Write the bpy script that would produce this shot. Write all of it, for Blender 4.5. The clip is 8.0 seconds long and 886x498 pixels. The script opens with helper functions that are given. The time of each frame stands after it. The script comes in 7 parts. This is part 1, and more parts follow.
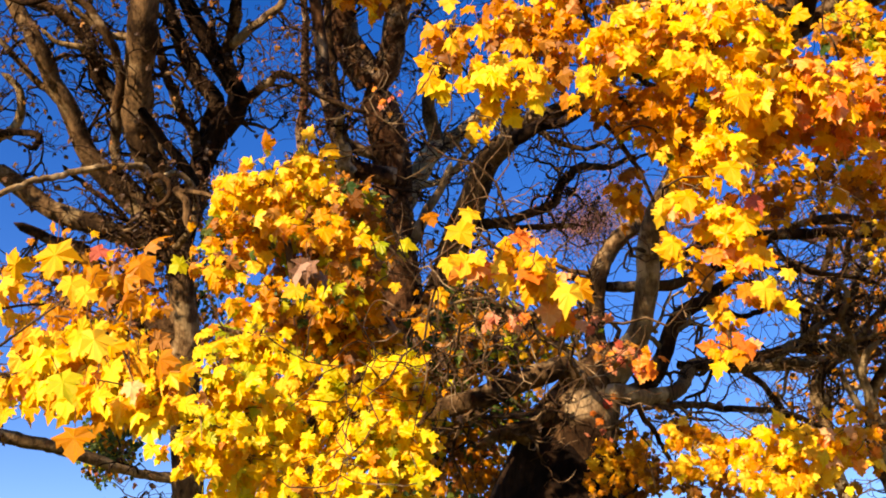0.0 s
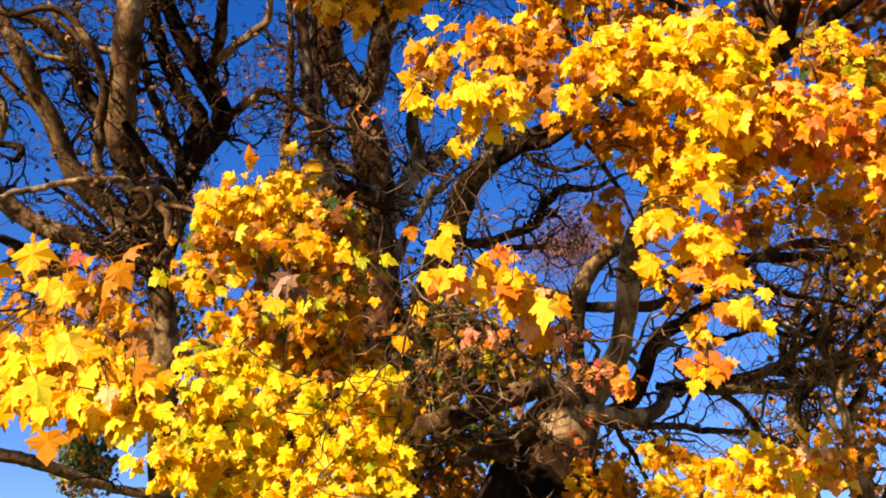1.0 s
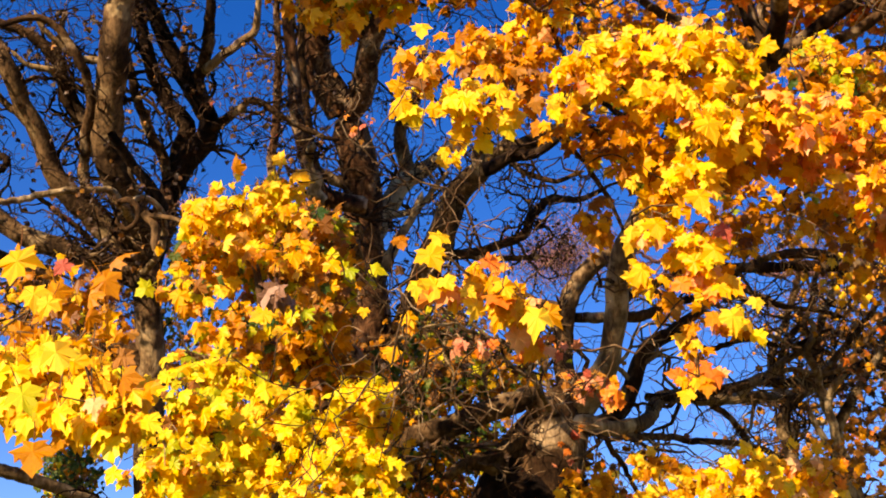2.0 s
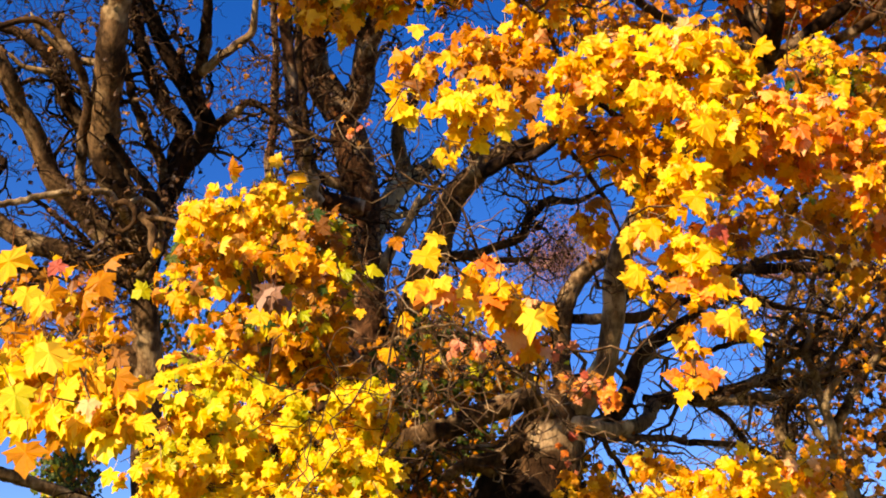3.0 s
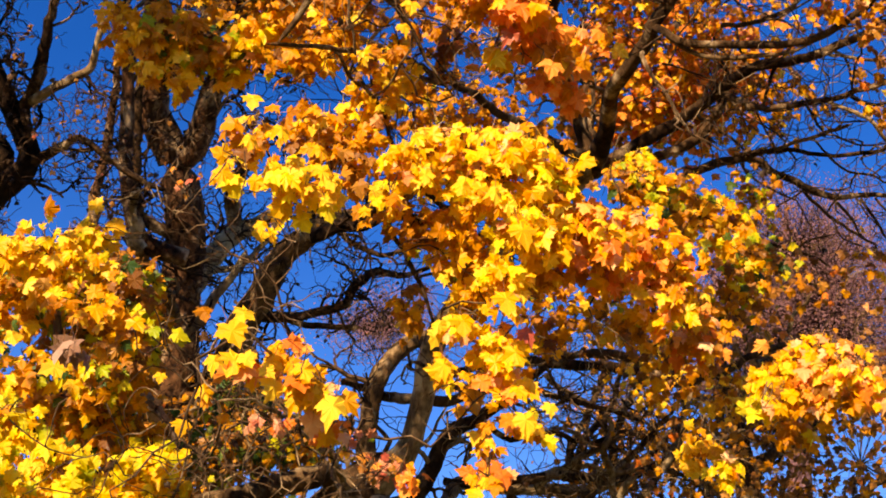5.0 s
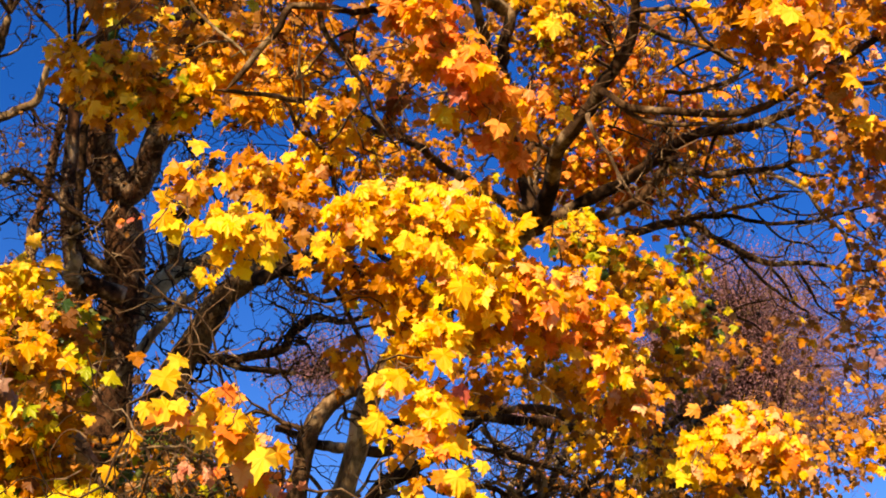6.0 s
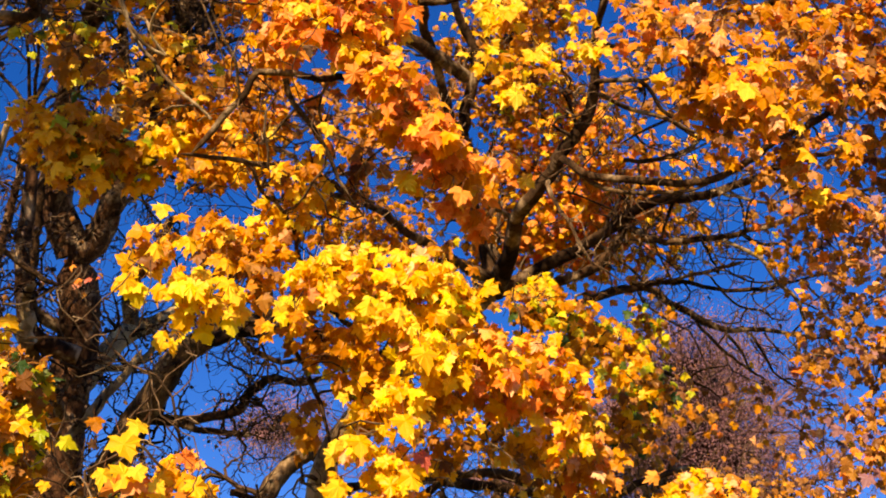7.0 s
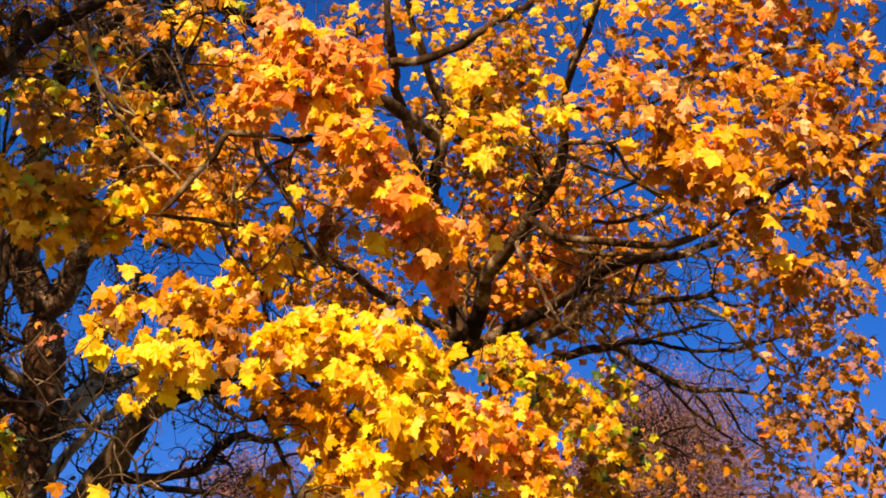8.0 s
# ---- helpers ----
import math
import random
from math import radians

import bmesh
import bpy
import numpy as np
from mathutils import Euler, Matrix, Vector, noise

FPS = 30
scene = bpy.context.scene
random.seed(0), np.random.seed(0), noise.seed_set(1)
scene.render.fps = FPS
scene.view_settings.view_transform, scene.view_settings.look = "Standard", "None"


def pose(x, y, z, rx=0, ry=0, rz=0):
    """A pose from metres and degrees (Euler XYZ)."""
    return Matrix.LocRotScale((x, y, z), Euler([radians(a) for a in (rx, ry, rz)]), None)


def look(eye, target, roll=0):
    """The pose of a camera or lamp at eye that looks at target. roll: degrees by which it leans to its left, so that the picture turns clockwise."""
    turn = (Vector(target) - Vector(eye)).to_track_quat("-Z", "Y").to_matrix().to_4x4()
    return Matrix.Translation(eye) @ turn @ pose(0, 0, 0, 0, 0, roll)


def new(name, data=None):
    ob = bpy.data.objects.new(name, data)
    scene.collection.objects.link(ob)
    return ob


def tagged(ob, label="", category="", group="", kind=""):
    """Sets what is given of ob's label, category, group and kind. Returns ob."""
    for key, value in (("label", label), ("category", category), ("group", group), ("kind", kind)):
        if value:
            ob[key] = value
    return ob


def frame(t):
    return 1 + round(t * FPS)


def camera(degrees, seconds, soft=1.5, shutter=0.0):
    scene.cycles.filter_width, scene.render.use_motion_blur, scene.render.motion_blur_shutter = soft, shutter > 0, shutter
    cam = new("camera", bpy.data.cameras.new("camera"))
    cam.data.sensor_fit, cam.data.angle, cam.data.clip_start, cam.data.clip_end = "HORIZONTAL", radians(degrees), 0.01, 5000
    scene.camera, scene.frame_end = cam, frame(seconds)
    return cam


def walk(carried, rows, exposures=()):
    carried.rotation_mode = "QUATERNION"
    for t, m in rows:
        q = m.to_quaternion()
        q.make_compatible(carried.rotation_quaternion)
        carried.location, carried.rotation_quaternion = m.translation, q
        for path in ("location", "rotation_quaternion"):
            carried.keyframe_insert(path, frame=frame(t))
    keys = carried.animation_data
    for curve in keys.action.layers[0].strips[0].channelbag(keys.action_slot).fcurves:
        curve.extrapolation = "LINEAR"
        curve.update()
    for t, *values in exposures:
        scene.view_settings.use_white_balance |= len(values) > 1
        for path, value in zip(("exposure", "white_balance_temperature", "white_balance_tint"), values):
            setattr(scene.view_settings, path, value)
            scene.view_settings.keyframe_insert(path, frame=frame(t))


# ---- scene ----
cam = camera(43.78, 8.0, soft=1.85)

PATH = [
    (0.0, pose(0.000, 0.000, 1.600, 114.00, 0.00, -0.00)),
    (0.5, pose(0.021, 0.027, 1.576, 114.58, -0.07, -0.23)),
    (1.0, pose(0.016, -0.004, 1.559, 115.16, -0.41, -1.15)),
    (1.5, pose(0.003, 0.014, 1.564, 115.66, -0.23, -1.65)),
    (3.0, pose(0.015, 0.039, 1.560, 115.89, 0.03, -1.78)),
    (3.5, pose(0.038, 0.012, 1.578, 116.31, -0.10, -2.42)),
    (4.0, pose(0.057, -0.007, 1.607, 116.98, -0.82, -5.25)),
    (4.5, pose(0.078, -0.011, 1.639, 118.13, -1.30, -9.35)),
    (6.0, pose(0.097, -0.073, 1.694, 121.64, -2.37, -16.22)),
    (6.5, pose(0.060, -0.094, 1.695, 123.55, -2.15, -17.70)),
    (7.0, pose(0.049, -0.108, 1.705, 124.79, -1.65, -18.48)),
    (7.5, pose(0.064, -0.119, 1.709, 126.00, -1.79, -19.06)),
    (8.0, pose(0.051, -0.142, 1.747, 127.56, -1.09, -19.92)),
]
walk(cam, PATH, [(0.0, 1.13, 7800, 20), (4.5, 1.13, 7800, 20), (6.0, 1.08, 7800, 20), (8.0, 1.07, 7800, 20)])

# ---- light: clear autumn noon, low sun behind the viewer's left shoulder ----
SUN_ELEV, SUN_AZ = 22.0, 215.0          # degrees; azimuth clockwise from +y
world = bpy.data.worlds.new("world")
scene.world = world
world.use_nodes = True
wn, wl = world.node_tree.nodes, world.node_tree.links
sky = wn.new("ShaderNodeTexSky")
sky.sky_type = "NISHITA"
sky.sun_disc = False
sky.sun_elevation, sky.sun_rotation = radians(SUN_ELEV), radians(SUN_AZ)
sky.altitude, sky.air_density, sky.dust_density, sky.ozone_density = 1900, 1.05, 0.0, 1.0
vivid = wn.new("ShaderNodeHueSaturation")
vivid.inputs["Saturation"].default_value, vivid.inputs["Value"].default_value = 1.50, 0.95
vivid.inputs["Hue"].default_value = 0.5215
wl.new(sky.outputs["Color"], vivid.inputs["Color"])
wl.new(vivid.outputs["Color"], wn["Background"].inputs["Color"])
wn["Background"].inputs["Strength"].default_value = 0.12
az, el = radians(SUN_AZ), radians(SUN_ELEV)
SUN_DIR = Vector((math.sin(az) * math.cos(el), math.cos(az) * math.cos(el), math.sin(el)))
sun_data = bpy.data.lights.new("sun", "SUN")
sun_data.energy, sun_data.angle, sun_data.color = 5.0, radians(0.6), (1.0, 0.88, 0.68)
sun = new("sun", sun_data)
sun.matrix_world = look(SUN_DIR * 40, (0, 0, 0))


# ---- materials ----
def shader(name, rough=0.8):
    mat = bpy.data.materials.new(name)
    mat.use_nodes = True
    nodes, links = mat.node_tree.nodes, mat.node_tree.links
    bsdf = nodes["Principled BSDF"]
    bsdf.inputs["Roughness"].default_value = rough
    bsdf.inputs["Specular IOR Level"].default_value = 0.08
    return mat, nodes, links, bsdf


def ramp(nodes, stops):
    node = nodes.new("ShaderNodeValToRGB")
    els = node.color_ramp.elements
    while len(els) < len(stops):
        els.new(0.5)
    for e, (at, col) in zip(els, stops):
        e.position, e.color = at, (*col, 1)
    return node


def noise_node(nodes, links, scale, detail=6, rough=0.6, coord="Object", stretch=None):
    tex = nodes.new("ShaderNodeTexCoord")
    node = nodes.new("ShaderNodeTexNoise")
    node.inputs["Scale"].default_value, node.inputs["Detail"].default_value = scale, detail
    node.inputs["Roughness"].default_value = rough
    if stretch:
        mapping = nodes.new("ShaderNodeMapping")
        mapping.inputs["Scale"].default_value = stretch
        links.new(tex.outputs[coord], mapping.inputs["Vector"])
        links.new(mapping.outputs["Vector"], node.inputs["Vector"])
    else:
        links.new(tex.outputs[coord], node.inputs["Vector"])
    return node


def bark_material(name, dark, mid, lichen_sun, amount, dapple_floor=0.38):
    """Furrowed bark: vertical grain, lichened pale blotches and dark ones; both put dappled light into the colour."""
    mat, nodes, links, bsdf = shader(name, 0.9)
    grain = noise_node(nodes, links, 22, 8, 0.7, stretch=(1, 1, 0.3))
    blotch = noise_node(nodes, links, 3.2, 4, 0.55)
    base = ramp(nodes, [(0.30, dark), (0.62, mid)])
    links.new(grain.outputs["Fac"], base.inputs["Fac"])
    # Pale patches: lichened bark, and sun dapples put into the colour.
    spots = ramp(nodes, [(amount, (0, 0, 0)), (amount + 0.08, (1, 1, 1))])
    links.new(blotch.outputs["Fac"], spots.inputs["Fac"])
    mix = nodes.new("ShaderNodeMix")
    mix.data_type = "RGBA"
    links.new(spots.outputs["Color"], mix.inputs[0])
    links.new(base.outputs["Color"], mix.inputs[6])
    pale = ramp(nodes, [(0.3, mid), (0.6, lichen_sun)])
    links.new(grain.outputs["Fac"], pale.inputs["Fac"])
    links.new(pale.outputs["Color"], mix.inputs[7])
    # Dark patches: dappled shade put into the bark colour.
    dapple = noise_node(nodes, links, 2.6, 5, 0.6)
    dapple_ramp = ramp(nodes, [(0.42, (dapple_floor, dapple_floor * 0.92, dapple_floor * 0.88)), (0.54, (1, 1, 1))])
    links.new(dapple.outputs["Fac"], dapple_ramp.inputs["Fac"])
    dappled = nodes.new("ShaderNodeMix")
    dappled.data_type, dappled.blend_type = "RGBA", "MULTIPLY"
    dappled.inputs[0].default_value = 1.0
    links.new(mix.outputs[2], dappled.inputs[6])
    links.new(dapple_ramp.outputs["Color"], dappled.inputs[7])
    links.new(dappled.outputs[2], bsdf.inputs["Base Color"])
    bump = nodes.new("ShaderNodeBump")
    bump.inputs["Strength"].default_value, bump.inputs["Distance"].default_value = 0.9, 0.03
    links.new(grain.outputs["Fac"], bump.inputs["Height"])
    links.new(bump.outputs["Normal"], bsdf.inputs["Normal"])
    return mat


def leaf_material(name, one, two, three, thin=0.38):
    """Autumn leaf: colour differs leaf by leaf, with blotches and a waxy sheen; light passes through."""
    mat, nodes, links, bsdf = shader(name, 0.45)
    info = nodes.new("ShaderNodeObjectInfo")
    geo = nodes.new("ShaderNodeNewGeometry")
    add = nodes.new("ShaderNodeMath")
    add.operation = "ADD"
    links.new(info.outputs["Random"], add.inputs[0])
    links.new(geo.outputs["Random Per Island"], add.inputs[1])
    part_of = nodes.new("ShaderNodeMath")
    part_of.operation = "FRACT"
    links.new(add.outputs[0], part_of.inputs[0])
    patch = noise_node(nodes, links, 16, 3)
    blend = nodes.new("ShaderNodeMath")
    blend.operation = "MULTIPLY_ADD"
    links.new(patch.outputs["Fac"], blend.inputs[0])
    blend.inputs[1].default_value = 0.5
    shift = nodes.new("ShaderNodeMath")
    shift.operation = "MULTIPLY_ADD"
    links.new(part_of.outputs[0], shift.inputs[0])
    shift.inputs[1].default_value, shift.inputs[2].default_value = 0.9, -0.2
    links.new(shift.outputs[0], blend.inputs[2])
    cols = ramp(nodes, [(0.1, one), (0.5, two), (0.9, three)])
    links.new(blend.outputs[0], cols.inputs["Fac"])
    links.new(cols.outputs["Color"], bsdf.inputs["Base Color"])
    bsdf.inputs["Specular IOR Level"].default_value = 0.22
    trans = nodes.new("ShaderNodeBsdfTranslucent")
    links.new(cols.outputs["Color"], trans.inputs["Color"])
    mix = nodes.new("ShaderNodeMixShader")
    mix.inputs[0].default_value = thin
    links.new(bsdf.outputs[0], mix.inputs[1])
    links.new(trans.outputs[0], mix.inputs[2])
    links.new(mix.outputs[0], nodes["Material Output"].inputs["Surface"])
    bump = nodes.new("ShaderNodeBump")
    bump.inputs["Strength"].default_value, bump.inputs["Distance"].default_value = 0.35, 0.01
    vein = noise_node(nodes, links, 45, 3)
    links.new(vein.outputs["Fac"], bump.inputs["Height"])
    links.new(bump.outputs["Normal"], bsdf.inputs["Normal"])
    return mat


BARK_GREY = bark_material("bark_grey", (0.016, 0.009, 0.004), (0.205, 0.118, 0.052), (0.42, 0.30, 0.15), 0.54, 0.24)
BARK_BROWN = bark_material("bark_brown", (0.016, 0.006, 0.003), (0.16, 0.072, 0.030), (0.50, 0.34, 0.19), 0.54, 0.25)
# Near-black bark copy with deep shade put into its colour.
BARK_SHADED = bark_material("bark_damp", (0.004, 0.002, 0.001), (0.032, 0.016, 0.007), (0.10, 0.06, 0.03), 0.58, 0.2)
# Dark bark; on the bare tree it also puts shade into stem colour.
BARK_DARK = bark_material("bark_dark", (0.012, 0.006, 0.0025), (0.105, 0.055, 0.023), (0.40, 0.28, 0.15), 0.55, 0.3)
# Pale wood tone that also puts sunlight into limb and twig colour.
BARK_PALE_LIT = bark_material("bark_pale", (0.05, 0.028, 0.012), (0.36, 0.24, 0.11), (0.56, 0.42, 0.23), 0.50, 0.5)
TWIG = bark_material("twig_bark", (0.016, 0.009, 0.005), (0.15, 0.085, 0.04), (0.38, 0.26, 0.14), 0.53)
TWIG_DARK = bark_material("twig_bark_dark", (0.008, 0.0045, 0.0025), (0.08, 0.042, 0.02), (0.28, 0.18, 0.09), 0.56)
TWIG_PINK = bark_material("twig_far", (0.14, 0.065, 0.068), (0.24, 0.12, 0.12), (0.30, 0.17, 0.165), 0.6)
STALK = bark_material("leaf_stalk", (0.20, 0.06, 0.03), (0.38, 0.16, 0.05), (0.5, 0.28, 0.08), 0.6)
LEAF = {
    "gold": leaf_material("leaf_gold", (0.81, 0.385, 0.008), (0.87, 0.48, 0.014), (0.90, 0.57, 0.038)),
    "lemon": leaf_material("leaf_lemon", (0.83, 0.51, 0.010), (0.87, 0.61, 0.016), (0.80, 0.63, 0.03)),
    # Amber doubles as gold leaf with shade put into its colour.
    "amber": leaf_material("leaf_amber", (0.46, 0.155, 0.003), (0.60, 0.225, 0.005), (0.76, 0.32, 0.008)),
    # Peach is orange leaf with overexposed highlights put into its colour.
    "peach": leaf_material("leaf_peach", (0.80, 0.32, 0.10), (0.86, 0.42, 0.15), (0.90, 0.52, 0.22)),
    "orange": leaf_material("leaf_orange", (0.70, 0.16, 0.016), (0.84, 0.25, 0.026), (0.90, 0.38, 0.06)),
    "lime": leaf_material("leaf_lime", (0.30, 0.36, 0.010), (0.56, 0.49, 0.012), (0.78, 0.56, 0.015)),
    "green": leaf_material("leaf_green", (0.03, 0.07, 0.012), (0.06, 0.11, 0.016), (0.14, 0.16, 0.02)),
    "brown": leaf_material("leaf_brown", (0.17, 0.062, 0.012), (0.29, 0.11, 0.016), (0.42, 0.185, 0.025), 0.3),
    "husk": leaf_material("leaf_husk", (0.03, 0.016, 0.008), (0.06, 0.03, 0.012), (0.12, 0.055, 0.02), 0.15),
    "mauve": leaf_material("leaf_mauve", (0.24, 0.105, 0.11), (0.28, 0.13, 0.13), (0.33, 0.16, 0.15), 0.3),
    "parched": leaf_material("leaf_parched", (0.20, 0.10, 0.055), (0.27, 0.145, 0.085), (0.36, 0.22, 0.14), 0.15),
    "pink": leaf_material("leaf_pink", (0.42, 0.08, 0.045), (0.56, 0.17, 0.08), (0.70, 0.34, 0.17), 0.25),
}
KINDS = list(LEAF)
MIX = {
    "yellow": {"gold": 7, "lemon": 2.6, "amber": 1.9, "lime": 0.3, "peach": 0.4},
    "lemon": {"lemon": 6, "gold": 3.4, "lime": 2.4, "amber": 0.6, "brown": 0.3},
    "sunny": {"gold": 6, "lemon": 3.4, "amber": 1.1, "lime": 0.4, "peach": 0.5},
    "honey": {"gold": 5, "amber": 5, "brown": 0.4},
    # Shade put into leaf colour by way of amber and brown leaves.
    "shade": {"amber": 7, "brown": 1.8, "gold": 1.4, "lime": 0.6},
    "flame": {"orange": 4.5, "amber": 3, "gold": 2, "pink": 0.4},
    "warm": {"orange": 2.4, "gold": 4.6, "amber": 2.4, "peach": 1.4},
    "peachy": {"peach": 2.2, "gold": 4.5, "orange": 2, "amber": 1.5},
    # Copper, like russet for the top leaves, puts backlit shade into colour.
    "copper": {"amber": 4, "orange": 3, "gold": 2, "peach": 0.8, "brown": 0.8},
    # Dull leaves behind the bough, their shade put into the colour.
    "olive": {"lime": 1.6, "amber": 4.5, "gold": 2, "brown": 1.2, "green": 0.5},
    "russet": {"amber": 4, "orange": 2, "brown": 3, "peach": 0.8, "gold": 0.5},
    "ember": {"brown": 5, "amber": 2, "orange": 1, "mauve": 2, "peach": 0.5},
    # Olive-brown leaves with self-shadow put into their colour.
    "olive_shaded": {"amber": 3.2, "lime": 2.0, "brown": 3.4, "green": 1.1, "gold": 0.3},
    "dusk": {"brown": 6, "husk": 0.8, "amber": 2.6, "orange": 0.4},
    # Brown-green leaves with the shade beneath the maple put into colour.
    "under_shade": {"brown": 4, "green": 2.2, "amber": 2, "lime": 0.5, "husk": 1},
    # Inner leaves, the shade on them put into the colour.
    "umber_shaded": {"amber": 3.8, "brown": 1.2, "lime": 1.6, "gold": 1.8, "green": 0.8},
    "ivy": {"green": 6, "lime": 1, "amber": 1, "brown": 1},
    "dry": {"pink": 5, "orange": 1.5, "brown": 1},
    # Rust leaves; on the maple's right they put shade into colour.
    "rust": {"brown": 4.5, "amber": 4, "orange": 0.9},
    "mauve": {"mauve": 9, "brown": 0.7},
    "withered": {"husk": 9, "brown": 1.5, "pink": 0.15},
}


# ---- builders ----
def mesh_object(name, verts, faces, mats, parent, slots=None, smooth=True):
    me = bpy.data.meshes.new(name)
    me.from_pydata(verts, [], faces)
    for m in mats:
        me.materials.append(m)
    if slots is not None:
        me.polygons.foreach_set("material_index", slots)
    if smooth:
        me.polygons.foreach_set("use_smooth", [True] * len(faces))
    me.update()
    ob = new(name, me)
    if parent:
        ob.parent = parent
        ob.location = -parent.location
    return ob


def spline(nodes, step):
    """Catmull-Rom through nodes (x, y, z, radius), at about every step metres."""
    p = np.array(nodes, float)
    p = np.vstack([2 * p[0] - p[1], p, 2 * p[-1] - p[-2]])
    out = []
    for i in range(1, len(p) - 2):
        n = max(2, int(np.linalg.norm(p[i + 1, :3] - p[i, :3]) / step))
        t = (np.arange(n) / n)[:, None]
        a, b, c, d = p[i - 1], p[i], p[i + 1], p[i + 2]
        out.append(0.5 * (2 * b + (c - a) * t + (2 * a - 5 * b + 4 * c - d) * t ** 2 + (3 * b - a - 3 * c + d) * t ** 3))
    out.append(p[-2:-1])
    out = np.vstack(out)
    out[:, 3] = np.maximum(out[:, 3], 0.002)
    return out


def tube(line, sides, buf, cap=True, rough=0.0, rng=None):
    """Adds a tapered tube along line (n x 4) to the buffer: a list of vertex arrays and a list of quad arrays."""
    c, r = line[:, :3], line[:, 3]
    n = len(c)
    tan = np.empty_like(c)
    tan[1:-1], tan[0], tan[-1] = c[2:] - c[:-2], c[1] - c[0], c[-1] - c[-2]
    tan /= np.linalg.norm(tan, axis=1)[:, None] + 1e-9
    u = np.cross(tan, (0.31, 0.87, 0.38))
    u /= np.linalg.norm(u, axis=1)[:, None] + 1e-9
    v = np.cross(tan, u)
    ang = np.arange(sides) * 2 * np.pi / sides
    rr = np.repeat(r[:, None], sides, 1)
    if rough:
        wob = rng.normal(0, 1, rr.shape)
        wob = wob + np.roll(wob, 1, 0) + np.roll(wob, -1, 0)
        rr = rr * (1 + rough * wob / 1.7)
    if cap:
        rr[-1] *= 0.15
    ring = c[:, None] + rr[..., None] * (np.cos(ang)[None, :, None] * u[:, None] + np.sin(ang)[None, :, None] * v[:, None])
    start = buf["n"]
    a = start + np.arange(n - 1)[:, None] * sides + np.arange(sides)[None]
    b = start + np.arange(n - 1)[:, None] * sides + (np.arange(sides)[None] + 1) % sides
    buf["v"].append(ring.reshape(-1, 3))
    buf["q"].append(np.stack([a, b, b + sides, a + sides], -1).reshape(-1, 4))
    buf["n"] += n * sides


def buffer():
    return {"v": [], "q": [], "n": 0}


def quad_object(name, buf, mat, parent, smooth=False):
    """Links a buffer of quads as one mesh."""
    v, q = np.concatenate(buf["v"]).astype(np.float32), np.concatenate(buf["q"]).astype(np.int32)
    me = bpy.data.meshes.new(name)
    me.vertices.add(len(v))
    me.vertices.foreach_set("co", v.ravel())
    me.loops.add(q.size)
    me.loops.foreach_set("vertex_index", q.ravel())
    me.polygons.add(len(q))
    me.polygons.foreach_set("loop_start", np.arange(0, q.size, 4, dtype=np.int32))
    me.materials.append(mat)
    me.polygons.foreach_set("use_smooth", np.full(len(q), smooth))
    me.update(calc_edges=True)
    me.validate()
    ob = new(name, me)
    ob.parent = parent
    ob.location = -parent.location
    return ob


FOLIAGE, STEMS = {}, {}                 # tree name -> blocks of leaves; stalk tubes
BOUGH_LINES = {}                               # tree name -> list of limb centre lines


def tree(name, x, y, label, category="tree"):
    root = new(name)
    root.location = (x, y, 0)
    root.empty_display_size = 0.3
    tagged(root, label, category, kind="thing")
    BOUGH_LINES[root.name], FOLIAGE[root.name], STEMS[root.name] = [], [], buffer()
    return root


def limb(root, nodes, mat, name="limb", sides=12, wander=0.0, sprout=1.0, label=""):
    """One trunk, limb or bough along nodes (x, y, z, radius), with knobbly bark and slight crooks."""
    seed = len(BOUGH_LINES[root.name]) * 7 + len(root.name)
    rng = np.random.default_rng(seed)
    big = max(n[3] for n in nodes)
    line = spline(nodes, max(0.05, big * 0.7))
    if wander:
        n = len(line)
        kink = np.cumsum(rng.normal(0, 1, (n, 3)), 0)
        kink -= np.linspace(0, 1, n)[:, None] * kink[-1]
        line[:, :3] += kink * wander * 0.4
    buf = buffer()
    fine = big > 0.03
    tube(line, sides if fine else 7, buf, rough=0.07 if fine else 0.04, rng=rng)
    ob = quad_object(name, buf, mat, root, smooth=True)
    if label:
        tagged(ob, label)
    BOUGH_LINES[root.name].append((line, sprout))
    return ob


def grow(rng, out, tips, p, d, length, r, level, gnarl, up):
    """A crooked twig with side twigs, added to out; the ends go to tips."""
    step = max(0.06, length / 9)
    n = max(3, int(length / step))
    pts = [(*p, r)]
    for i in range(n):
        d = d + rng.normal(0, gnarl, 3) + np.array([0, 0, up])
        d /= np.linalg.norm(d)
        p = p + d * step
        rr = max(0.0034, r * (1 - 0.65 * (i + 1) / n))
        pts.append((*p, rr))
        if level > 0 and i > 0 and rng.random() < 0.5:
            side = rng.normal(0, 1, 3)
            side -= d * (side @ d)
            side /= np.linalg.norm(side)
            grow(rng, out, tips, p, d * 0.55 + side * 0.85, length * rng.uniform(0.35, 0.65), rr * 0.75, level - 1, gnarl, up)
    tips.append(p)
    out.append(np.array(pts))


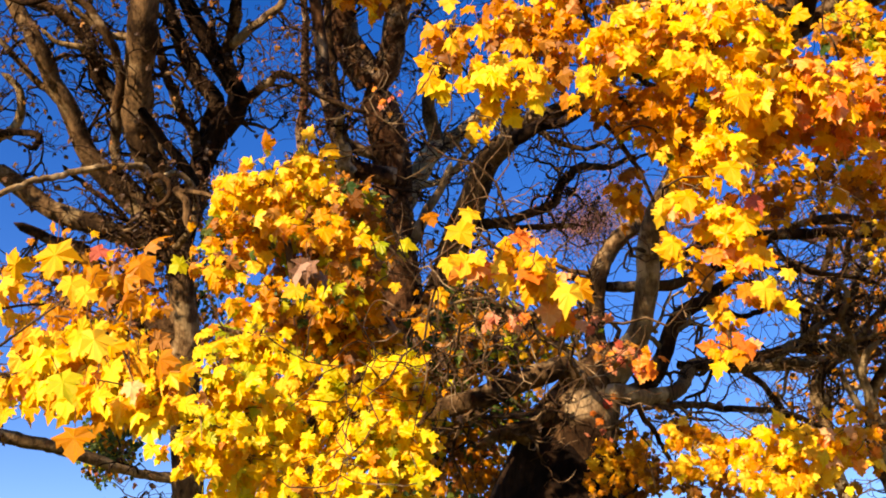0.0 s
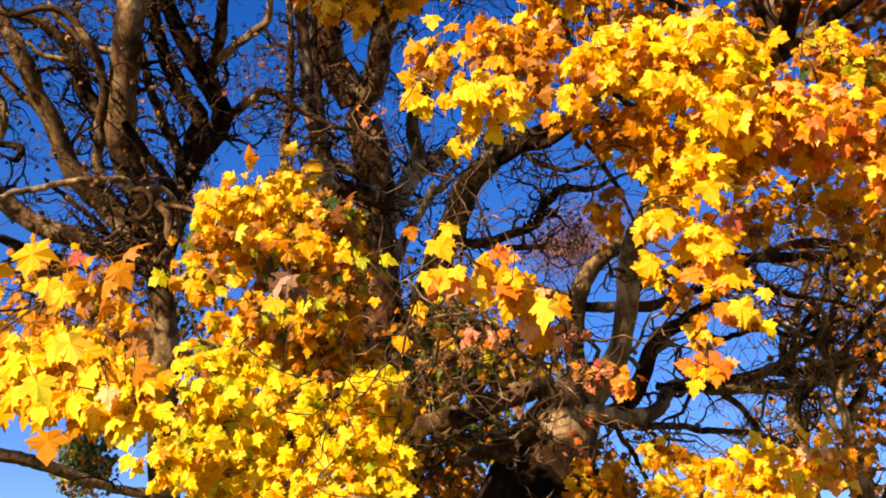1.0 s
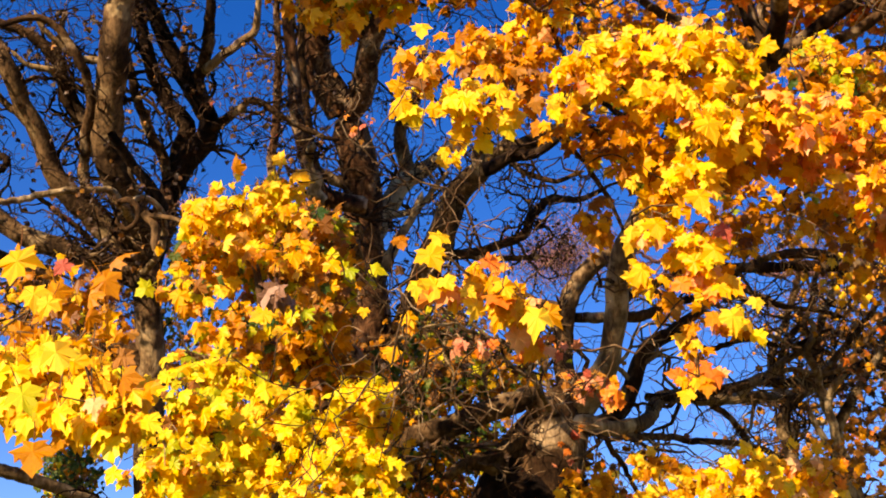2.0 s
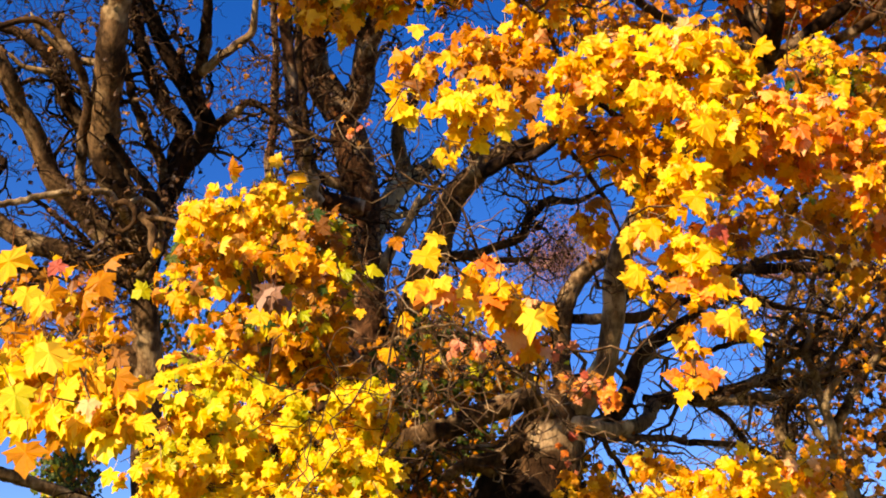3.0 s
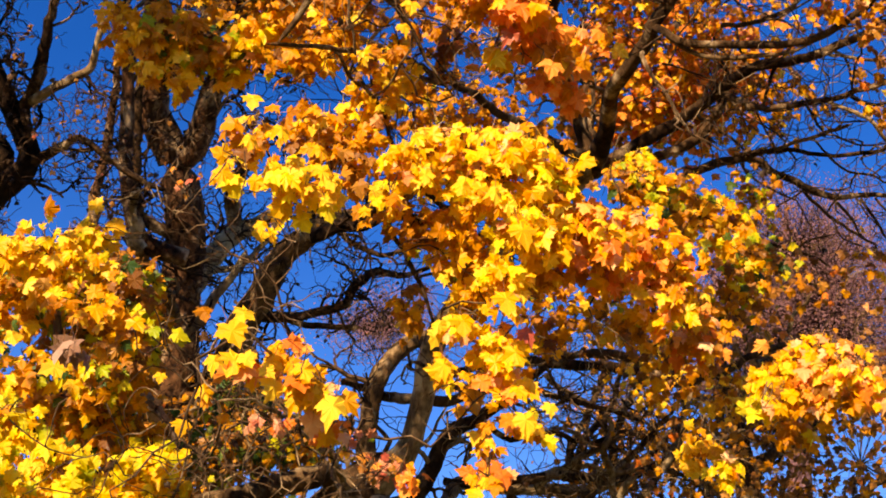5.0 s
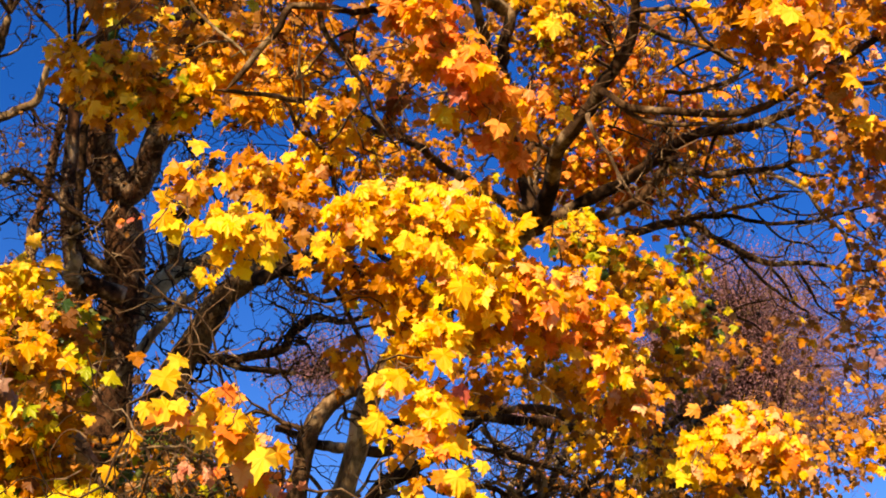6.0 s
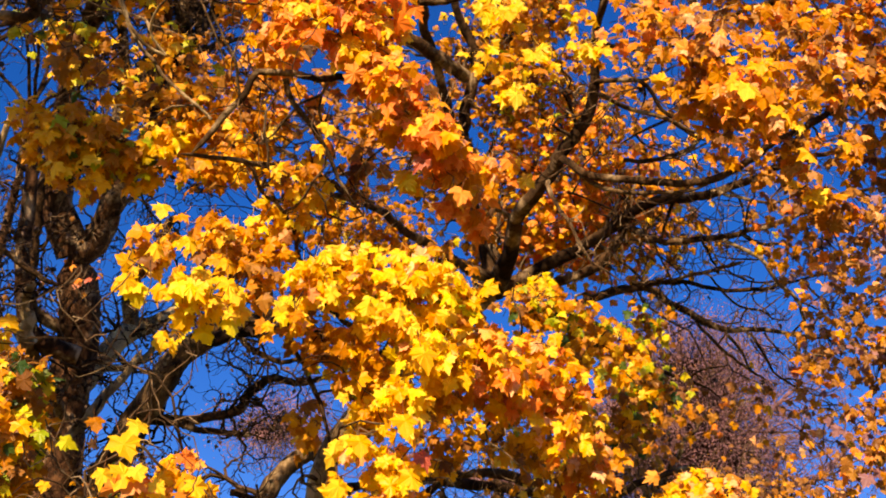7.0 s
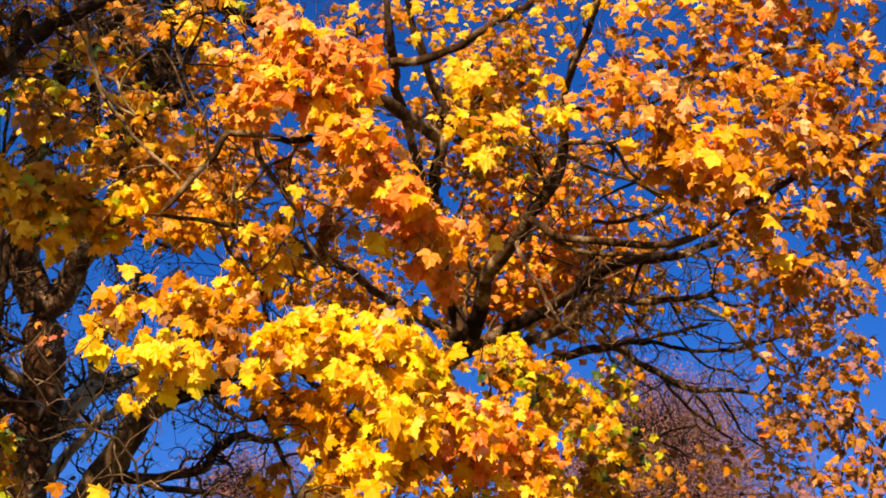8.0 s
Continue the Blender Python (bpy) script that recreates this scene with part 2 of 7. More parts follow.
def twigs(root, seed, per_metre, length, mat, level=2, gnarl=0.28, up=0.03, radius=0.35, where=None, label="", dry=0.0, dry_mix="withered", dry_size=0.05, apart=60):
    """Side twigs along all limbs of a tree, those that stand foremost each a mesh of its own; dry: share of twig ends that still hold a withered leaf."""
    rng = np.random.default_rng(seed)
    shoots, tips = [], []
    for line, sprout in BOUGH_LINES[root.name]:
        c = line[:, :3]
        seg = np.linalg.norm(np.diff(c, axis=0), axis=1).sum()
        for _ in range(int(seg * per_metre * sprout + rng.random())):
            i = int(rng.integers(1, len(c) - 1)) if len(c) > 2 else 0
            if where and not where(c[i]):
                continue
            d = c[i + 1] - c[i - 1]
            d /= np.linalg.norm(d) + 1e-9
            side = rng.normal(0, 1, 3)
            side -= d * (side @ d)
            side /= np.linalg.norm(side)
            out = []
            grow(rng, out, tips, c[i], d * 0.5 + side, length * rng.uniform(0.5, 1.3), min(max(line[i, 3] * radius, 0.009), 0.026), level, gnarl, up)
            shoots.append(out)
    shoots.sort(key=lambda lines: lines[-1][0, 1])
    for lines in shoots[:apart]:
        buf = buffer()
        for line in lines:
            tube(line, 4 if line[0, 3] > 0.008 else 3, buf, cap=False)
        ob = quad_object("twig", buf, mat, root)
        if label:
            tagged(ob, label)
    buf = buffer()
    for lines in shoots[apart:]:
        for line in lines:
            tube(line, 4 if line[0, 3] > 0.008 else 3, buf, cap=False)
    if buf["n"]:
        tagged(quad_object("brushwood", buf, mat, root), "mass of crooked bare side shoots", kind="stuff")
    if dry:
        keep = [t for t in tips if rng.random() < dry]
        leaves(root, rng, np.array(keep), dry_size, dry_mix, face=0.5)


def crown(root, seed, shoots, length, mat, above):
    """The upper crown, added above the view for its dappled shade: long leading shoots from the ends of the limbs, with
    twigs.
    """
    rng = np.random.default_rng(seed)
    out, tips = [], []
    for line, sprout in BOUGH_LINES[root.name]:
        end, d = line[-1, :3], line[-1, :3] - line[-3, :3]
        d /= np.linalg.norm(d) + 1e-9
        if end[2] < above:
            continue
        for _ in range(shoots):
            side = rng.normal(0, 1, 3)
            grow(rng, out, tips, end, d + side * 0.35, length * rng.uniform(0.6, 1.2), line[-1, 3] * 0.8, 3, 0.2, 0.04)
    buf = buffer()
    for line in out:
        tube(line, 5 if line[0, 3] > 0.01 else 3, buf, cap=False)
    ob = quad_object("crown", buf, mat, root)
    tagged(ob, "bare upper crown of crooked shoots", kind="stuff")
    leaves(root, rng, np.array([t for t in tips if rng.random() < 0.25]), 0.07, "withered", face=0.4)


HALF = [(0.0, 0.02), (0.11, -0.08), (0.36, -0.13), (0.31, 0.04), (0.38, 0.09), (0.61, 0.26), (0.49, 0.34),
        (0.47, 0.48), (0.33, 0.43), (0.27, 0.55), (0.31, 0.67), (0.14, 0.74), (0.0, 0.97)]
OUTLINE = np.array(HALF + [(-x, y) for x, y in HALF[-2:0:-1]])


def leaf_shape(k):
    """A five-lobed maple leaf about one unit wide, hanging by its stalk from the origin, curled in its own way."""
    rng = np.random.default_rng(100 + k)
    o = OUTLINE * rng.uniform(0.93, 1.07, OUTLINE.shape)
    xy = np.vstack([[(0, 0.30)], o])
    fold, droop, twist = rng.uniform(-0.8, 0.15), rng.uniform(-0.7, 0.15), rng.uniform(-0.5, 0.5)
    z = fold * xy[:, 0] ** 2 * 1.6 + droop * (xy[:, 1] - 0.2) ** 2 + twist * xy[:, 0] * (xy[:, 1] - 0.2) + 0.05 * np.sin(7 * xy[:, 0] + k)
    reach = np.hypot(xy[:, 0], xy[:, 1] - 0.30)
    z -= 0.34 * np.maximum(reach - 0.28, 0) ** 1.3 * rng.uniform(0.2, 1.6, len(z))  # lobes bend down, notches stay up
    z[1:] += rng.normal(0, 0.022, len(z) - 1)
    v = np.column_stack([xy[:, 0] * (1 - 0.35 * abs(fold)), xy[:, 1], z])
    stalk = np.array([(-0.012, 0.03, 0), (0.012, 0.03, 0), (0.01, -0.25, 0.12), (-0.01, -0.25, 0.12), (-0.01, -0.5, 0.28), (0.01, -0.5, 0.28)])
    v = np.vstack([v, stalk])
    v[:, 1] += 0.5
    n = len(o)
    f = [(0, 1 + i, 1 + (i + 1) % n) for i in range(n)] + [(n + 1, n + 2, n + 3, n + 4), (n + 4, n + 3, n + 6, n + 5)]
    return v * 0.88, f


SHAPES = [leaf_shape(k) for k in range(14)]
SHAPE_V = np.array([v for v, _ in SHAPES])


def leaf_turns(rng, n, face, loose=0.75):
    """Turns for n leaves: tip hanging, upper side set between sun and camera to fit the view, each off by chance."""
    to = np.array(SUN_DIR) * face + np.array([0.05, -0.65, -0.22])
    nrm = to + rng.normal(0, loose * 0.62, (n, 3))
    nrm /= np.linalg.norm(nrm, axis=1)[:, None]
    tip = np.array([0, 0, -1.0]) + rng.normal(0, loose * 0.8, (n, 3))
    tip -= nrm * (tip * nrm).sum(1)[:, None]
    tip /= np.linalg.norm(tip, axis=1)[:, None]
    side = np.cross(tip, nrm)
    return np.stack([side, tip, nrm], 2)


def pick_kinds(rng, n, mix):
    w = np.array([MIX[mix].get(k, 0) for k in KINDS], float)
    return rng.choice(len(KINDS), n, p=w / w.sum())


def leaves(root, rng, places, size, mix, face=0.8):
    """Many leaves at places, added to the tree's joined foliage."""
    n = len(places)
    if not n:
        return
    turns, kinds = leaf_turns(rng, n, face), pick_kinds(rng, n, mix)
    forms = SHAPE_V[rng.integers(len(SHAPES), size=n)] * (size * rng.uniform(0.58, 1.18, n))[:, None, None]
    FOLIAGE[root.name].append((np.einsum("nvk,njk->nvj", forms, turns) + np.asarray(places)[:, None], kinds))


def finish(root):
    """Links the joined rest of a tree's leaves and leaf stalks, one mesh each."""
    if FOLIAGE[root.name]:
        v = np.concatenate([a for a, _ in FOLIAGE[root.name]])
        kinds = np.concatenate([k for _, k in FOLIAGE[root.name]])
        n, per = v.shape[:2]
        f = SHAPES[0][1]
        flat, sizes = np.concatenate(f), np.array([len(q) for q in f])
        me = bpy.data.meshes.new("foliage")
        me.vertices.add(n * per)
        me.vertices.foreach_set("co", v.astype(np.float32).ravel())
        me.loops.add(n * len(flat))
        me.loops.foreach_set("vertex_index", (np.arange(n)[:, None] * per + flat).astype(np.int32).ravel())
        me.polygons.add(n * len(f))
        starts = np.concatenate([[0], np.cumsum(sizes)[:-1]])
        me.polygons.foreach_set("loop_start", (np.arange(n)[:, None] * len(flat) + starts).astype(np.int32).ravel())
        for k in KINDS:
            me.materials.append(LEAF[k])
        me.polygons.foreach_set("material_index", np.repeat(kinds, len(f)).astype(np.int32))
        me.polygons.foreach_set("use_smooth", np.full(n * len(f), False))
        me.update(calc_edges=True)
        me.validate()
        ob = new("foliage", me)
        ob.parent = root
        ob.location = -root.location
        tagged(ob, "dense autumn foliage", kind="stuff")
    if STEMS[root.name]["n"]:
        tagged(quad_object("stalk_tangle", STEMS[root.name], TWIG, root), "tangle of thin leaf stalks", kind="stuff")


LEAF_MESH = {}


def leaf_mesh(shape, kind):
    if (shape, kind) not in LEAF_MESH:
        v, f = SHAPES[shape]
        blade = [q for q in f if len(q) == 3]
        me = bpy.data.meshes.new("leaf")
        me.from_pydata([tuple(q) for q in v[:-6]], [], blade)
        me.materials.append(LEAF[kind])
        me.polygons.foreach_set("use_smooth", [False] * len(blade))
        LEAF_MESH[shape, kind] = me
    return LEAF_MESH[shape, kind]


def stalk_mesh():
    """The slender reddish stalk by which a leaf hangs."""
    if "stalk" not in LEAF_MESH:
        buf = buffer()
        tube(np.array([(0, 0.47, 0, 0.013), (0, 0.22, 0.10, 0.011), (0, 0.0, 0.24, 0.016)]) * np.array([0.88, 0.88, 0.88, 1]), 5, buf, cap=False)
        me = bpy.data.meshes.new("stalk")
        me.from_pydata(np.concatenate(buf["v"]).tolist(), [], np.concatenate(buf["q"]).tolist())
        me.materials.append(STALK)
        LEAF_MESH["stalk"] = me
    return LEAF_MESH["stalk"]


def single_leaf(root, rng, place, size, kind, turn):
    ob = new("leaf", leaf_mesh(int(rng.integers(len(SHAPES))), kind))
    ob.parent = root
    m = Matrix(turn.tolist()).to_4x4()
    m.translation = Vector(place) - root.location
    ob.matrix_basis = m @ Matrix.Scale(size, 4)
    stalk = new("stalk", stalk_mesh())
    stalk.parent = ob
    return ob


SPRAYS = [0]


def spray(root, place, aim, half, n, size, mix, single=False, face=0.8, stem=None):
    """A spray of leaves: place, aim (turn, rise, lean in degrees), half-extents (across, along, deep), leaf count and width.
    Fine stems run through it; single: each leaf an object of its own."""
    SPRAYS[0] += 1
    rng = np.random.default_rng(SPRAYS[0] * 13)
    m = np.array((pose(*place, 90 + aim[1], 0, aim[0]) @ pose(0, 0, 0, 0, 0, aim[2])))
    q = rng.normal(0, 1, (n, 3))
    q /= np.linalg.norm(q, axis=1)[:, None]
    q *= (rng.random(n) ** 0.42)[:, None]
    q *= rng.uniform(0.8, 1.18, (n, 1))
    pts = (q * np.array(half)) @ m[:3, :3].T + m[:3, 3]
    if single:
        turns, kinds = leaf_turns(rng, n, face), pick_kinds(rng, n, mix)
        for i in range(n):
            single_leaf(root, rng, pts[i], size * rng.uniform(0.72, 1.2), KINDS[kinds[i]], turns[i])
    else:
        leaves(root, rng, pts, size, mix, face=face)
    # stems from the spray's upper end out to some of its leaves
    hub = m[:3, 3] + m[:3, :3] @ np.array([0, 0.2 * half[1], -0.4 * half[2]])
    for i in range(min(n, max(3, n // 5))):
        mid = (hub + pts[i]) / 2 + rng.normal(0, 0.04, 3) + np.array([0, 0, 0.03])
        tube(spline([(*hub, 0.006), (*mid, 0.004), (*pts[i], 0.0025)], 0.12), 3, STEMS[root.name], cap=False)


def lone_leaf(root, place, size, kind, spin, yaw=0.0, tilt=0.0):
    """A leaf that stands out by itself; spin: degrees by which its tip leans from straight down."""
    rng = np.random.default_rng(int(abs(place[0] * 977 + place[2] * 331)) + 5)
    turn = np.array(pose(0, 0, 0, 90 - 15 + tilt, 0, yaw) @ pose(0, 0, 0, 0, 0, 180 + spin))[:3, :3]
    return single_leaf(root, rng, place, size, kind, turn)


# ---- ground ----
def ground():
    n = 60
    k = np.linspace(-1, 1, n)
    g = np.sign(k) * (np.abs(k) ** 3) * 1500
    verts, faces = [], []
    for j in range(n):
        for i in range(n):
            verts.append((g[i], g[j], 0.03 * math.sin(g[i] * 1.3) * math.cos(g[j] * 0.9) - 0.03))
    for j in range(n - 1):
        for i in range(n - 1):
            a = j * n + i
            faces.append((a, a + 1, a + n + 1, a + n))
    mat, nodes, links, bsdf = shader("grass_and_leaves", 0.95)
    litter = noise_node(nodes, links, 7, 6, 0.7)
    big = noise_node(nodes, links, 0.5, 3)
    grass = ramp(nodes, [(0.35, (0.03, 0.05, 0.012)), (0.52, (0.06, 0.085, 0.02)), (0.60, (0.30, 0.15, 0.02)), (0.72, (0.5, 0.30, 0.03))])
    mixer = nodes.new("ShaderNodeMath")
    mixer.operation = "MULTIPLY_ADD"
    links.new(big.outputs["Fac"], mixer.inputs[0])
    mixer.inputs[1].default_value = 0.4
    half = nodes.new("ShaderNodeMath")
    half.operation = "MULTIPLY"
    links.new(litter.outputs["Fac"], half.inputs[0])
    half.inputs[1].default_value = 0.65
    links.new(half.outputs[0], mixer.inputs[2])
    links.new(mixer.outputs[0], grass.inputs["Fac"])
    links.new(grass.outputs["Color"], bsdf.inputs["Base Color"])
    ob = mesh_object("ground", verts, faces, [mat], None)
    tagged(ob, "grass strewn with fallen yellow maple leaves", "ground", kind="structure")


ground()


# ---- bare tree ----
bare_tree = tree("bare_tree", -2.39, 10.64, "multi-stemmed bare tree with grey lichened bark and crooked limbs")
limb(bare_tree, [(-2.39, 10.64, -0.10, 0.229), (-2.40, 10.64, 0.35, 0.177), (-2.41, 10.64, 3.10, 0.158), (-2.48, 10.36, 4.35, 0.144), (-2.49, 10.14, 5.06, 0.138), (-2.54, 9.90, 5.67, 0.138), (-2.58, 9.69, 6.11, 0.152)], BARK_GREY, "trunk", sprout=0.2)
limb(bare_tree, [(-2.58, 9.74, 6.01, 0.124), (-2.69, 9.64, 6.14, 0.130), (-3.04, 9.38, 6.47, 0.116), (-3.32, 9.17, 6.67, 0.107), (-3.46, 8.98, 6.92, 0.096), (-3.58, 8.78, 7.17, 0.090), (-3.75, 8.50, 7.47, 0.082), (-3.99, 8.36, 7.87, 0.069), (-4.23, 8.26, 8.37, 0.059)], BARK_GREY, "limb", wander=0.032)
limb(bare_tree, [(-2.55, 9.70, 6.11, 0.130), (-2.67, 9.37, 6.48, 0.142), (-2.81, 9.04, 6.78, 0.149), (-2.80, 8.68, 7.18, 0.140), (-2.72, 8.32, 7.56, 0.133), (-2.65, 8.00, 8.01, 0.106), (-2.70, 7.73, 8.62, 0.075)], BARK_GREY, "limb", wander=0.032, sprout=0.8)
# These two stems carry their shade as bark colour.
limb(bare_tree, [(-2.56, 9.74, 6.01, 0.116), (-2.46, 9.69, 6.41, 0.117), (-2.31, 9.57, 6.92, 0.118), (-2.01, 9.41, 7.32, 0.112), (-2.08, 9.24, 7.57, 0.098), (-2.26, 9.00, 7.85, 0.092), (-2.41, 8.81, 8.06, 0.080), (-2.57, 8.53, 8.37, 0.063), (-2.69, 8.14, 8.79, 0.043)], BARK_SHADED, "limb", wander=0.024)
limb(bare_tree, [(-2.46, 9.84, 6.58, 0.078), (-2.36, 9.63, 7.21, 0.085), (-2.32, 9.52, 7.42, 0.085), (-2.54, 9.40, 7.70, 0.080), (-2.65, 9.17, 7.99, 0.071), (-2.75, 8.87, 8.36, 0.059), (-2.80, 8.59, 8.69, 0.035)], BARK_SHADED, "limb", wander=0.024)
limb(bare_tree, [(-2.44, 9.60, 6.81, 0.057), (-2.45, 9.49, 7.00, 0.057), (-2.65, 9.33, 7.38, 0.049), (-2.74, 9.17, 7.59, 0.046), (-2.78, 8.96, 7.89, 0.035), (-2.95, 8.67, 8.20, 0.026)], BARK_DARK, "limb", wander=0.016)
limb(bare_tree, [(-2.07, 9.25, 7.54, 0.069), (-2.13, 9.10, 7.75, 0.066), (-2.02, 8.88, 7.93, 0.060), (-1.96, 8.53, 8.25, 0.048), (-1.90, 8.23, 8.62, 0.031)], BARK_DARK, "limb", wander=0.016)
limb(bare_tree, [(-2.13, 9.06, 7.81, 0.049), (-1.96, 8.96, 7.84, 0.048), (-1.70, 8.79, 7.97, 0.042), (-1.52, 8.70, 8.13, 0.034), (-1.48, 8.45, 8.47, 0.025)], BARK_PALE_LIT, "limb", wander=0.016)
limb(bare_tree, [(-1.99, 9.39, 7.35, 0.052), (-1.88, 9.28, 7.38, 0.048), (-1.71, 9.15, 7.45, 0.042), (-1.53, 9.02, 7.50, 0.034), (-1.30, 9.04, 7.35, 0.030), (-0.98, 9.17, 7.21, 0.028), (-0.71, 9.22, 7.16, 0.019)], BARK_DARK, "limb", wander=0.016)
limb(bare_tree, [(-3.07, 9.34, 6.53, 0.048), (-3.08, 9.16, 6.63, 0.047), (-3.05, 8.84, 6.98, 0.047), (-2.98, 8.62, 7.17, 0.044), (-3.04, 8.31, 7.42, 0.041), (-3.29, 8.08, 7.61, 0.033), (-3.61, 7.99, 7.54, 0.027), (-3.93, 7.84, 7.54, 0.019)], BARK_DARK, "limb", wander=0.024)
limb(bare_tree, [(-2.75, 9.50, 6.62, 0.068), (-2.96, 9.39, 6.93, 0.069), (-3.23, 9.18, 7.34, 0.067), (-3.51, 8.78, 7.77, 0.061), (-3.74, 8.59, 7.91, 0.052), (-4.05, 8.43, 7.92, 0.043)], BARK_DARK, "limb", wander=0.024)
limb(bare_tree, [(-2.60, 9.39, 6.26, 0.042), (-2.70, 8.97, 6.34, 0.040), (-2.77, 8.72, 6.31, 0.032), (-3.02, 8.49, 6.16, 0.031), (-3.34, 8.34, 5.98, 0.028), (-3.47, 8.24, 5.85, 0.028), (-3.75, 8.10, 5.64, 0.023)], BARK_PALE_LIT, "limb", wander=0.024)
limb(bare_tree, [(-2.60, 9.80, 5.86, 0.096), (-2.92, 9.75, 6.02, 0.097), (-3.45, 9.62, 6.17, 0.098), (-3.77, 9.57, 6.28, 0.096), (-4.02, 9.49, 6.46, 0.093), (-4.35, 9.37, 6.64, 0.080)], BARK_GREY, "limb", wander=0.024)
limb(bare_tree, [(-2.55, 10.09, 5.16, 0.104), (-3.00, 9.89, 5.36, 0.096), (-3.20, 9.75, 5.56, 0.090), (-3.43, 9.55, 5.85, 0.076), (-3.66, 9.43, 5.91, 0.056), (-3.99, 9.26, 5.99, 0.042)], BARK_DARK, "limb", wander=0.024)
limb(bare_tree, [(-2.46, 10.54, 3.85, 0.050), (-2.76, 10.31, 3.88, 0.046), (-3.09, 10.07, 3.92, 0.050), (-3.46, 9.81, 4.01, 0.056), (-3.84, 9.58, 4.05, 0.060), (-4.20, 9.33, 4.11, 0.062)], BARK_PALE_LIT, "limb", wander=0.016, sprout=0.6)
limb(bare_tree, [(-2.55, 9.58, 5.88, 0.033), (-2.35, 9.35, 6.01, 0.033), (-2.30, 9.14, 6.23, 0.030), (-2.41, 8.94, 6.33, 0.027), (-2.55, 8.83, 6.24, 0.024)], BARK_PALE_LIT, "limb", wander=0.016, sprout=0.8)
limb(bare_tree, [(-2.59, 9.88, 6.20, 0.043), (-2.95, 9.90, 6.17, 0.035), (-3.26, 9.78, 6.45, 0.029), (-3.71, 9.48, 6.72, 0.020)], BARK_DARK, "limb", wander=0.016, sprout=0.8)
limb(bare_tree, [(-2.91, 9.38, 6.97, 0.049), (-3.13, 9.33, 7.14, 0.043), (-3.37, 9.07, 7.42, 0.038), (-3.41, 8.79, 7.82, 0.032), (-3.32, 8.56, 8.17, 0.026)], BARK_DARK, "limb", wander=0.016)
limb(bare_tree, [(-3.60, 8.95, 7.09, 0.043), (-3.70, 8.91, 7.19, 0.037), (-3.92, 8.83, 7.36, 0.032), (-4.13, 8.73, 7.57, 0.027), (-4.40, 8.61, 7.84, 0.021)], BARK_GREY, "limb", wander=0.012, sprout=0.8)
limb(bare_tree, [(-4.53, 9.43, 6.53, 0.054), (-4.30, 9.24, 6.84, 0.050), (-4.11, 9.16, 6.93, 0.045), (-4.02, 9.04, 7.11, 0.041), (-4.05, 8.92, 7.26, 0.036), (-4.18, 8.83, 7.36, 0.032)], BARK_PALE_LIT, "limb", wander=0.012, sprout=0.8)
limb(bare_tree, [(-4.38, 9.17, 6.87, 0.038), (-4.04, 9.11, 6.87, 0.035), (-3.83, 9.08, 6.82, 0.032), (-3.84, 9.09, 6.68, 0.029), (-3.94, 9.03, 6.69, 0.026)], BARK_SHADED, "limb", wander=0.01, sprout=0.6)
limb(bare_tree, [(-2.71, 8.54, 6.78, 0.041), (-2.63, 8.72, 6.68, 0.045), (-2.52, 8.92, 6.56, 0.049), (-2.37, 9.12, 6.42, 0.054), (-2.34, 9.28, 6.36, 0.059)], BARK_SHADED, "limb", wander=0.012, sprout=0.8)
limb(bare_tree, [(-3.35, 8.65, 7.50, 0.032), (-3.50, 8.61, 7.51, 0.028), (-3.60, 8.57, 7.52, 0.024), (-3.74, 8.49, 7.63, 0.021)], BARK_PALE_LIT, "limb", wander=0.012, sprout=0.8)
limb(bare_tree, [(-2.85, 8.52, 7.54, 0.037), (-3.05, 8.49, 7.55, 0.033), (-3.17, 8.45, 7.60, 0.029), (-3.40, 8.34, 7.77, 0.025), (-3.49, 8.25, 7.90, 0.021)], BARK_PALE_LIT, "limb", wander=0.012, sprout=0.8)
limb(bare_tree, [(-2.56, 8.50, 6.04, 0.027), (-2.47, 8.47, 6.07, 0.027), (-2.38, 8.48, 6.02, 0.026), (-2.37, 8.53, 5.91, 0.023), (-2.46, 8.56, 5.82, 0.023), (-2.54, 8.52, 5.88, 0.022), (-2.49, 8.48, 5.95, 0.019)], BARK_DARK, "limb", wander=0.004, sprout=0)
limb(bare_tree, [(-2.31, 8.48, 5.95, 0.039), (-2.20, 8.51, 5.82, 0.034), (-2.20, 8.53, 5.68, 0.029), (-2.16, 8.54, 5.58, 0.024)], BARK_GREY, "limb", wander=0.006, sprout=0.4)
limb(bare_tree, [(-2.31, 8.49, 5.93, 0.024), (-2.09, 8.41, 5.87, 0.021), (-1.91, 8.34, 5.78, 0.017), (-1.80, 8.28, 5.67, 0.014)], BARK_GREY, "limb", wander=0.006, sprout=0.6)
twigs(bare_tree, 11, 3.4, 0.85, TWIG_DARK, level=2, gnarl=0.46, dry=0.5, dry_size=0.068, apart=150)
crown(bare_tree, 21, 5, 2.6, TWIG_DARK, 8.6)
spray(bare_tree, (-3.44, 11.16, 4.38), (17, 2, 0), (0.34, 0.36, 0.50), 620, 0.075, "ivy")
spray(bare_tree, (-2.32, 10.59, 6.74), (12, 4, 0), (0.31, 0.19, 0.50), 85, 0.090, "ivy")
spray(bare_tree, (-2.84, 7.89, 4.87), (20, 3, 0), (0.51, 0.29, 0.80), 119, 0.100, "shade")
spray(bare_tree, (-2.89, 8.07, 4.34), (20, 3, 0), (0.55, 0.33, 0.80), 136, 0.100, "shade")
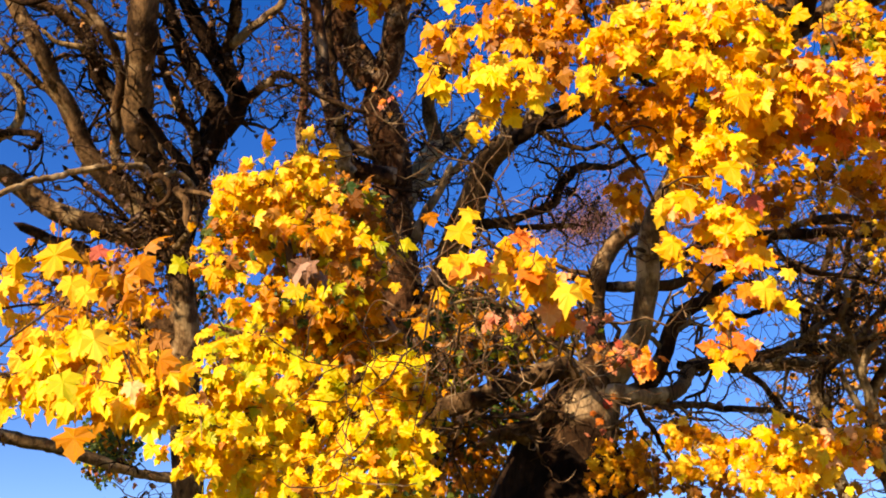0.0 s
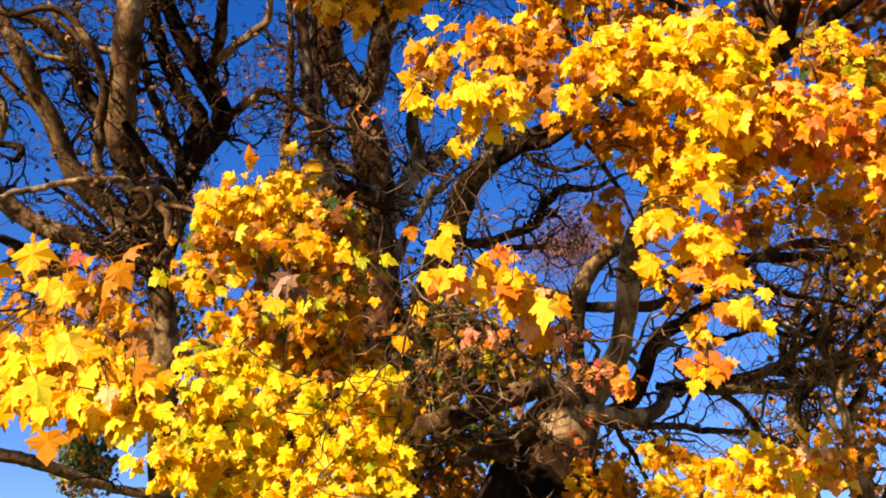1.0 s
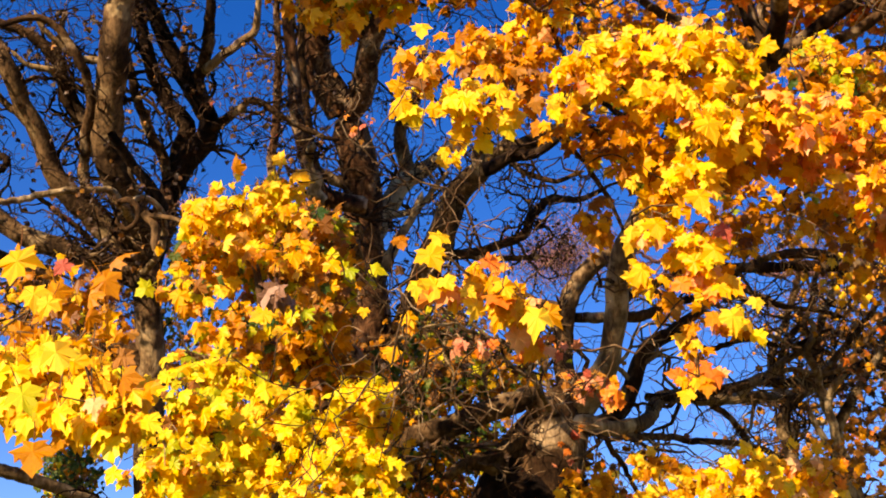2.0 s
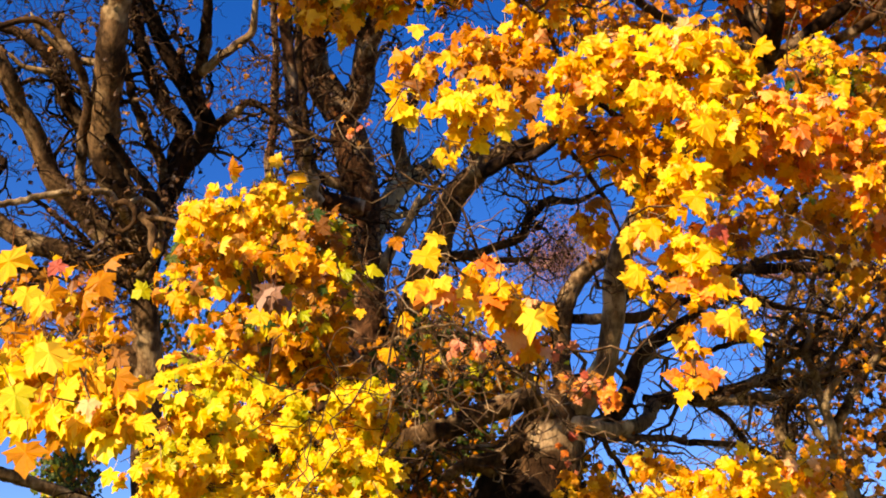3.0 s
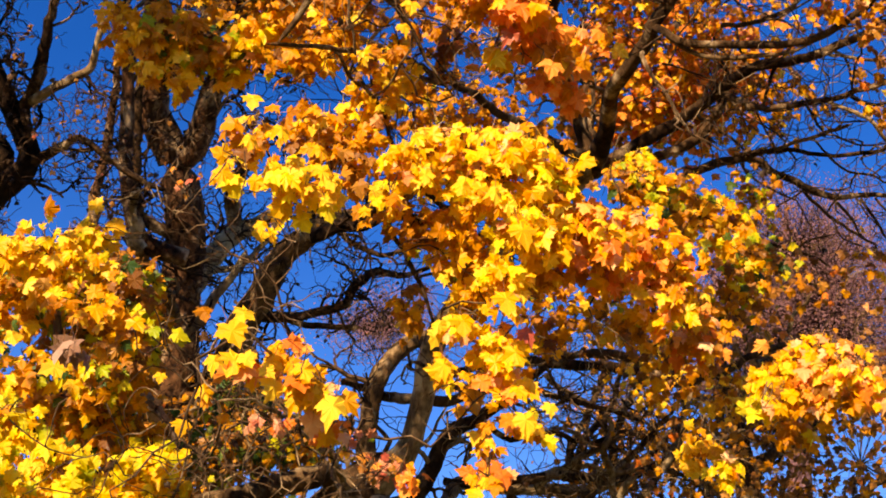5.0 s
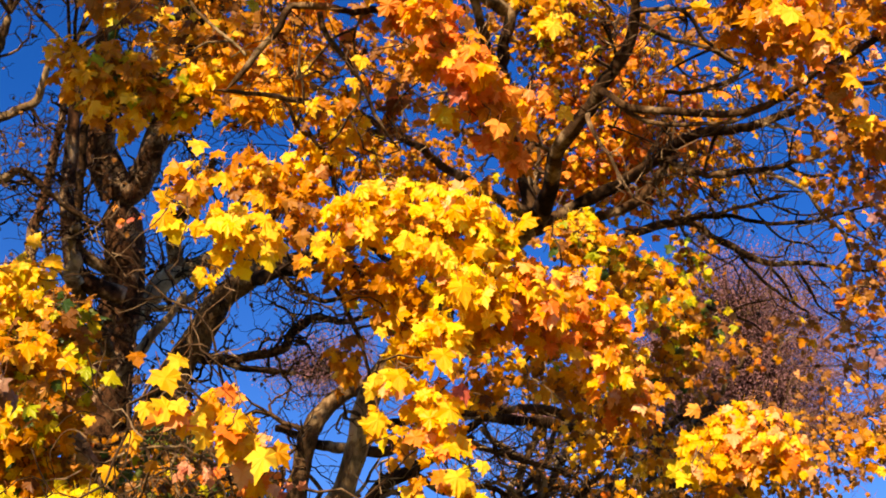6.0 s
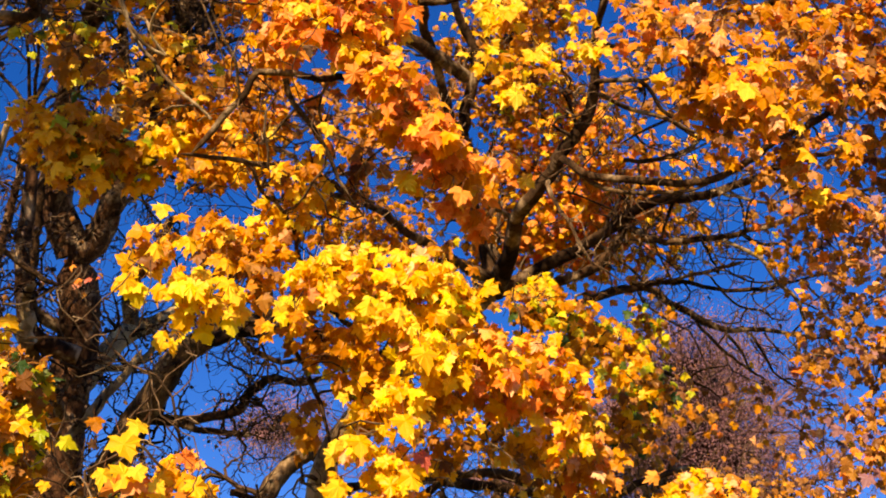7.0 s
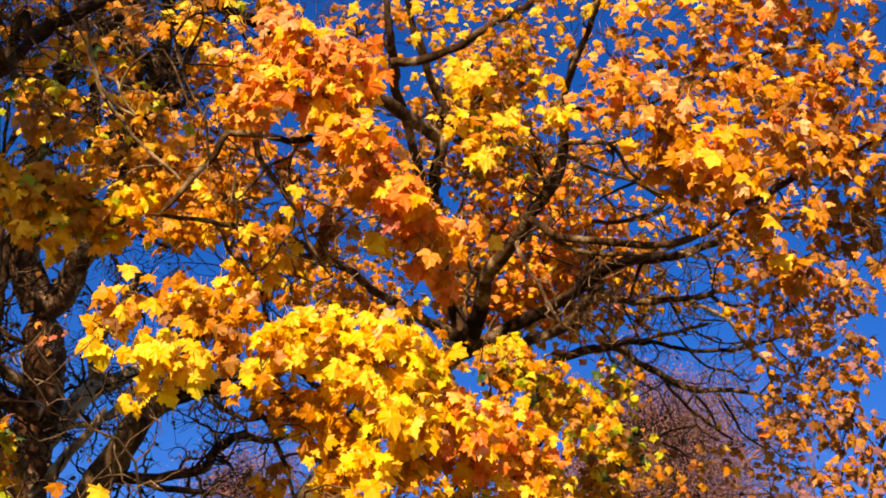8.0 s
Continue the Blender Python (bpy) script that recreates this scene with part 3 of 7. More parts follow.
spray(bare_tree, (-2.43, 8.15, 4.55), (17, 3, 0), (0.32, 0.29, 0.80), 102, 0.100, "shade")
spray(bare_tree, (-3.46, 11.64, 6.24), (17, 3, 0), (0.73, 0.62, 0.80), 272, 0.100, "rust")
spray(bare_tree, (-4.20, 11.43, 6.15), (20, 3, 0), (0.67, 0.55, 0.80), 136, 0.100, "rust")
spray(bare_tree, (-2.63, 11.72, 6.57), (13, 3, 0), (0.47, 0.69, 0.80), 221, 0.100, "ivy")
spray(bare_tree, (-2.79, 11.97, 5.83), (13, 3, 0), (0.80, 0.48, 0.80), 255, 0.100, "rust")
finish(bare_tree)

# ---- old tree ----
old_tree = tree("old_tree", -0.43, 13.89, "old bare tree with a thick mottled brown trunk and forked limbs")
limb(old_tree, [(-0.43, 13.89, -0.10, 0.583), (-0.43, 13.89, 0.35, 0.450), (-0.45, 13.89, 3.39, 0.402), (-0.52, 13.55, 5.10, 0.370), (-0.57, 13.22, 6.17, 0.323), (-0.57, 12.97, 6.83, 0.291), (-0.63, 12.61, 7.63, 0.258), (-0.63, 12.33, 8.19, 0.248), (-0.73, 12.05, 8.68, 0.233), (-0.90, 11.74, 9.15, 0.226)], BARK_BROWN, "trunk", sprout=0.2)
limb(old_tree, [(-0.88, 11.78, 9.09, 0.201), (-1.00, 11.62, 9.32, 0.201), (-1.18, 11.44, 9.57, 0.176), (-1.28, 11.07, 10.05, 0.144), (-1.36, 10.70, 10.51, 0.111), (-1.29, 10.18, 11.10, 0.079)], BARK_BROWN, "limb", wander=0.032)
limb(old_tree, [(-0.85, 11.78, 9.10, 0.161), (-0.67, 11.57, 9.25, 0.153), (-0.58, 11.21, 9.60, 0.141), (-0.42, 10.88, 9.90, 0.126), (-0.30, 10.43, 10.31, 0.094)], BARK_BROWN, "limb", wander=0.032)
limb(old_tree, [(-0.70, 12.17, 8.26, 0.078), (-1.18, 11.96, 8.37, 0.071), (-1.27, 11.65, 8.68, 0.063), (-1.32, 11.39, 9.09, 0.056), (-1.38, 11.04, 9.58, 0.046), (-1.33, 10.76, 9.95, 0.035)], BARK_DARK, "limb", wander=0.016)
limb(old_tree, [(-0.71, 12.83, 7.87, 0.081), (-1.59, 12.66, 8.26, 0.066), (-1.82, 12.43, 8.63, 0.059), (-1.75, 12.07, 9.24, 0.055), (-1.75, 11.53, 10.04, 0.044), (-1.77, 11.11, 10.57, 0.033)], BARK_BROWN, "limb", wander=0.016)
limb(old_tree, [(-0.58, 11.99, 7.08, 0.061), (-0.77, 11.65, 7.31, 0.073), (-0.96, 11.35, 7.43, 0.066), (-1.06, 11.08, 7.50, 0.065), (-1.17, 10.73, 7.70, 0.054), (-1.11, 10.41, 7.85, 0.038)], BARK_PALE_LIT, "limb", wander=0.016, sprout=0.6)
limb(old_tree, [(-0.58, 12.59, 7.68, 0.136), (-0.41, 12.82, 8.14, 0.133), (-0.08, 12.92, 8.81, 0.129), (0.24, 12.99, 9.08, 0.104), (0.51, 13.02, 9.42, 0.078), (0.86, 12.91, 9.95, 0.051)], BARK_PALE_LIT, "limb", wander=0.016)
limb(old_tree, [(-0.06, 12.93, 8.79, 0.102), (-0.21, 12.63, 9.30, 0.095), (-0.12, 12.47, 9.55, 0.080), (0.01, 12.34, 9.76, 0.064), (0.14, 12.05, 10.17, 0.042)], BARK_GREY, "limb", wander=0.016)
limb(old_tree, [(-0.55, 13.31, 5.90, 0.240), (-0.10, 13.06, 6.64, 0.208), (0.26, 12.54, 7.35, 0.184), (0.42, 12.15, 7.68, 0.164), (0.59, 11.84, 8.04, 0.149), (0.82, 11.63, 8.20, 0.130), (1.12, 11.40, 8.35, 0.106), (1.43, 11.22, 8.40, 0.091), (1.76, 11.00, 8.48, 0.067), (2.21, 10.63, 8.73, 0.043), (2.63, 10.27, 9.11, 0.030)], BARK_GREY, "limb", wander=0.032)
limb(old_tree, [(0.76, 11.65, 8.16, 0.076), (0.77, 11.52, 8.40, 0.076), (0.89, 11.33, 8.68, 0.062), (0.94, 11.11, 9.02, 0.038)], BARK_DARK, "limb", wander=0.016)
limb(old_tree, [(0.30, 12.48, 7.48, 0.071), (0.66, 12.46, 7.48, 0.064), (0.96, 12.42, 7.54, 0.060), (1.38, 12.31, 7.68, 0.060), (1.47, 12.19, 7.88, 0.060), (1.74, 12.05, 8.08, 0.053), (2.07, 12.01, 8.07, 0.039), (2.39, 11.89, 8.17, 0.025)], BARK_DARK, "limb", wander=0.016, sprout=1.4)
limb(old_tree, [(0.66, 12.46, 7.48, 0.042), (0.95, 12.46, 7.45, 0.042), (1.37, 12.43, 7.44, 0.035), (1.61, 12.39, 7.45, 0.028)], BARK_DARK, "limb", wander=0.016, sprout=1.4)
limb(old_tree, [(1.12, 11.40, 8.35, 0.055), (1.29, 11.41, 8.11, 0.037), (1.64, 11.35, 7.93, 0.030), (1.99, 11.15, 7.97, 0.023)], BARK_DARK, "limb", wander=0.016)
limb(old_tree, [(-0.27, 12.71, 8.15, 0.048), (0.02, 12.58, 8.17, 0.044), (0.27, 12.44, 8.43, 0.036), (0.45, 12.33, 8.62, 0.029)], BARK_PALE_LIT, "limb", wander=0.016)
limb(old_tree, [(-0.44, 11.34, 5.51, 0.089), (-0.79, 10.82, 5.70, 0.101), (-1.01, 10.57, 5.75, 0.105), (-1.13, 10.48, 5.93, 0.085), (-1.02, 10.40, 6.15, 0.047)], BARK_PALE_LIT, "limb", wander=0.016, sprout=0.4)
limb(old_tree, [(-0.98, 10.94, 9.74, 0.154), (-0.71, 10.55, 10.12, 0.146), (-0.48, 10.15, 10.62, 0.139), (-0.46, 9.71, 11.10, 0.125), (-0.63, 9.31, 11.50, 0.112), (-0.86, 8.77, 11.98, 0.091), (-1.13, 8.12, 12.49, 0.056)], BARK_DARK, "limb", wander=0.02, sprout=0.8)
limb(old_tree, [(-0.49, 10.17, 10.59, 0.105), (-0.24, 9.72, 10.96, 0.104), (-0.22, 9.27, 11.28, 0.093), (-0.27, 8.82, 11.70, 0.076), (-0.42, 8.26, 12.18, 0.048)], BARK_DARK, "limb", wander=0.02, sprout=0.8)
limb(old_tree, [(-0.71, 10.62, 10.18, 0.070), (-0.73, 10.31, 10.72, 0.064), (-0.89, 9.92, 11.15, 0.057), (-0.92, 9.50, 11.58, 0.046), (-1.12, 9.04, 11.99, 0.032)], BARK_DARK, "limb", wander=0.02, sprout=0.8)
limb(old_tree, [(-0.55, 11.19, 7.47, 0.110), (-0.87, 11.13, 7.52, 0.102), (-1.09, 11.06, 7.62, 0.095), (-1.19, 10.90, 7.89, 0.087), (-1.30, 10.69, 8.29, 0.080), (-1.38, 10.43, 8.79, 0.072), (-1.45, 10.17, 9.30, 0.065), (-1.50, 9.99, 9.63, 0.057)], BARK_BROWN, "limb", wander=0.012, sprout=0.8)
limb(old_tree, [(-1.02, 10.82, 7.33, 0.094), (-1.10, 10.73, 7.43, 0.081), (-1.06, 10.65, 7.52, 0.068), (-1.13, 10.57, 7.62, 0.056)], BARK_PALE_LIT, "limb", wander=0.01, sprout=0.3)
limb(old_tree, [(-0.46, 11.84, 6.77, 0.079), (-0.26, 11.77, 7.10, 0.068), (-0.18, 11.75, 7.31, 0.057), (-0.00, 11.69, 7.62, 0.045), (0.10, 11.63, 7.93, 0.034)], BARK_PALE_LIT, "limb", wander=0.012, sprout=0.8)
limb(old_tree, [(0.79, 10.74, 7.72, 0.088), (1.03, 10.57, 7.78, 0.073), (1.30, 10.44, 7.76, 0.059), (1.56, 10.25, 7.88, 0.044), (1.72, 10.02, 8.09, 0.030)], BARK_SHADED, "limb", wander=0.012, sprout=0.8)
twigs(old_tree, 12, 4.4, 0.95, TWIG_DARK, level=2, gnarl=0.46, dry=0.4, dry_size=0.06, apart=120)
crown(old_tree, 22, 6, 3.0, TWIG_DARK, 10.2)
spray(old_tree, (-1.32, 11.36, 6.62), (5, 4, 0), (0.40, 0.66, 0.60), 210, 0.100, "rust")
spray(old_tree, (-1.16, 11.71, 5.90), (4, 3, 0), (0.46, 0.46, 0.80), 238, 0.100, "ivy")
spray(old_tree, (-1.10, 11.69, 5.89), (5, 3, 0), (0.64, 0.46, 0.80), 204, 0.100, "rust")
finish(old_tree)

# ---- maple tree ----
maple_tree = tree("maple_tree", 0.89, 9.26, "old spreading maple with dark limbs and golden to orange leaves")
# The trunk's shade is put into its bark colour.
limb(maple_tree, [(0.89, 9.26, -0.10, 0.864), (0.89, 9.26, 0.35, 0.667), (0.89, 9.26, 1.64, 0.596), (0.90, 9.22, 2.46, 0.536), (0.92, 9.14, 3.06, 0.596), (0.95, 9.07, 3.42, 0.560), (1.01, 9.01, 3.68, 0.489), (1.10, 8.95, 3.88, 0.381), (1.21, 8.89, 4.05, 0.238)], BARK_SHADED, "trunk", sprout=0.1)
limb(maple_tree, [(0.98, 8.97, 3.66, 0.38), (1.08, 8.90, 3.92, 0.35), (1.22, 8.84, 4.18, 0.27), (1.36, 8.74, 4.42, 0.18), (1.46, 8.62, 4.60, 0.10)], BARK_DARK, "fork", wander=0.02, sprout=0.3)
# Pale bark puts sunlight into this limb's colour.
limb(maple_tree, [(1.04, 8.95, 4.10, 0.200), (1.30, 8.75, 4.31, 0.150), (1.56, 8.53, 4.55, 0.100), (1.64, 8.48, 4.79, 0.092), (1.68, 8.39, 5.10, 0.098), (1.70, 8.20, 5.39, 0.102), (1.90, 8.12, 5.81, 0.105), (2.18, 7.92, 6.21, 0.106), (2.55, 7.60, 6.56, 0.106), (2.77, 7.31, 6.74, 0.106), (2.88, 7.21, 6.84, 0.096)], BARK_PALE_LIT, "limb", wander=0.016, sprout=0.4)
limb(maple_tree, [(1.32, 8.94, 4.39, 0.090), (1.30, 8.76, 4.67, 0.082), (1.32, 8.82, 4.96, 0.080), (1.35, 8.76, 5.23, 0.080), (1.50, 8.77, 5.54, 0.078), (1.71, 8.72, 5.71, 0.066), (1.96, 8.72, 5.81, 0.050), (2.21, 8.66, 5.98, 0.030)], BARK_GREY, "limb", wander=0.016, sprout=0.5)
limb(maple_tree, [(1.24, 9.06, 4.19, 0.088), (1.68, 9.06, 4.32, 0.079), (1.89, 9.02, 4.65, 0.075), (2.03, 9.00, 4.92, 0.070), (2.33, 9.06, 5.12, 0.056), (2.69, 9.17, 5.44, 0.042), (3.08, 9.11, 5.82, 0.032), (3.55, 9.02, 5.88, 0.049), (4.04, 8.99, 5.75, 0.047), (4.41, 8.98, 5.67, 0.033)], BARK_DARK, "limb", wander=0.016)
limb(maple_tree, [(1.18, 8.74, 4.24, 0.141), (0.96, 8.62, 4.38, 0.103), (0.86, 8.53, 4.33, 0.097), (0.54, 8.50, 4.20, 0.096), (0.24, 8.44, 4.08, 0.090), (-0.03, 8.47, 3.99, 0.086), (-0.40, 8.61, 3.85, 0.059), (-0.76, 8.70, 3.78, 0.032)], BARK_GREY, "limb", wander=0.024, sprout=0.8)
limb(maple_tree, [(1.26, 8.85, 4.17, 0.081), (1.38, 8.63, 4.17, 0.070), (1.61, 8.71, 4.12, 0.061), (2.03, 9.20, 4.32, 0.063), (2.29, 9.67, 4.68, 0.064), (2.96, 10.30, 4.86, 0.063), (3.83, 10.83, 5.09, 0.062), (4.58, 11.09, 5.47, 0.058), (5.17, 11.20, 5.70, 0.050), (5.71, 10.89, 5.82, 0.033)], BARK_PALE_LIT, "limb", wander=0.016, sprout=0.8)
limb(maple_tree, [(1.58, 8.81, 4.14, 0.038), (2.22, 9.19, 4.19, 0.030), (2.75, 9.46, 4.25, 0.029), (3.12, 9.67, 4.27, 0.027), (3.66, 9.85, 4.13, 0.022), (4.27, 9.85, 4.03, 0.017)], BARK_DARK, "limb", wander=0.016, sprout=0.8)
limb(maple_tree, [(2.93, 10.31, 4.87, 0.034), (3.04, 10.29, 4.81, 0.034), (3.23, 10.31, 4.56, 0.032), (3.37, 10.32, 4.37, 0.029), (3.59, 10.32, 4.08, 0.023)], BARK_DARK, "limb", wander=0.016, sprout=0.8)
limb(maple_tree, [(2.13, 9.49, 4.69, 0.039), (2.66, 9.74, 4.83, 0.041), (3.19, 9.97, 4.99, 0.045), (4.05, 10.28, 5.14, 0.045), (4.74, 10.32, 5.48, 0.037), (5.37, 9.93, 5.68, 0.025)], BARK_DARK, "limb", wander=0.016, sprout=0.8)
limb(maple_tree, [(1.06, 9.01, 5.34, 0.030), (1.35, 8.90, 5.21, 0.042), (1.61, 8.65, 5.11, 0.049), (1.90, 8.58, 5.10, 0.049), (2.27, 8.72, 5.30, 0.035), (2.76, 8.87, 5.43, 0.028), (3.34, 8.99, 5.38, 0.024), (3.85, 9.03, 5.29, 0.019)], BARK_DARK, "limb", wander=0.016, sprout=0.8)
limb(maple_tree, [(3.78, 10.85, 5.08, 0.043), (3.73, 10.73, 5.48, 0.043), (3.84, 10.52, 5.90, 0.037), (4.00, 10.28, 6.31, 0.034), (3.89, 10.12, 6.75, 0.028), (4.03, 9.79, 7.24, 0.022)], BARK_GREY, "limb", wander=0.024, sprout=0.8)
limb(maple_tree, [(4.20, 10.63, 5.26, 0.049), (4.16, 10.51, 5.65, 0.046), (4.31, 10.27, 6.06, 0.040), (4.51, 9.98, 6.50, 0.034), (4.40, 9.81, 6.93, 0.028), (4.57, 9.49, 7.34, 0.022)], BARK_GREY, "limb", wander=0.024, sprout=0.8)
limb(maple_tree, [(2.33, 9.06, 5.12, 0.031), (2.72, 9.41, 5.10, 0.027), (3.17, 9.64, 5.30, 0.025), (3.57, 9.73, 5.29, 0.023), (3.95, 9.54, 5.39, 0.017)], BARK_DARK, "limb", wander=0.016, sprout=0.8)
limb(maple_tree, [(1.60, 8.83, 4.07, 0.024), (1.77, 8.95, 3.87, 0.022), (1.88, 9.08, 3.72, 0.019), (2.09, 9.09, 3.44, 0.017)], BARK_DARK, "limb", wander=0.016, sprout=0.8)
limb(maple_tree, [(0.78, 8.80, 3.82, 0.093), (0.54, 8.70, 3.86, 0.065), (0.32, 8.73, 3.80, 0.046)], BARK_GREY, "limb", wander=0.016, sprout=0.5)
limb(maple_tree, [(2.86, 7.30, 6.77, 0.096), (2.78, 6.86, 6.88, 0.070), (2.67, 6.47, 6.93, 0.061), (2.71, 6.15, 6.96, 0.055), (2.75, 5.86, 6.96, 0.054), (2.73, 5.69, 7.01, 0.051), (2.81, 5.35, 7.17, 0.040), (2.75, 5.07, 7.32, 0.033), (2.66, 4.87, 7.40, 0.029), (2.63, 4.66, 7.45, 0.024), (2.62, 4.40, 7.53, 0.020), (2.59, 4.02, 7.69, 0.014)], BARK_DARK, "limb", wander=0.016, sprout=0.8)
limb(maple_tree, [(2.84, 7.30, 6.77, 0.072), (2.69, 7.19, 7.18, 0.063), (2.49, 6.99, 7.53, 0.058), (2.37, 6.75, 8.01, 0.054), (2.35, 6.52, 8.26, 0.049), (2.32, 6.34, 8.44, 0.044), (2.09, 6.17, 8.67, 0.037), (1.83, 5.89, 8.98, 0.030)], BARK_DARK, "limb", wander=0.016, sprout=0.8)
limb(maple_tree, [(2.85, 7.30, 6.77, 0.082), (2.95, 7.23, 6.81, 0.063), (3.16, 7.05, 6.95, 0.055), (3.30, 6.82, 6.99, 0.052), (3.55, 6.60, 7.11, 0.048), (3.63, 6.41, 7.12, 0.045), (3.76, 6.17, 7.16, 0.042), (4.04, 5.88, 7.11, 0.037), (4.25, 5.59, 7.10, 0.032), (4.46, 5.26, 7.11, 0.023), (4.72, 4.93, 7.05, 0.016)], BARK_DARK, "limb", wander=0.016, sprout=0.9)
limb(maple_tree, [(2.72, 5.71, 6.99, 0.032), (2.76, 5.62, 6.90, 0.029), (2.88, 5.55, 6.76, 0.029), (3.10, 5.39, 6.65, 0.027), (3.42, 5.07, 6.47, 0.026), (3.57, 4.73, 6.39, 0.025), (3.63, 4.43, 6.33, 0.023), (3.80, 3.98, 6.30, 0.018), (3.90, 3.74, 6.26, 0.015), (4.03, 3.42, 6.26, 0.009)], BARK_DARK, "limb", wander=0.016, sprout=0.9)
limb(maple_tree, [(2.79, 5.63, 6.88, 0.019), (2.93, 5.57, 6.71, 0.019), (3.10, 5.45, 6.59, 0.018), (3.27, 5.28, 6.50, 0.016), (3.43, 5.10, 6.42, 0.012), (3.56, 4.88, 6.41, 0.010)], BARK_GREY, "limb", wander=0.008, sprout=0.5)
limb(maple_tree, [(2.94, 7.27, 6.76, 0.048), (3.22, 7.21, 6.86, 0.046), (3.59, 7.06, 7.02, 0.044), (3.76, 6.88, 7.14, 0.042), (3.80, 6.75, 7.27, 0.034), (3.77, 6.61, 7.29, 0.024)], BARK_DARK, "limb", wander=0.016, sprout=0.9)
limb(maple_tree, [(3.02, 7.22, 6.59, 0.043), (3.42, 7.12, 6.67, 0.039), (3.77, 7.08, 6.86, 0.037), (4.14, 7.07, 6.98, 0.035), (4.37, 7.11, 6.92, 0.033), (4.68, 7.14, 6.82, 0.031), (4.92, 7.07, 6.68, 0.026), (5.14, 6.93, 6.67, 0.021), (5.41, 6.78, 6.59, 0.015), (5.67, 6.59, 6.56, 0.010)], BARK_DARK, "limb", wander=0.016, sprout=1.2)
limb(maple_tree, [(4.00, 7.03, 6.96, 0.020), (4.33, 6.76, 6.88, 0.020), (4.62, 6.54, 6.73, 0.017), (4.82, 6.30, 6.65, 0.017), (5.01, 6.14, 6.69, 0.012), (5.28, 5.91, 6.68, 0.010)], BARK_DARK, "limb", wander=0.016, sprout=1.2)
limb(maple_tree, [(3.63, 6.43, 7.10, 0.028), (3.76, 6.34, 6.95, 0.026), (3.89, 6.22, 6.83, 0.025), (4.20, 5.93, 6.76, 0.023), (4.51, 5.57, 6.74, 0.020), (4.71, 5.21, 6.77, 0.016), (4.98, 4.97, 6.78, 0.011)], BARK_DARK, "limb", wander=0.016, sprout=1.2)
limb(maple_tree, [(4.20, 5.93, 6.76, 0.016), (4.26, 5.85, 6.63, 0.016), (4.43, 5.81, 6.53, 0.016), (4.59, 5.84, 6.34, 0.014), (4.72, 5.82, 6.23, 0.014), (4.82, 5.91, 6.01, 0.011), (4.84, 6.04, 5.79, 0.009)], BARK_PALE_LIT, "limb", wander=0.016)
limb(maple_tree, [(4.68, 7.14, 6.82, 0.015), (4.76, 7.08, 6.62, 0.015), (5.00, 7.07, 6.39, 0.013), (5.22, 7.01, 6.24, 0.010)], BARK_DARK, "limb", wander=0.016)
limb(maple_tree, [(2.69, 4.87, 7.38, 0.018), (2.91, 4.80, 7.34, 0.016), (3.12, 4.68, 7.33, 0.014), (3.32, 4.47, 7.39, 0.012), (3.56, 4.14, 7.37, 0.020), (3.70, 3.90, 7.32, 0.018), (3.98, 3.68, 7.28, 0.014)], BARK_DARK, "limb", wander=0.016)
limb(maple_tree, [(2.79, 5.26, 7.29, 0.020), (2.95, 5.25, 7.24, 0.018), (3.10, 5.25, 7.18, 0.017), (3.25, 5.15, 7.08, 0.016), (3.39, 5.12, 7.05, 0.014), (3.53, 5.12, 7.00, 0.013), (3.65, 4.98, 6.96, 0.011), (3.78, 4.83, 6.93, 0.008)], BARK_GREY, "limb", wander=0.01, sprout=0.5)
limb(maple_tree, [(2.77, 5.15, 7.27, 0.020), (2.90, 5.02, 7.22, 0.018), (3.02, 4.91, 7.14, 0.016), (3.14, 4.93, 7.08, 0.015), (3.22, 4.96, 6.99, 0.014), (3.34, 4.96, 6.95, 0.012), (3.45, 4.91, 6.96, 0.010), (3.49, 4.86, 7.02, 0.007)], BARK_DARK, "limb", wander=0.01, sprout=0.5)
limb(maple_tree, [(3.22, 5.59, 7.00, 0.017), (3.42, 5.48, 7.00, 0.017), (3.61, 5.31, 7.04, 0.017), (3.69, 5.18, 7.12, 0.013)], BARK_DARK, "limb", wander=0.016)
limb(maple_tree, [(2.84, 7.26, 6.83, 0.052), (2.10, 6.56, 6.56, 0.039), (1.34, 5.66, 6.15, 0.025), (0.94, 5.18, 5.88, 0.017), (0.63, 4.91, 5.63, 0.020), (0.35, 4.68, 5.46, 0.014), (0.05, 4.62, 5.39, 0.009)], BARK_DARK, "limb", wander=0.016, sprout=0.6)
limb(maple_tree, [(1.34, 5.66, 6.15, 0.023), (0.81, 5.11, 5.66, 0.017), (0.62, 4.85, 5.38, 0.016), (0.50, 4.67, 5.30, 0.012), (0.40, 4.52, 5.34, 0.009)], BARK_GREY, "limb", wander=0.016, sprout=0.8)
limb(maple_tree, [(2.50, 6.89, 6.28, 0.058), (1.91, 6.14, 5.63, 0.035), (1.43, 5.60, 5.18, 0.024), (1.09, 5.29, 5.01, 0.016), (0.84, 5.04, 5.10, 0.014), (0.74, 4.86, 5.19, 0.013), (0.64, 4.72, 5.23, 0.011), (0.50, 4.62, 5.37, 0.008)], BARK_DARK, "limb", wander=0.016, sprout=0.6)
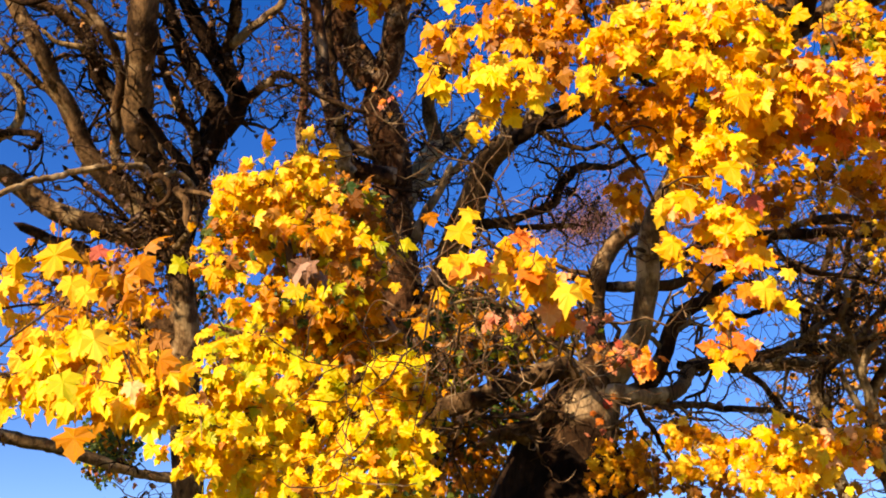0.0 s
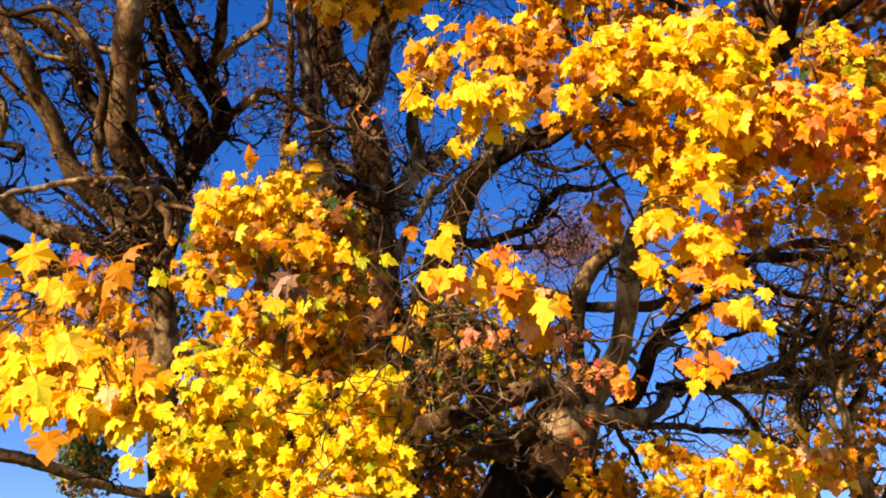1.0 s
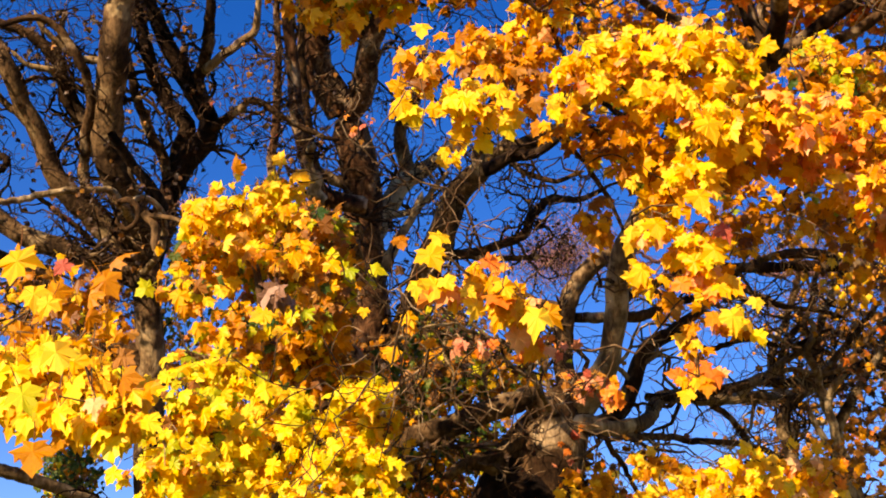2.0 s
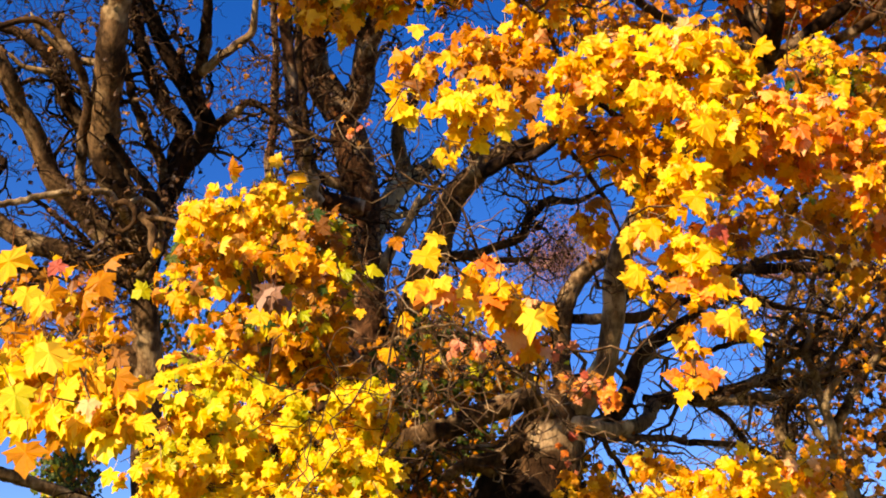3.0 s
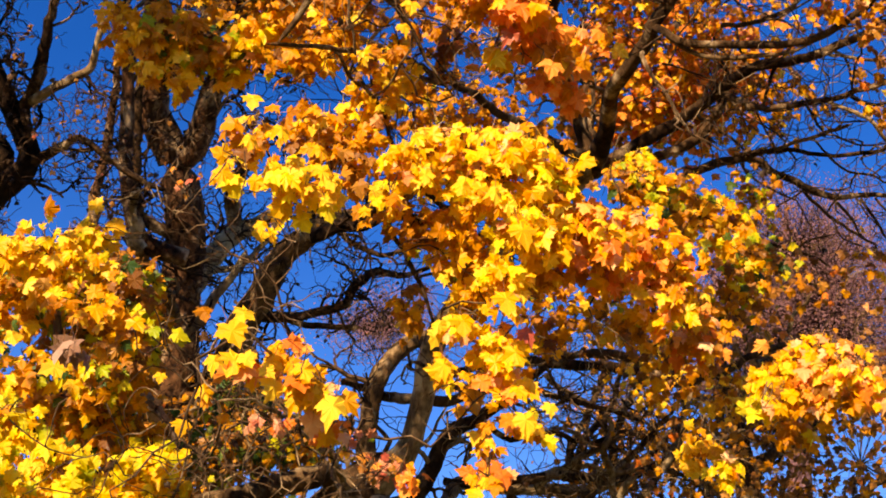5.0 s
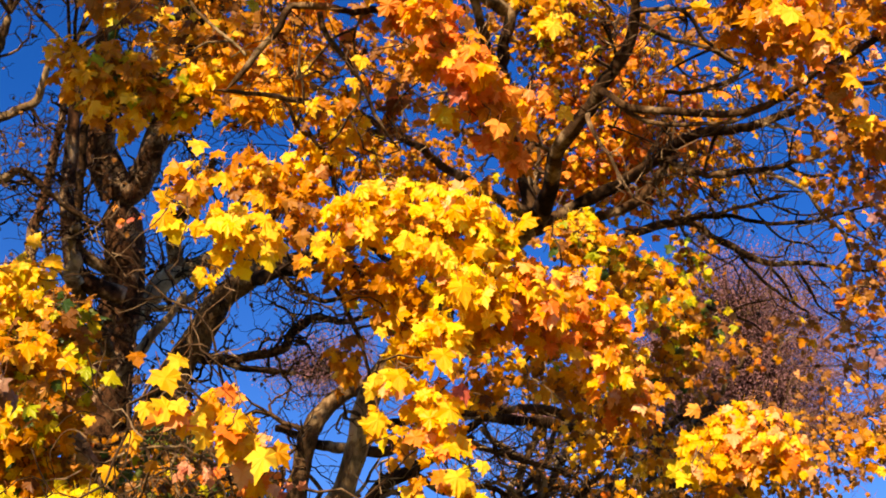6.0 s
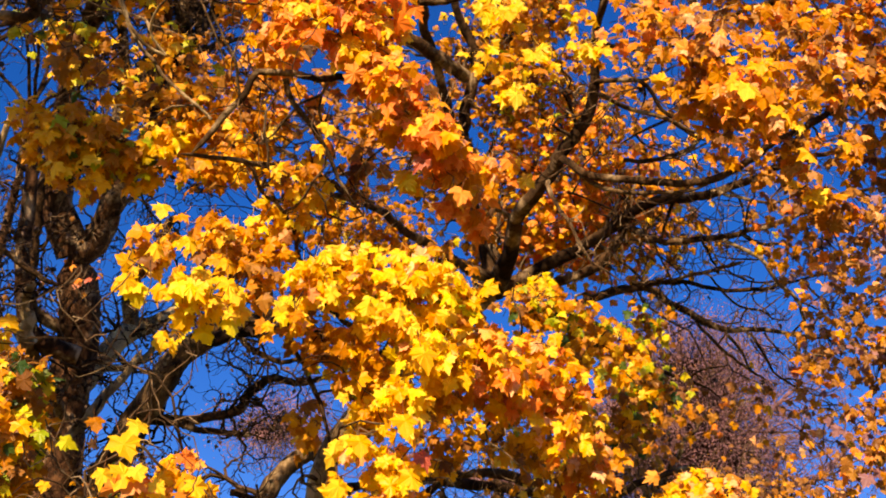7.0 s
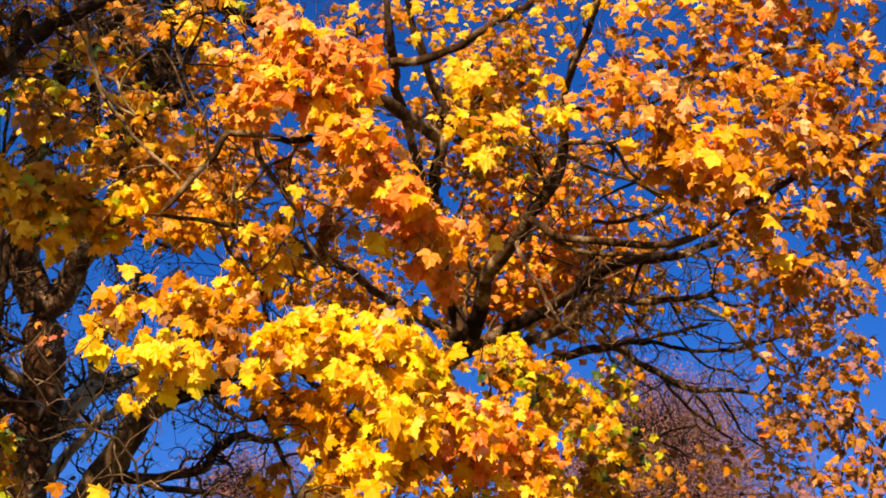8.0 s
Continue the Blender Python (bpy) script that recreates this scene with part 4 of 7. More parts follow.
limb(maple_tree, [(1.43, 5.60, 5.18, 0.017), (1.17, 5.52, 5.01, 0.015), (0.87, 5.42, 4.89, 0.013), (1.00, 5.42, 4.64, 0.015), (1.12, 5.42, 4.39, 0.011), (1.18, 5.40, 4.17, 0.008), (1.25, 5.40, 3.90, 0.006)], BARK_DARK, "limb", wander=0.016, sprout=0.6)
limb(maple_tree, [(2.52, 6.82, 6.18, 0.040), (2.51, 6.09, 5.39, 0.023), (2.49, 5.60, 4.97, 0.016), (2.31, 5.61, 4.88, 0.014), (2.10, 5.55, 4.92, 0.012)], BARK_DARK, "limb", wander=0.016, sprout=0.6)
limb(maple_tree, [(2.40, 6.84, 7.90, 0.054), (1.53, 5.67, 7.03, 0.037), (0.92, 4.67, 6.17, 0.024), (0.68, 4.40, 5.91, 0.019), (0.50, 4.28, 5.77, 0.018), (0.32, 4.32, 5.74, 0.017), (0.29, 4.39, 5.66, 0.018), (0.19, 4.52, 5.52, 0.017), (0.11, 4.61, 5.40, 0.014)], BARK_DARK, "limb", wander=0.016, sprout=0.6)
limb(maple_tree, [(0.29, 4.39, 5.66, 0.008), (0.22, 4.27, 5.80, 0.008), (0.14, 4.21, 5.86, 0.007), (0.03, 4.11, 5.97, 0.007), (-0.05, 3.96, 6.11, 0.007)], BARK_GREY, "limb", wander=0.016, sprout=0.6)
limb(maple_tree, [(0.18, 4.56, 5.62, 0.008), (-0.03, 4.55, 5.79, 0.010), (-0.21, 4.54, 5.94, 0.011), (-0.28, 4.51, 5.97, 0.011), (-0.41, 4.43, 6.19, 0.011), (-0.50, 4.26, 6.34, 0.009)], BARK_GREY, "limb", wander=0.016, sprout=0.6)
limb(maple_tree, [(0.50, 4.28, 5.77, 0.018), (0.57, 4.36, 5.67, 0.017), (0.71, 4.41, 5.59, 0.015), (0.84, 4.50, 5.46, 0.012), (0.97, 4.58, 5.33, 0.009)], BARK_DARK, "limb", wander=0.016, sprout=0.6)
limb(maple_tree, [(2.26, 6.47, 8.33, 0.059), (0.54, 5.52, 8.05, 0.048), (-0.26, 4.83, 7.34, 0.038), (-0.72, 4.72, 6.71, 0.034), (-0.81, 4.76, 6.51, 0.032), (-0.89, 4.79, 6.31, 0.030), (-1.01, 4.74, 6.19, 0.024), (-1.21, 4.68, 6.06, 0.017)], BARK_DARK, "limb", wander=0.016, sprout=0.6)
limb(maple_tree, [(-0.37, 4.86, 7.17, 0.027), (-0.21, 5.15, 6.90, 0.027), (-0.17, 5.49, 6.53, 0.027), (-0.13, 5.72, 6.25, 0.023), (-0.03, 5.89, 6.03, 0.019)], BARK_DARK, "limb", wander=0.016, sprout=0.7)
limb(maple_tree, [(2.44, 6.92, 7.78, 0.039), (1.83, 6.26, 8.38, 0.039), (1.70, 5.95, 8.43, 0.038), (1.57, 5.64, 8.46, 0.032), (1.44, 5.40, 8.68, 0.023)], BARK_DARK, "limb", wander=0.016, sprout=0.6)
limb(maple_tree, [(1.18, 8.74, 4.24, 0.028), (0.80, 7.53, 4.20, 0.021), (0.58, 6.34, 3.98, 0.016), (0.36, 5.59, 3.74, 0.011), (0.16, 5.12, 3.61, 0.008), (-0.04, 5.05, 3.52, 0.007), (-0.12, 4.97, 3.43, 0.005)], BARK_PALE_LIT, "bough", wander=0.016, sprout=0.7)
limb(maple_tree, [(0.58, 6.34, 3.98, 0.014), (0.54, 5.55, 3.82, 0.011), (0.34, 4.85, 3.71, 0.008), (0.14, 4.53, 3.70, 0.006), (0.01, 4.44, 3.66, 0.005)], BARK_PALE_LIT, "bough", wander=0.016, sprout=0.7)
limb(maple_tree, [(0.80, 7.53, 4.20, 0.016), (0.75, 6.06, 3.82, 0.012), (0.72, 5.19, 3.59, 0.007), (0.58, 4.61, 3.44, 0.005)], BARK_PALE_LIT, "bough", wander=0.016, sprout=0.7)
limb(maple_tree, [(1.77, 8.52, 5.21, 0.034), (2.36, 8.87, 5.62, 0.041), (2.99, 8.87, 5.71, 0.047), (3.59, 8.86, 5.77, 0.048), (4.04, 8.94, 5.71, 0.046), (4.49, 8.92, 5.81, 0.042), (4.93, 8.83, 6.02, 0.034), (5.46, 8.70, 6.19, 0.023)], BARK_DARK, "limb", wander=0.016)
limb(maple_tree, [(3.51, 10.29, 5.10, 0.041), (4.00, 10.33, 5.15, 0.042), (4.38, 10.33, 5.36, 0.036), (4.71, 10.30, 5.68, 0.031), (4.96, 10.14, 5.77, 0.025), (5.35, 9.82, 6.05, 0.018)], BARK_GREY, "limb", wander=0.016, sprout=0.8)
limb(maple_tree, [(3.24, 10.01, 6.06, 0.029), (3.53, 10.18, 5.97, 0.033), (3.93, 10.31, 5.87, 0.030), (4.12, 10.57, 5.60, 0.028), (4.56, 10.48, 5.36, 0.025), (5.03, 10.31, 5.22, 0.018)], BARK_GREY, "limb", wander=0.016, sprout=0.8)
limb(maple_tree, [(3.62, 10.27, 5.05, 0.032), (3.69, 10.22, 5.45, 0.032), (3.97, 10.12, 5.74, 0.030), (4.09, 10.01, 6.14, 0.027), (4.42, 9.84, 6.48, 0.021), (4.60, 9.60, 6.78, 0.015)], BARK_GREY, "limb", wander=0.016, sprout=0.8)
limb(maple_tree, [(0.91, 8.71, 4.08, 0.079), (0.72, 8.57, 3.91, 0.055), (0.53, 8.51, 3.81, 0.054), (0.38, 8.53, 3.75, 0.045), (0.24, 8.55, 3.68, 0.036)], BARK_GREY, "limb", wander=0.02, sprout=0.8)
# Bough added out of view to carry the overhead shading sprays.
limb(maple_tree, [(-0.89, 4.79, 6.31, 0.028), (-1.02, 4.28, 6.23, 0.025), (-1.17, 3.56, 6.15, 0.020), (-1.33, 3.09, 6.08, 0.014), (-1.54, 2.76, 5.98, 0.010)], BARK_DARK, "limb", wander=0.016, sprout=0.6)
limb(maple_tree, [(0.72, 4.24, 5.78, 0.008), (0.70, 4.33, 5.68, 0.007), (0.77, 4.39, 5.60, 0.007), (0.97, 4.40, 5.55, 0.005)], BARK_GREY, "limb", wander=0.008, sprout=0.6)
limb(maple_tree, [(-0.13, 4.46, 5.90, 0.008), (-0.25, 4.43, 5.92, 0.010), (-0.41, 4.30, 6.05, 0.008), (-0.46, 4.22, 6.12, 0.008), (-0.57, 4.13, 6.20, 0.007)], BARK_GREY, "limb", wander=0.008, sprout=0.4)
limb(maple_tree, [(-0.13, 4.46, 5.90, 0.008), (-0.23, 4.38, 5.98, 0.008), (-0.18, 4.19, 6.03, 0.007), (-0.06, 4.13, 6.10, 0.007), (0.11, 4.20, 5.89, 0.005), (0.19, 4.31, 5.77, 0.005)], BARK_GREY, "limb", wander=0.008, sprout=0.4)
limb(maple_tree, [(-0.65, 4.68, 6.77, 0.029), (-0.80, 4.82, 6.61, 0.029), (-0.87, 4.71, 6.71, 0.029), (-0.90, 4.91, 6.50, 0.027), (-0.94, 4.97, 6.43, 0.023), (-1.10, 5.03, 6.33, 0.018)], BARK_DARK, "limb", wander=0.016, sprout=0.5)
limb(maple_tree, [(0.25, 6.88, 4.30, 0.009), (0.21, 6.85, 4.11, 0.009), (0.28, 6.81, 3.94, 0.007), (0.25, 6.84, 3.83, 0.006)], BARK_PALE_LIT, "bough", wander=0.0064, sprout=0.7)
limb(maple_tree, [(0.44, 6.85, 4.36, 0.011), (0.40, 6.82, 4.18, 0.009), (0.55, 6.86, 4.04, 0.007), (0.61, 6.82, 3.83, 0.006)], BARK_PALE_LIT, "bough", wander=0.0064, sprout=0.7)
limb(maple_tree, [(0.80, 7.53, 4.20, 0.012), (0.57, 7.12, 4.21, 0.010), (0.36, 6.86, 4.36, 0.008), (0.10, 6.84, 4.43, 0.006)], BARK_PALE_LIT, "bough", wander=0.0064, sprout=0.7)
limb(maple_tree, [(1.61, 5.79, 8.33, 0.037), (1.84, 5.69, 8.36, 0.037), (2.06, 5.55, 8.43, 0.035), (2.26, 5.33, 8.54, 0.032), (2.51, 5.10, 8.64, 0.028), (2.73, 4.82, 8.76, 0.021)], BARK_DARK, "limb", wander=0.016, sprout=0.7)
limb(maple_tree, [(1.84, 5.69, 8.36, 0.028), (1.73, 5.58, 8.49, 0.028), (1.63, 5.43, 8.63, 0.025), (1.52, 5.22, 8.82, 0.018)], BARK_DARK, "limb", wander=0.016, sprout=0.7)
limb(maple_tree, [(2.66, 4.83, 7.45, 0.021), (2.65, 4.59, 7.65, 0.021), (2.69, 4.38, 7.79, 0.018), (2.65, 4.17, 7.96, 0.014)], BARK_DARK, "limb", wander=0.016, sprout=0.8)
limb(maple_tree, [(3.35, 5.13, 7.06, 0.012), (3.24, 5.30, 7.06, 0.009), (3.15, 5.46, 7.05, 0.006)], BARK_DARK, "limb", wander=0.01, sprout=0.5)
limb(maple_tree, [(3.35, 5.13, 7.06, 0.012), (3.44, 5.13, 7.03, 0.011), (3.53, 5.13, 6.98, 0.010), (3.67, 5.12, 6.94, 0.006)], BARK_DARK, "limb", wander=0.01, sprout=0.5)
limb(maple_tree, [(3.02, 4.91, 7.14, 0.012), (3.14, 4.84, 7.19, 0.010), (3.24, 4.76, 7.25, 0.006)], BARK_DARK, "limb", wander=0.01, sprout=0.5)
limb(maple_tree, [(3.04, 4.91, 7.14, 0.009), (3.08, 4.95, 7.06, 0.007), (3.07, 5.02, 6.98, 0.005)], BARK_DARK, "limb", wander=0.01, sprout=0.5)
limb(maple_tree, [(3.30, 5.27, 7.07, 0.006), (3.32, 5.31, 7.00, 0.005), (3.40, 5.32, 6.96, 0.004)], BARK_DARK, "limb", wander=0.01, sprout=0.5)
limb(maple_tree, [(3.91, 6.06, 7.14, 0.016), (3.93, 6.21, 7.10, 0.014), (3.92, 6.28, 7.01, 0.013), (3.92, 6.33, 6.94, 0.012)], BARK_DARK, "limb", wander=0.01, sprout=0.5)
limb(maple_tree, [(3.11, 6.37, 7.23, 0.010), (3.27, 6.42, 7.27, 0.009), (3.49, 6.48, 7.27, 0.008), (3.63, 6.47, 7.22, 0.006)], BARK_DARK, "limb", wander=0.01, sprout=0.5)
limb(maple_tree, [(4.08, 5.78, 7.09, 0.015), (4.20, 5.60, 6.93, 0.013), (4.37, 5.56, 6.91, 0.012), (4.52, 5.51, 6.92, 0.010), (4.63, 5.44, 6.97, 0.006)], BARK_GREY, "limb", wander=0.01, sprout=0.5)
limb(maple_tree, [(4.31, 5.82, 6.78, 0.018), (4.42, 5.82, 6.73, 0.016), (4.54, 5.80, 6.71, 0.014), (4.64, 5.76, 6.71, 0.012), (4.80, 5.73, 6.68, 0.010), (4.94, 5.65, 6.72, 0.006)], BARK_DARK, "limb", wander=0.01, sprout=0.7)
limb(maple_tree, [(4.09, 7.06, 6.94, 0.018), (4.23, 6.80, 6.89, 0.017), (4.26, 6.58, 6.82, 0.016), (4.31, 6.36, 6.74, 0.016), (4.36, 6.14, 6.67, 0.015), (4.39, 5.93, 6.59, 0.014)], BARK_GREY, "limb", wander=0.01, sprout=0.7)
limb(maple_tree, [(4.14, 6.09, 6.84, 0.012), (4.30, 6.22, 6.77, 0.010), (4.36, 6.25, 6.71, 0.008)], BARK_DARK, "limb", wander=0.01, sprout=0.5)
limb(maple_tree, [(4.32, 6.36, 6.74, 0.010), (4.52, 6.54, 6.77, 0.009), (4.60, 6.54, 6.72, 0.008)], BARK_DARK, "limb", wander=0.01, sprout=0.5)
limb(maple_tree, [(4.25, 6.69, 6.85, 0.007), (4.28, 6.61, 6.94, 0.006), (4.30, 6.49, 7.09, 0.004)], BARK_DARK, "limb", wander=0.01, sprout=0.5)
limb(maple_tree, [(4.36, 6.34, 6.75, 0.010), (4.49, 6.30, 6.74, 0.009), (4.66, 6.29, 6.69, 0.008), (4.78, 6.17, 6.63, 0.008), (4.91, 6.11, 6.65, 0.006)], BARK_DARK, "limb", wander=0.01, sprout=0.5)
limb(maple_tree, [(4.63, 6.62, 6.78, 0.011), (4.79, 6.64, 6.68, 0.010), (4.98, 6.60, 6.66, 0.010), (5.08, 6.61, 6.61, 0.008), (5.20, 6.57, 6.60, 0.007), (5.23, 6.53, 6.65, 0.004)], BARK_DARK, "limb", wander=0.01, sprout=0.7)
limb(maple_tree, [(4.98, 6.60, 6.66, 0.008), (5.05, 6.53, 6.72, 0.007), (5.14, 6.46, 6.78, 0.004)], BARK_DARK, "limb", wander=0.01, sprout=0.5)
limb(maple_tree, [(4.94, 7.10, 6.70, 0.015), (5.10, 7.14, 6.57, 0.013), (5.17, 7.19, 6.48, 0.010), (5.27, 7.22, 6.41, 0.006)], BARK_DARK, "limb", wander=0.01, sprout=0.7)
limb(maple_tree, [(5.08, 6.95, 6.66, 0.013), (5.24, 7.02, 6.50, 0.012), (5.34, 7.08, 6.39, 0.011), (5.53, 7.09, 6.29, 0.009), (5.67, 7.11, 6.22, 0.006)], BARK_DARK, "limb", wander=0.01, sprout=0.7)
limb(maple_tree, [(5.20, 6.92, 6.66, 0.011), (5.35, 6.96, 6.55, 0.009), (5.46, 6.98, 6.47, 0.007), (5.55, 7.00, 6.40, 0.005)], BARK_DARK, "limb", wander=0.01, sprout=0.5)
limb(maple_tree, [(4.23, 7.54, 6.59, 0.020), (4.50, 7.55, 6.47, 0.017), (4.73, 7.52, 6.41, 0.015), (4.91, 7.50, 6.36, 0.012), (5.07, 7.51, 6.28, 0.008)], BARK_DARK, "limb", wander=0.01, sprout=0.5)
limb(maple_tree, [(4.73, 7.52, 6.41, 0.011), (4.86, 7.42, 6.48, 0.010), (5.07, 7.33, 6.52, 0.006)], BARK_DARK, "limb", wander=0.01, sprout=0.5)
limb(maple_tree, [(5.06, 6.14, 6.72, 0.010), (5.18, 6.17, 6.63, 0.009), (5.30, 6.17, 6.57, 0.007), (5.44, 6.15, 6.55, 0.005)], BARK_DARK, "limb", wander=0.01, sprout=0.5)
limb(maple_tree, [(4.72, 5.83, 6.25, 0.009), (4.86, 5.81, 6.21, 0.007), (4.92, 5.81, 6.19, 0.004)], BARK_DARK, "limb", wander=0.01, sprout=0.5)
twigs(maple_tree, 13, 2.3, 0.9, TWIG, level=2, gnarl=0.42, dry=0.06, dry_size=0.07, apart=150)
twigs(maple_tree, 41, 0.45, 0.55, TWIG, level=2, gnarl=0.48, up=-0.02, where=lambda c: c[2] < 5.0 and c[0] < 1.4 and c[1] < 9.2, label="dead twig")
twigs(maple_tree, 42, 3.0, 0.6, TWIG_DARK, level=2, gnarl=0.42, up=-0.02, where=lambda c: c[2] > 5.9 and c[0] < 0.9, radius=0.25)
twigs(maple_tree, 43, 1.1, 0.7, BARK_PALE_LIT, level=2, gnarl=0.34, where=lambda c: c[0] > 1.6 and c[1] > 8.8 and c[2] < 7.2, label="tan twig with sunlight put into its bark colour")
spray(maple_tree, (0.04, 4.66, 4.87), (-0, 5, 0), (0.13, 0.13, 0.12), 30, 0.114, "honey")
spray(maple_tree, (-0.00, 4.68, 4.66), (0, 5, 0), (0.11, 0.07, 0.08), 9, 0.123, "yellow", single=True)
spray(maple_tree, (0.24, 4.58, 4.62), (-3, 5, -10), (0.16, 0.12, 0.12), 28, 0.114, "yellow")
spray(maple_tree, (0.24, 4.66, 4.50), (-3, 5, 0), (0.07, 0.07, 0.08), 9, 0.114, "yellow", single=True)
spray(maple_tree, (0.14, 4.74, 4.38), (-2, 5, 0), (0.06, 0.05, 0.04), 4, 0.106, "yellow", single=True)
spray(maple_tree, (0.40, 4.60, 4.58), (-5, 5, 0), (0.14, 0.10, 0.12), 16, 0.114, "yellow", single=True)
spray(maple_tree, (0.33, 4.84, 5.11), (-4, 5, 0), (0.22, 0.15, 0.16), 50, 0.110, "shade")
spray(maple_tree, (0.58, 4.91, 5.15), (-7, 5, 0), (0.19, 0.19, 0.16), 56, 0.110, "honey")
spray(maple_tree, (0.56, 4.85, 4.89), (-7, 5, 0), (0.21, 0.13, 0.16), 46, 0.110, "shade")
spray(maple_tree, (0.75, 4.75, 4.65), (-9, 5, -20), (0.12, 0.10, 0.12), 16, 0.106, "yellow", single=True)
spray(maple_tree, (0.66, 4.80, 5.29), (-8, 6, 0), (0.19, 0.14, 0.16), 39, 0.110, "yellow")
spray(maple_tree, (0.91, 4.78, 4.92), (-11, 5, -30), (0.18, 0.17, 0.16), 70, 0.106, "yellow")
spray(maple_tree, (1.02, 5.28, 4.87), (-11, 5, 0), (0.21, 0.17, 0.16), 67, 0.106, "shade")
spray(maple_tree, (1.16, 4.77, 5.03), (-14, 5, -20), (0.22, 0.15, 0.16), 84, 0.106, "yellow")
spray(maple_tree, (1.42, 4.53, 4.91), (-17, 5, -15), (0.24, 0.13, 0.16), 93, 0.114, "yellow")
spray(maple_tree, (1.62, 4.66, 4.82), (-19, 5, -30), (0.18, 0.17, 0.16), 77, 0.114, "yellow")
spray(maple_tree, (1.29, 4.68, 4.76), (-15, 5, 0), (0.19, 0.13, 0.16), 67, 0.110, "yellow")
spray(maple_tree, (1.49, 4.64, 4.53), (-18, 5, -15), (0.22, 0.13, 0.16), 79, 0.110, "yellow")
spray(maple_tree, (1.18, 4.99, 4.71), (-13, 5, -25), (0.18, 0.15, 0.16), 56, 0.106, "honey")
spray(maple_tree, (1.32, 5.16, 4.57), (-14, 4, -20), (0.19, 0.13, 0.16), 56, 0.106, "honey")
spray(maple_tree, (1.39, 4.71, 4.28), (-16, 4, 0), (0.13, 0.14, 0.12), 43, 0.110, "yellow")
spray(maple_tree, (1.08, 5.79, 4.56), (-11, 4, 0), (0.11, 0.18, 0.12), 22, 0.114, "shade")
spray(maple_tree, (1.64, 4.89, 4.45), (-19, 4, 0), (0.15, 0.11, 0.12), 39, 0.106, "honey")
spray(maple_tree, (1.30, 5.24, 4.42), (-14, 4, 0), (0.13, 0.10, 0.12), 26, 0.106, "honey")
spray(maple_tree, (1.19, 4.88, 4.07), (-14, 4, 0), (0.10, 0.06, 0.08), 12, 0.106, "yellow", single=True)
spray(maple_tree, (1.14, 4.99, 3.87), (-13, 4, 0), (0.10, 0.05, 0.08), 10, 0.106, "yellow", single=True)
spray(maple_tree, (1.38, 4.89, 3.95), (-16, 4, -10), (0.13, 0.08, 0.12), 36, 0.110, "yellow")
spray(maple_tree, (1.45, 4.93, 3.83), (-16, 4, -30), (0.13, 0.09, 0.12), 36, 0.106, "warm")
spray(maple_tree, (1.43, 4.94, 4.05), (-16, 4, 0), (0.09, 0.06, 0.08), 16, 0.106, "warm")
spray(maple_tree, (1.48, 4.90, 3.62), (-17, 3, 0), (0.08, 0.06, 0.08), 10, 0.106, "yellow", single=True)
spray(maple_tree, (1.60, 4.88, 3.56), (-18, 3, -30), (0.08, 0.08, 0.08), 13, 0.106, "yellow", single=True)
spray(maple_tree, (1.41, 5.15, 3.59), (-15, 3, 0), (0.08, 0.09, 0.08), 12, 0.097, "honey", single=True)
spray(maple_tree, (1.41, 5.11, 3.41), (-15, 3, -15), (0.10, 0.07, 0.08), 13, 0.097, "flame", single=True)
spray(maple_tree, (1.39, 5.04, 3.32), (-15, 3, 0), (0.07, 0.03, 0.08), 7, 0.097, "warm", single=True)
spray(maple_tree, (1.47, 5.90, 4.16), (-14, 3, 0), (0.14, 0.14, 0.12), 19, 0.097, "shade")
spray(maple_tree, (1.84, 4.71, 4.62), (-21, 5, -25), (0.21, 0.15, 0.16), 84, 0.110, "warm")
spray(maple_tree, (2.17, 4.88, 4.73), (-24, 5, 0), (0.19, 0.17, 0.16), 84, 0.106, "warm")
spray(maple_tree, (2.02, 4.95, 4.53), (-22, 4, -20), (0.22, 0.13, 0.16), 67, 0.106, "flame")
spray(maple_tree, (2.35, 4.99, 4.63), (-25, 4, 0), (0.19, 0.17, 0.16), 84, 0.106, "flame")
spray(maple_tree, (2.41, 5.08, 4.44), (-25, 4, 0), (0.16, 0.17, 0.16), 72, 0.106, "warm")
spray(maple_tree, (2.73, 5.42, 4.42), (-27, 4, 0), (0.17, 0.18, 0.16), 77, 0.106, "copper")
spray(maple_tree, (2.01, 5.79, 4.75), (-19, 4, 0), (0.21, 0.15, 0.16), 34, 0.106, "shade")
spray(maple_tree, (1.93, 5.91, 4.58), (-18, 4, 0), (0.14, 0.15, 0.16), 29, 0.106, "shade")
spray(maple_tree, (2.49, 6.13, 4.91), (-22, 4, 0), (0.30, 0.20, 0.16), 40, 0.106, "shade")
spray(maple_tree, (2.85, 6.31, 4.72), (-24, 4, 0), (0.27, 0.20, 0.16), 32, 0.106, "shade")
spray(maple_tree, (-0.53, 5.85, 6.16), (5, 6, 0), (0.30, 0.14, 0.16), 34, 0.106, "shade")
spray(maple_tree, (-0.44, 5.44, 5.63), (5, 6, 0), (0.05, 0.04, 0.04), 2, 0.114, "yellow", single=True)
spray(maple_tree, (-0.70, 5.50, 5.85), (7, 6, 0), (0.11, 0.06, 0.08), 12, 0.106, "yellow")
spray(maple_tree, (2.85, 6.43, 6.17), (-24, 5, 0), (0.30, 0.19, 0.20), 67, 0.097, "olive")
spray(maple_tree, (3.17, 6.37, 6.04), (-26, 5, 0), (0.26, 0.23, 0.20), 61, 0.097, "olive")
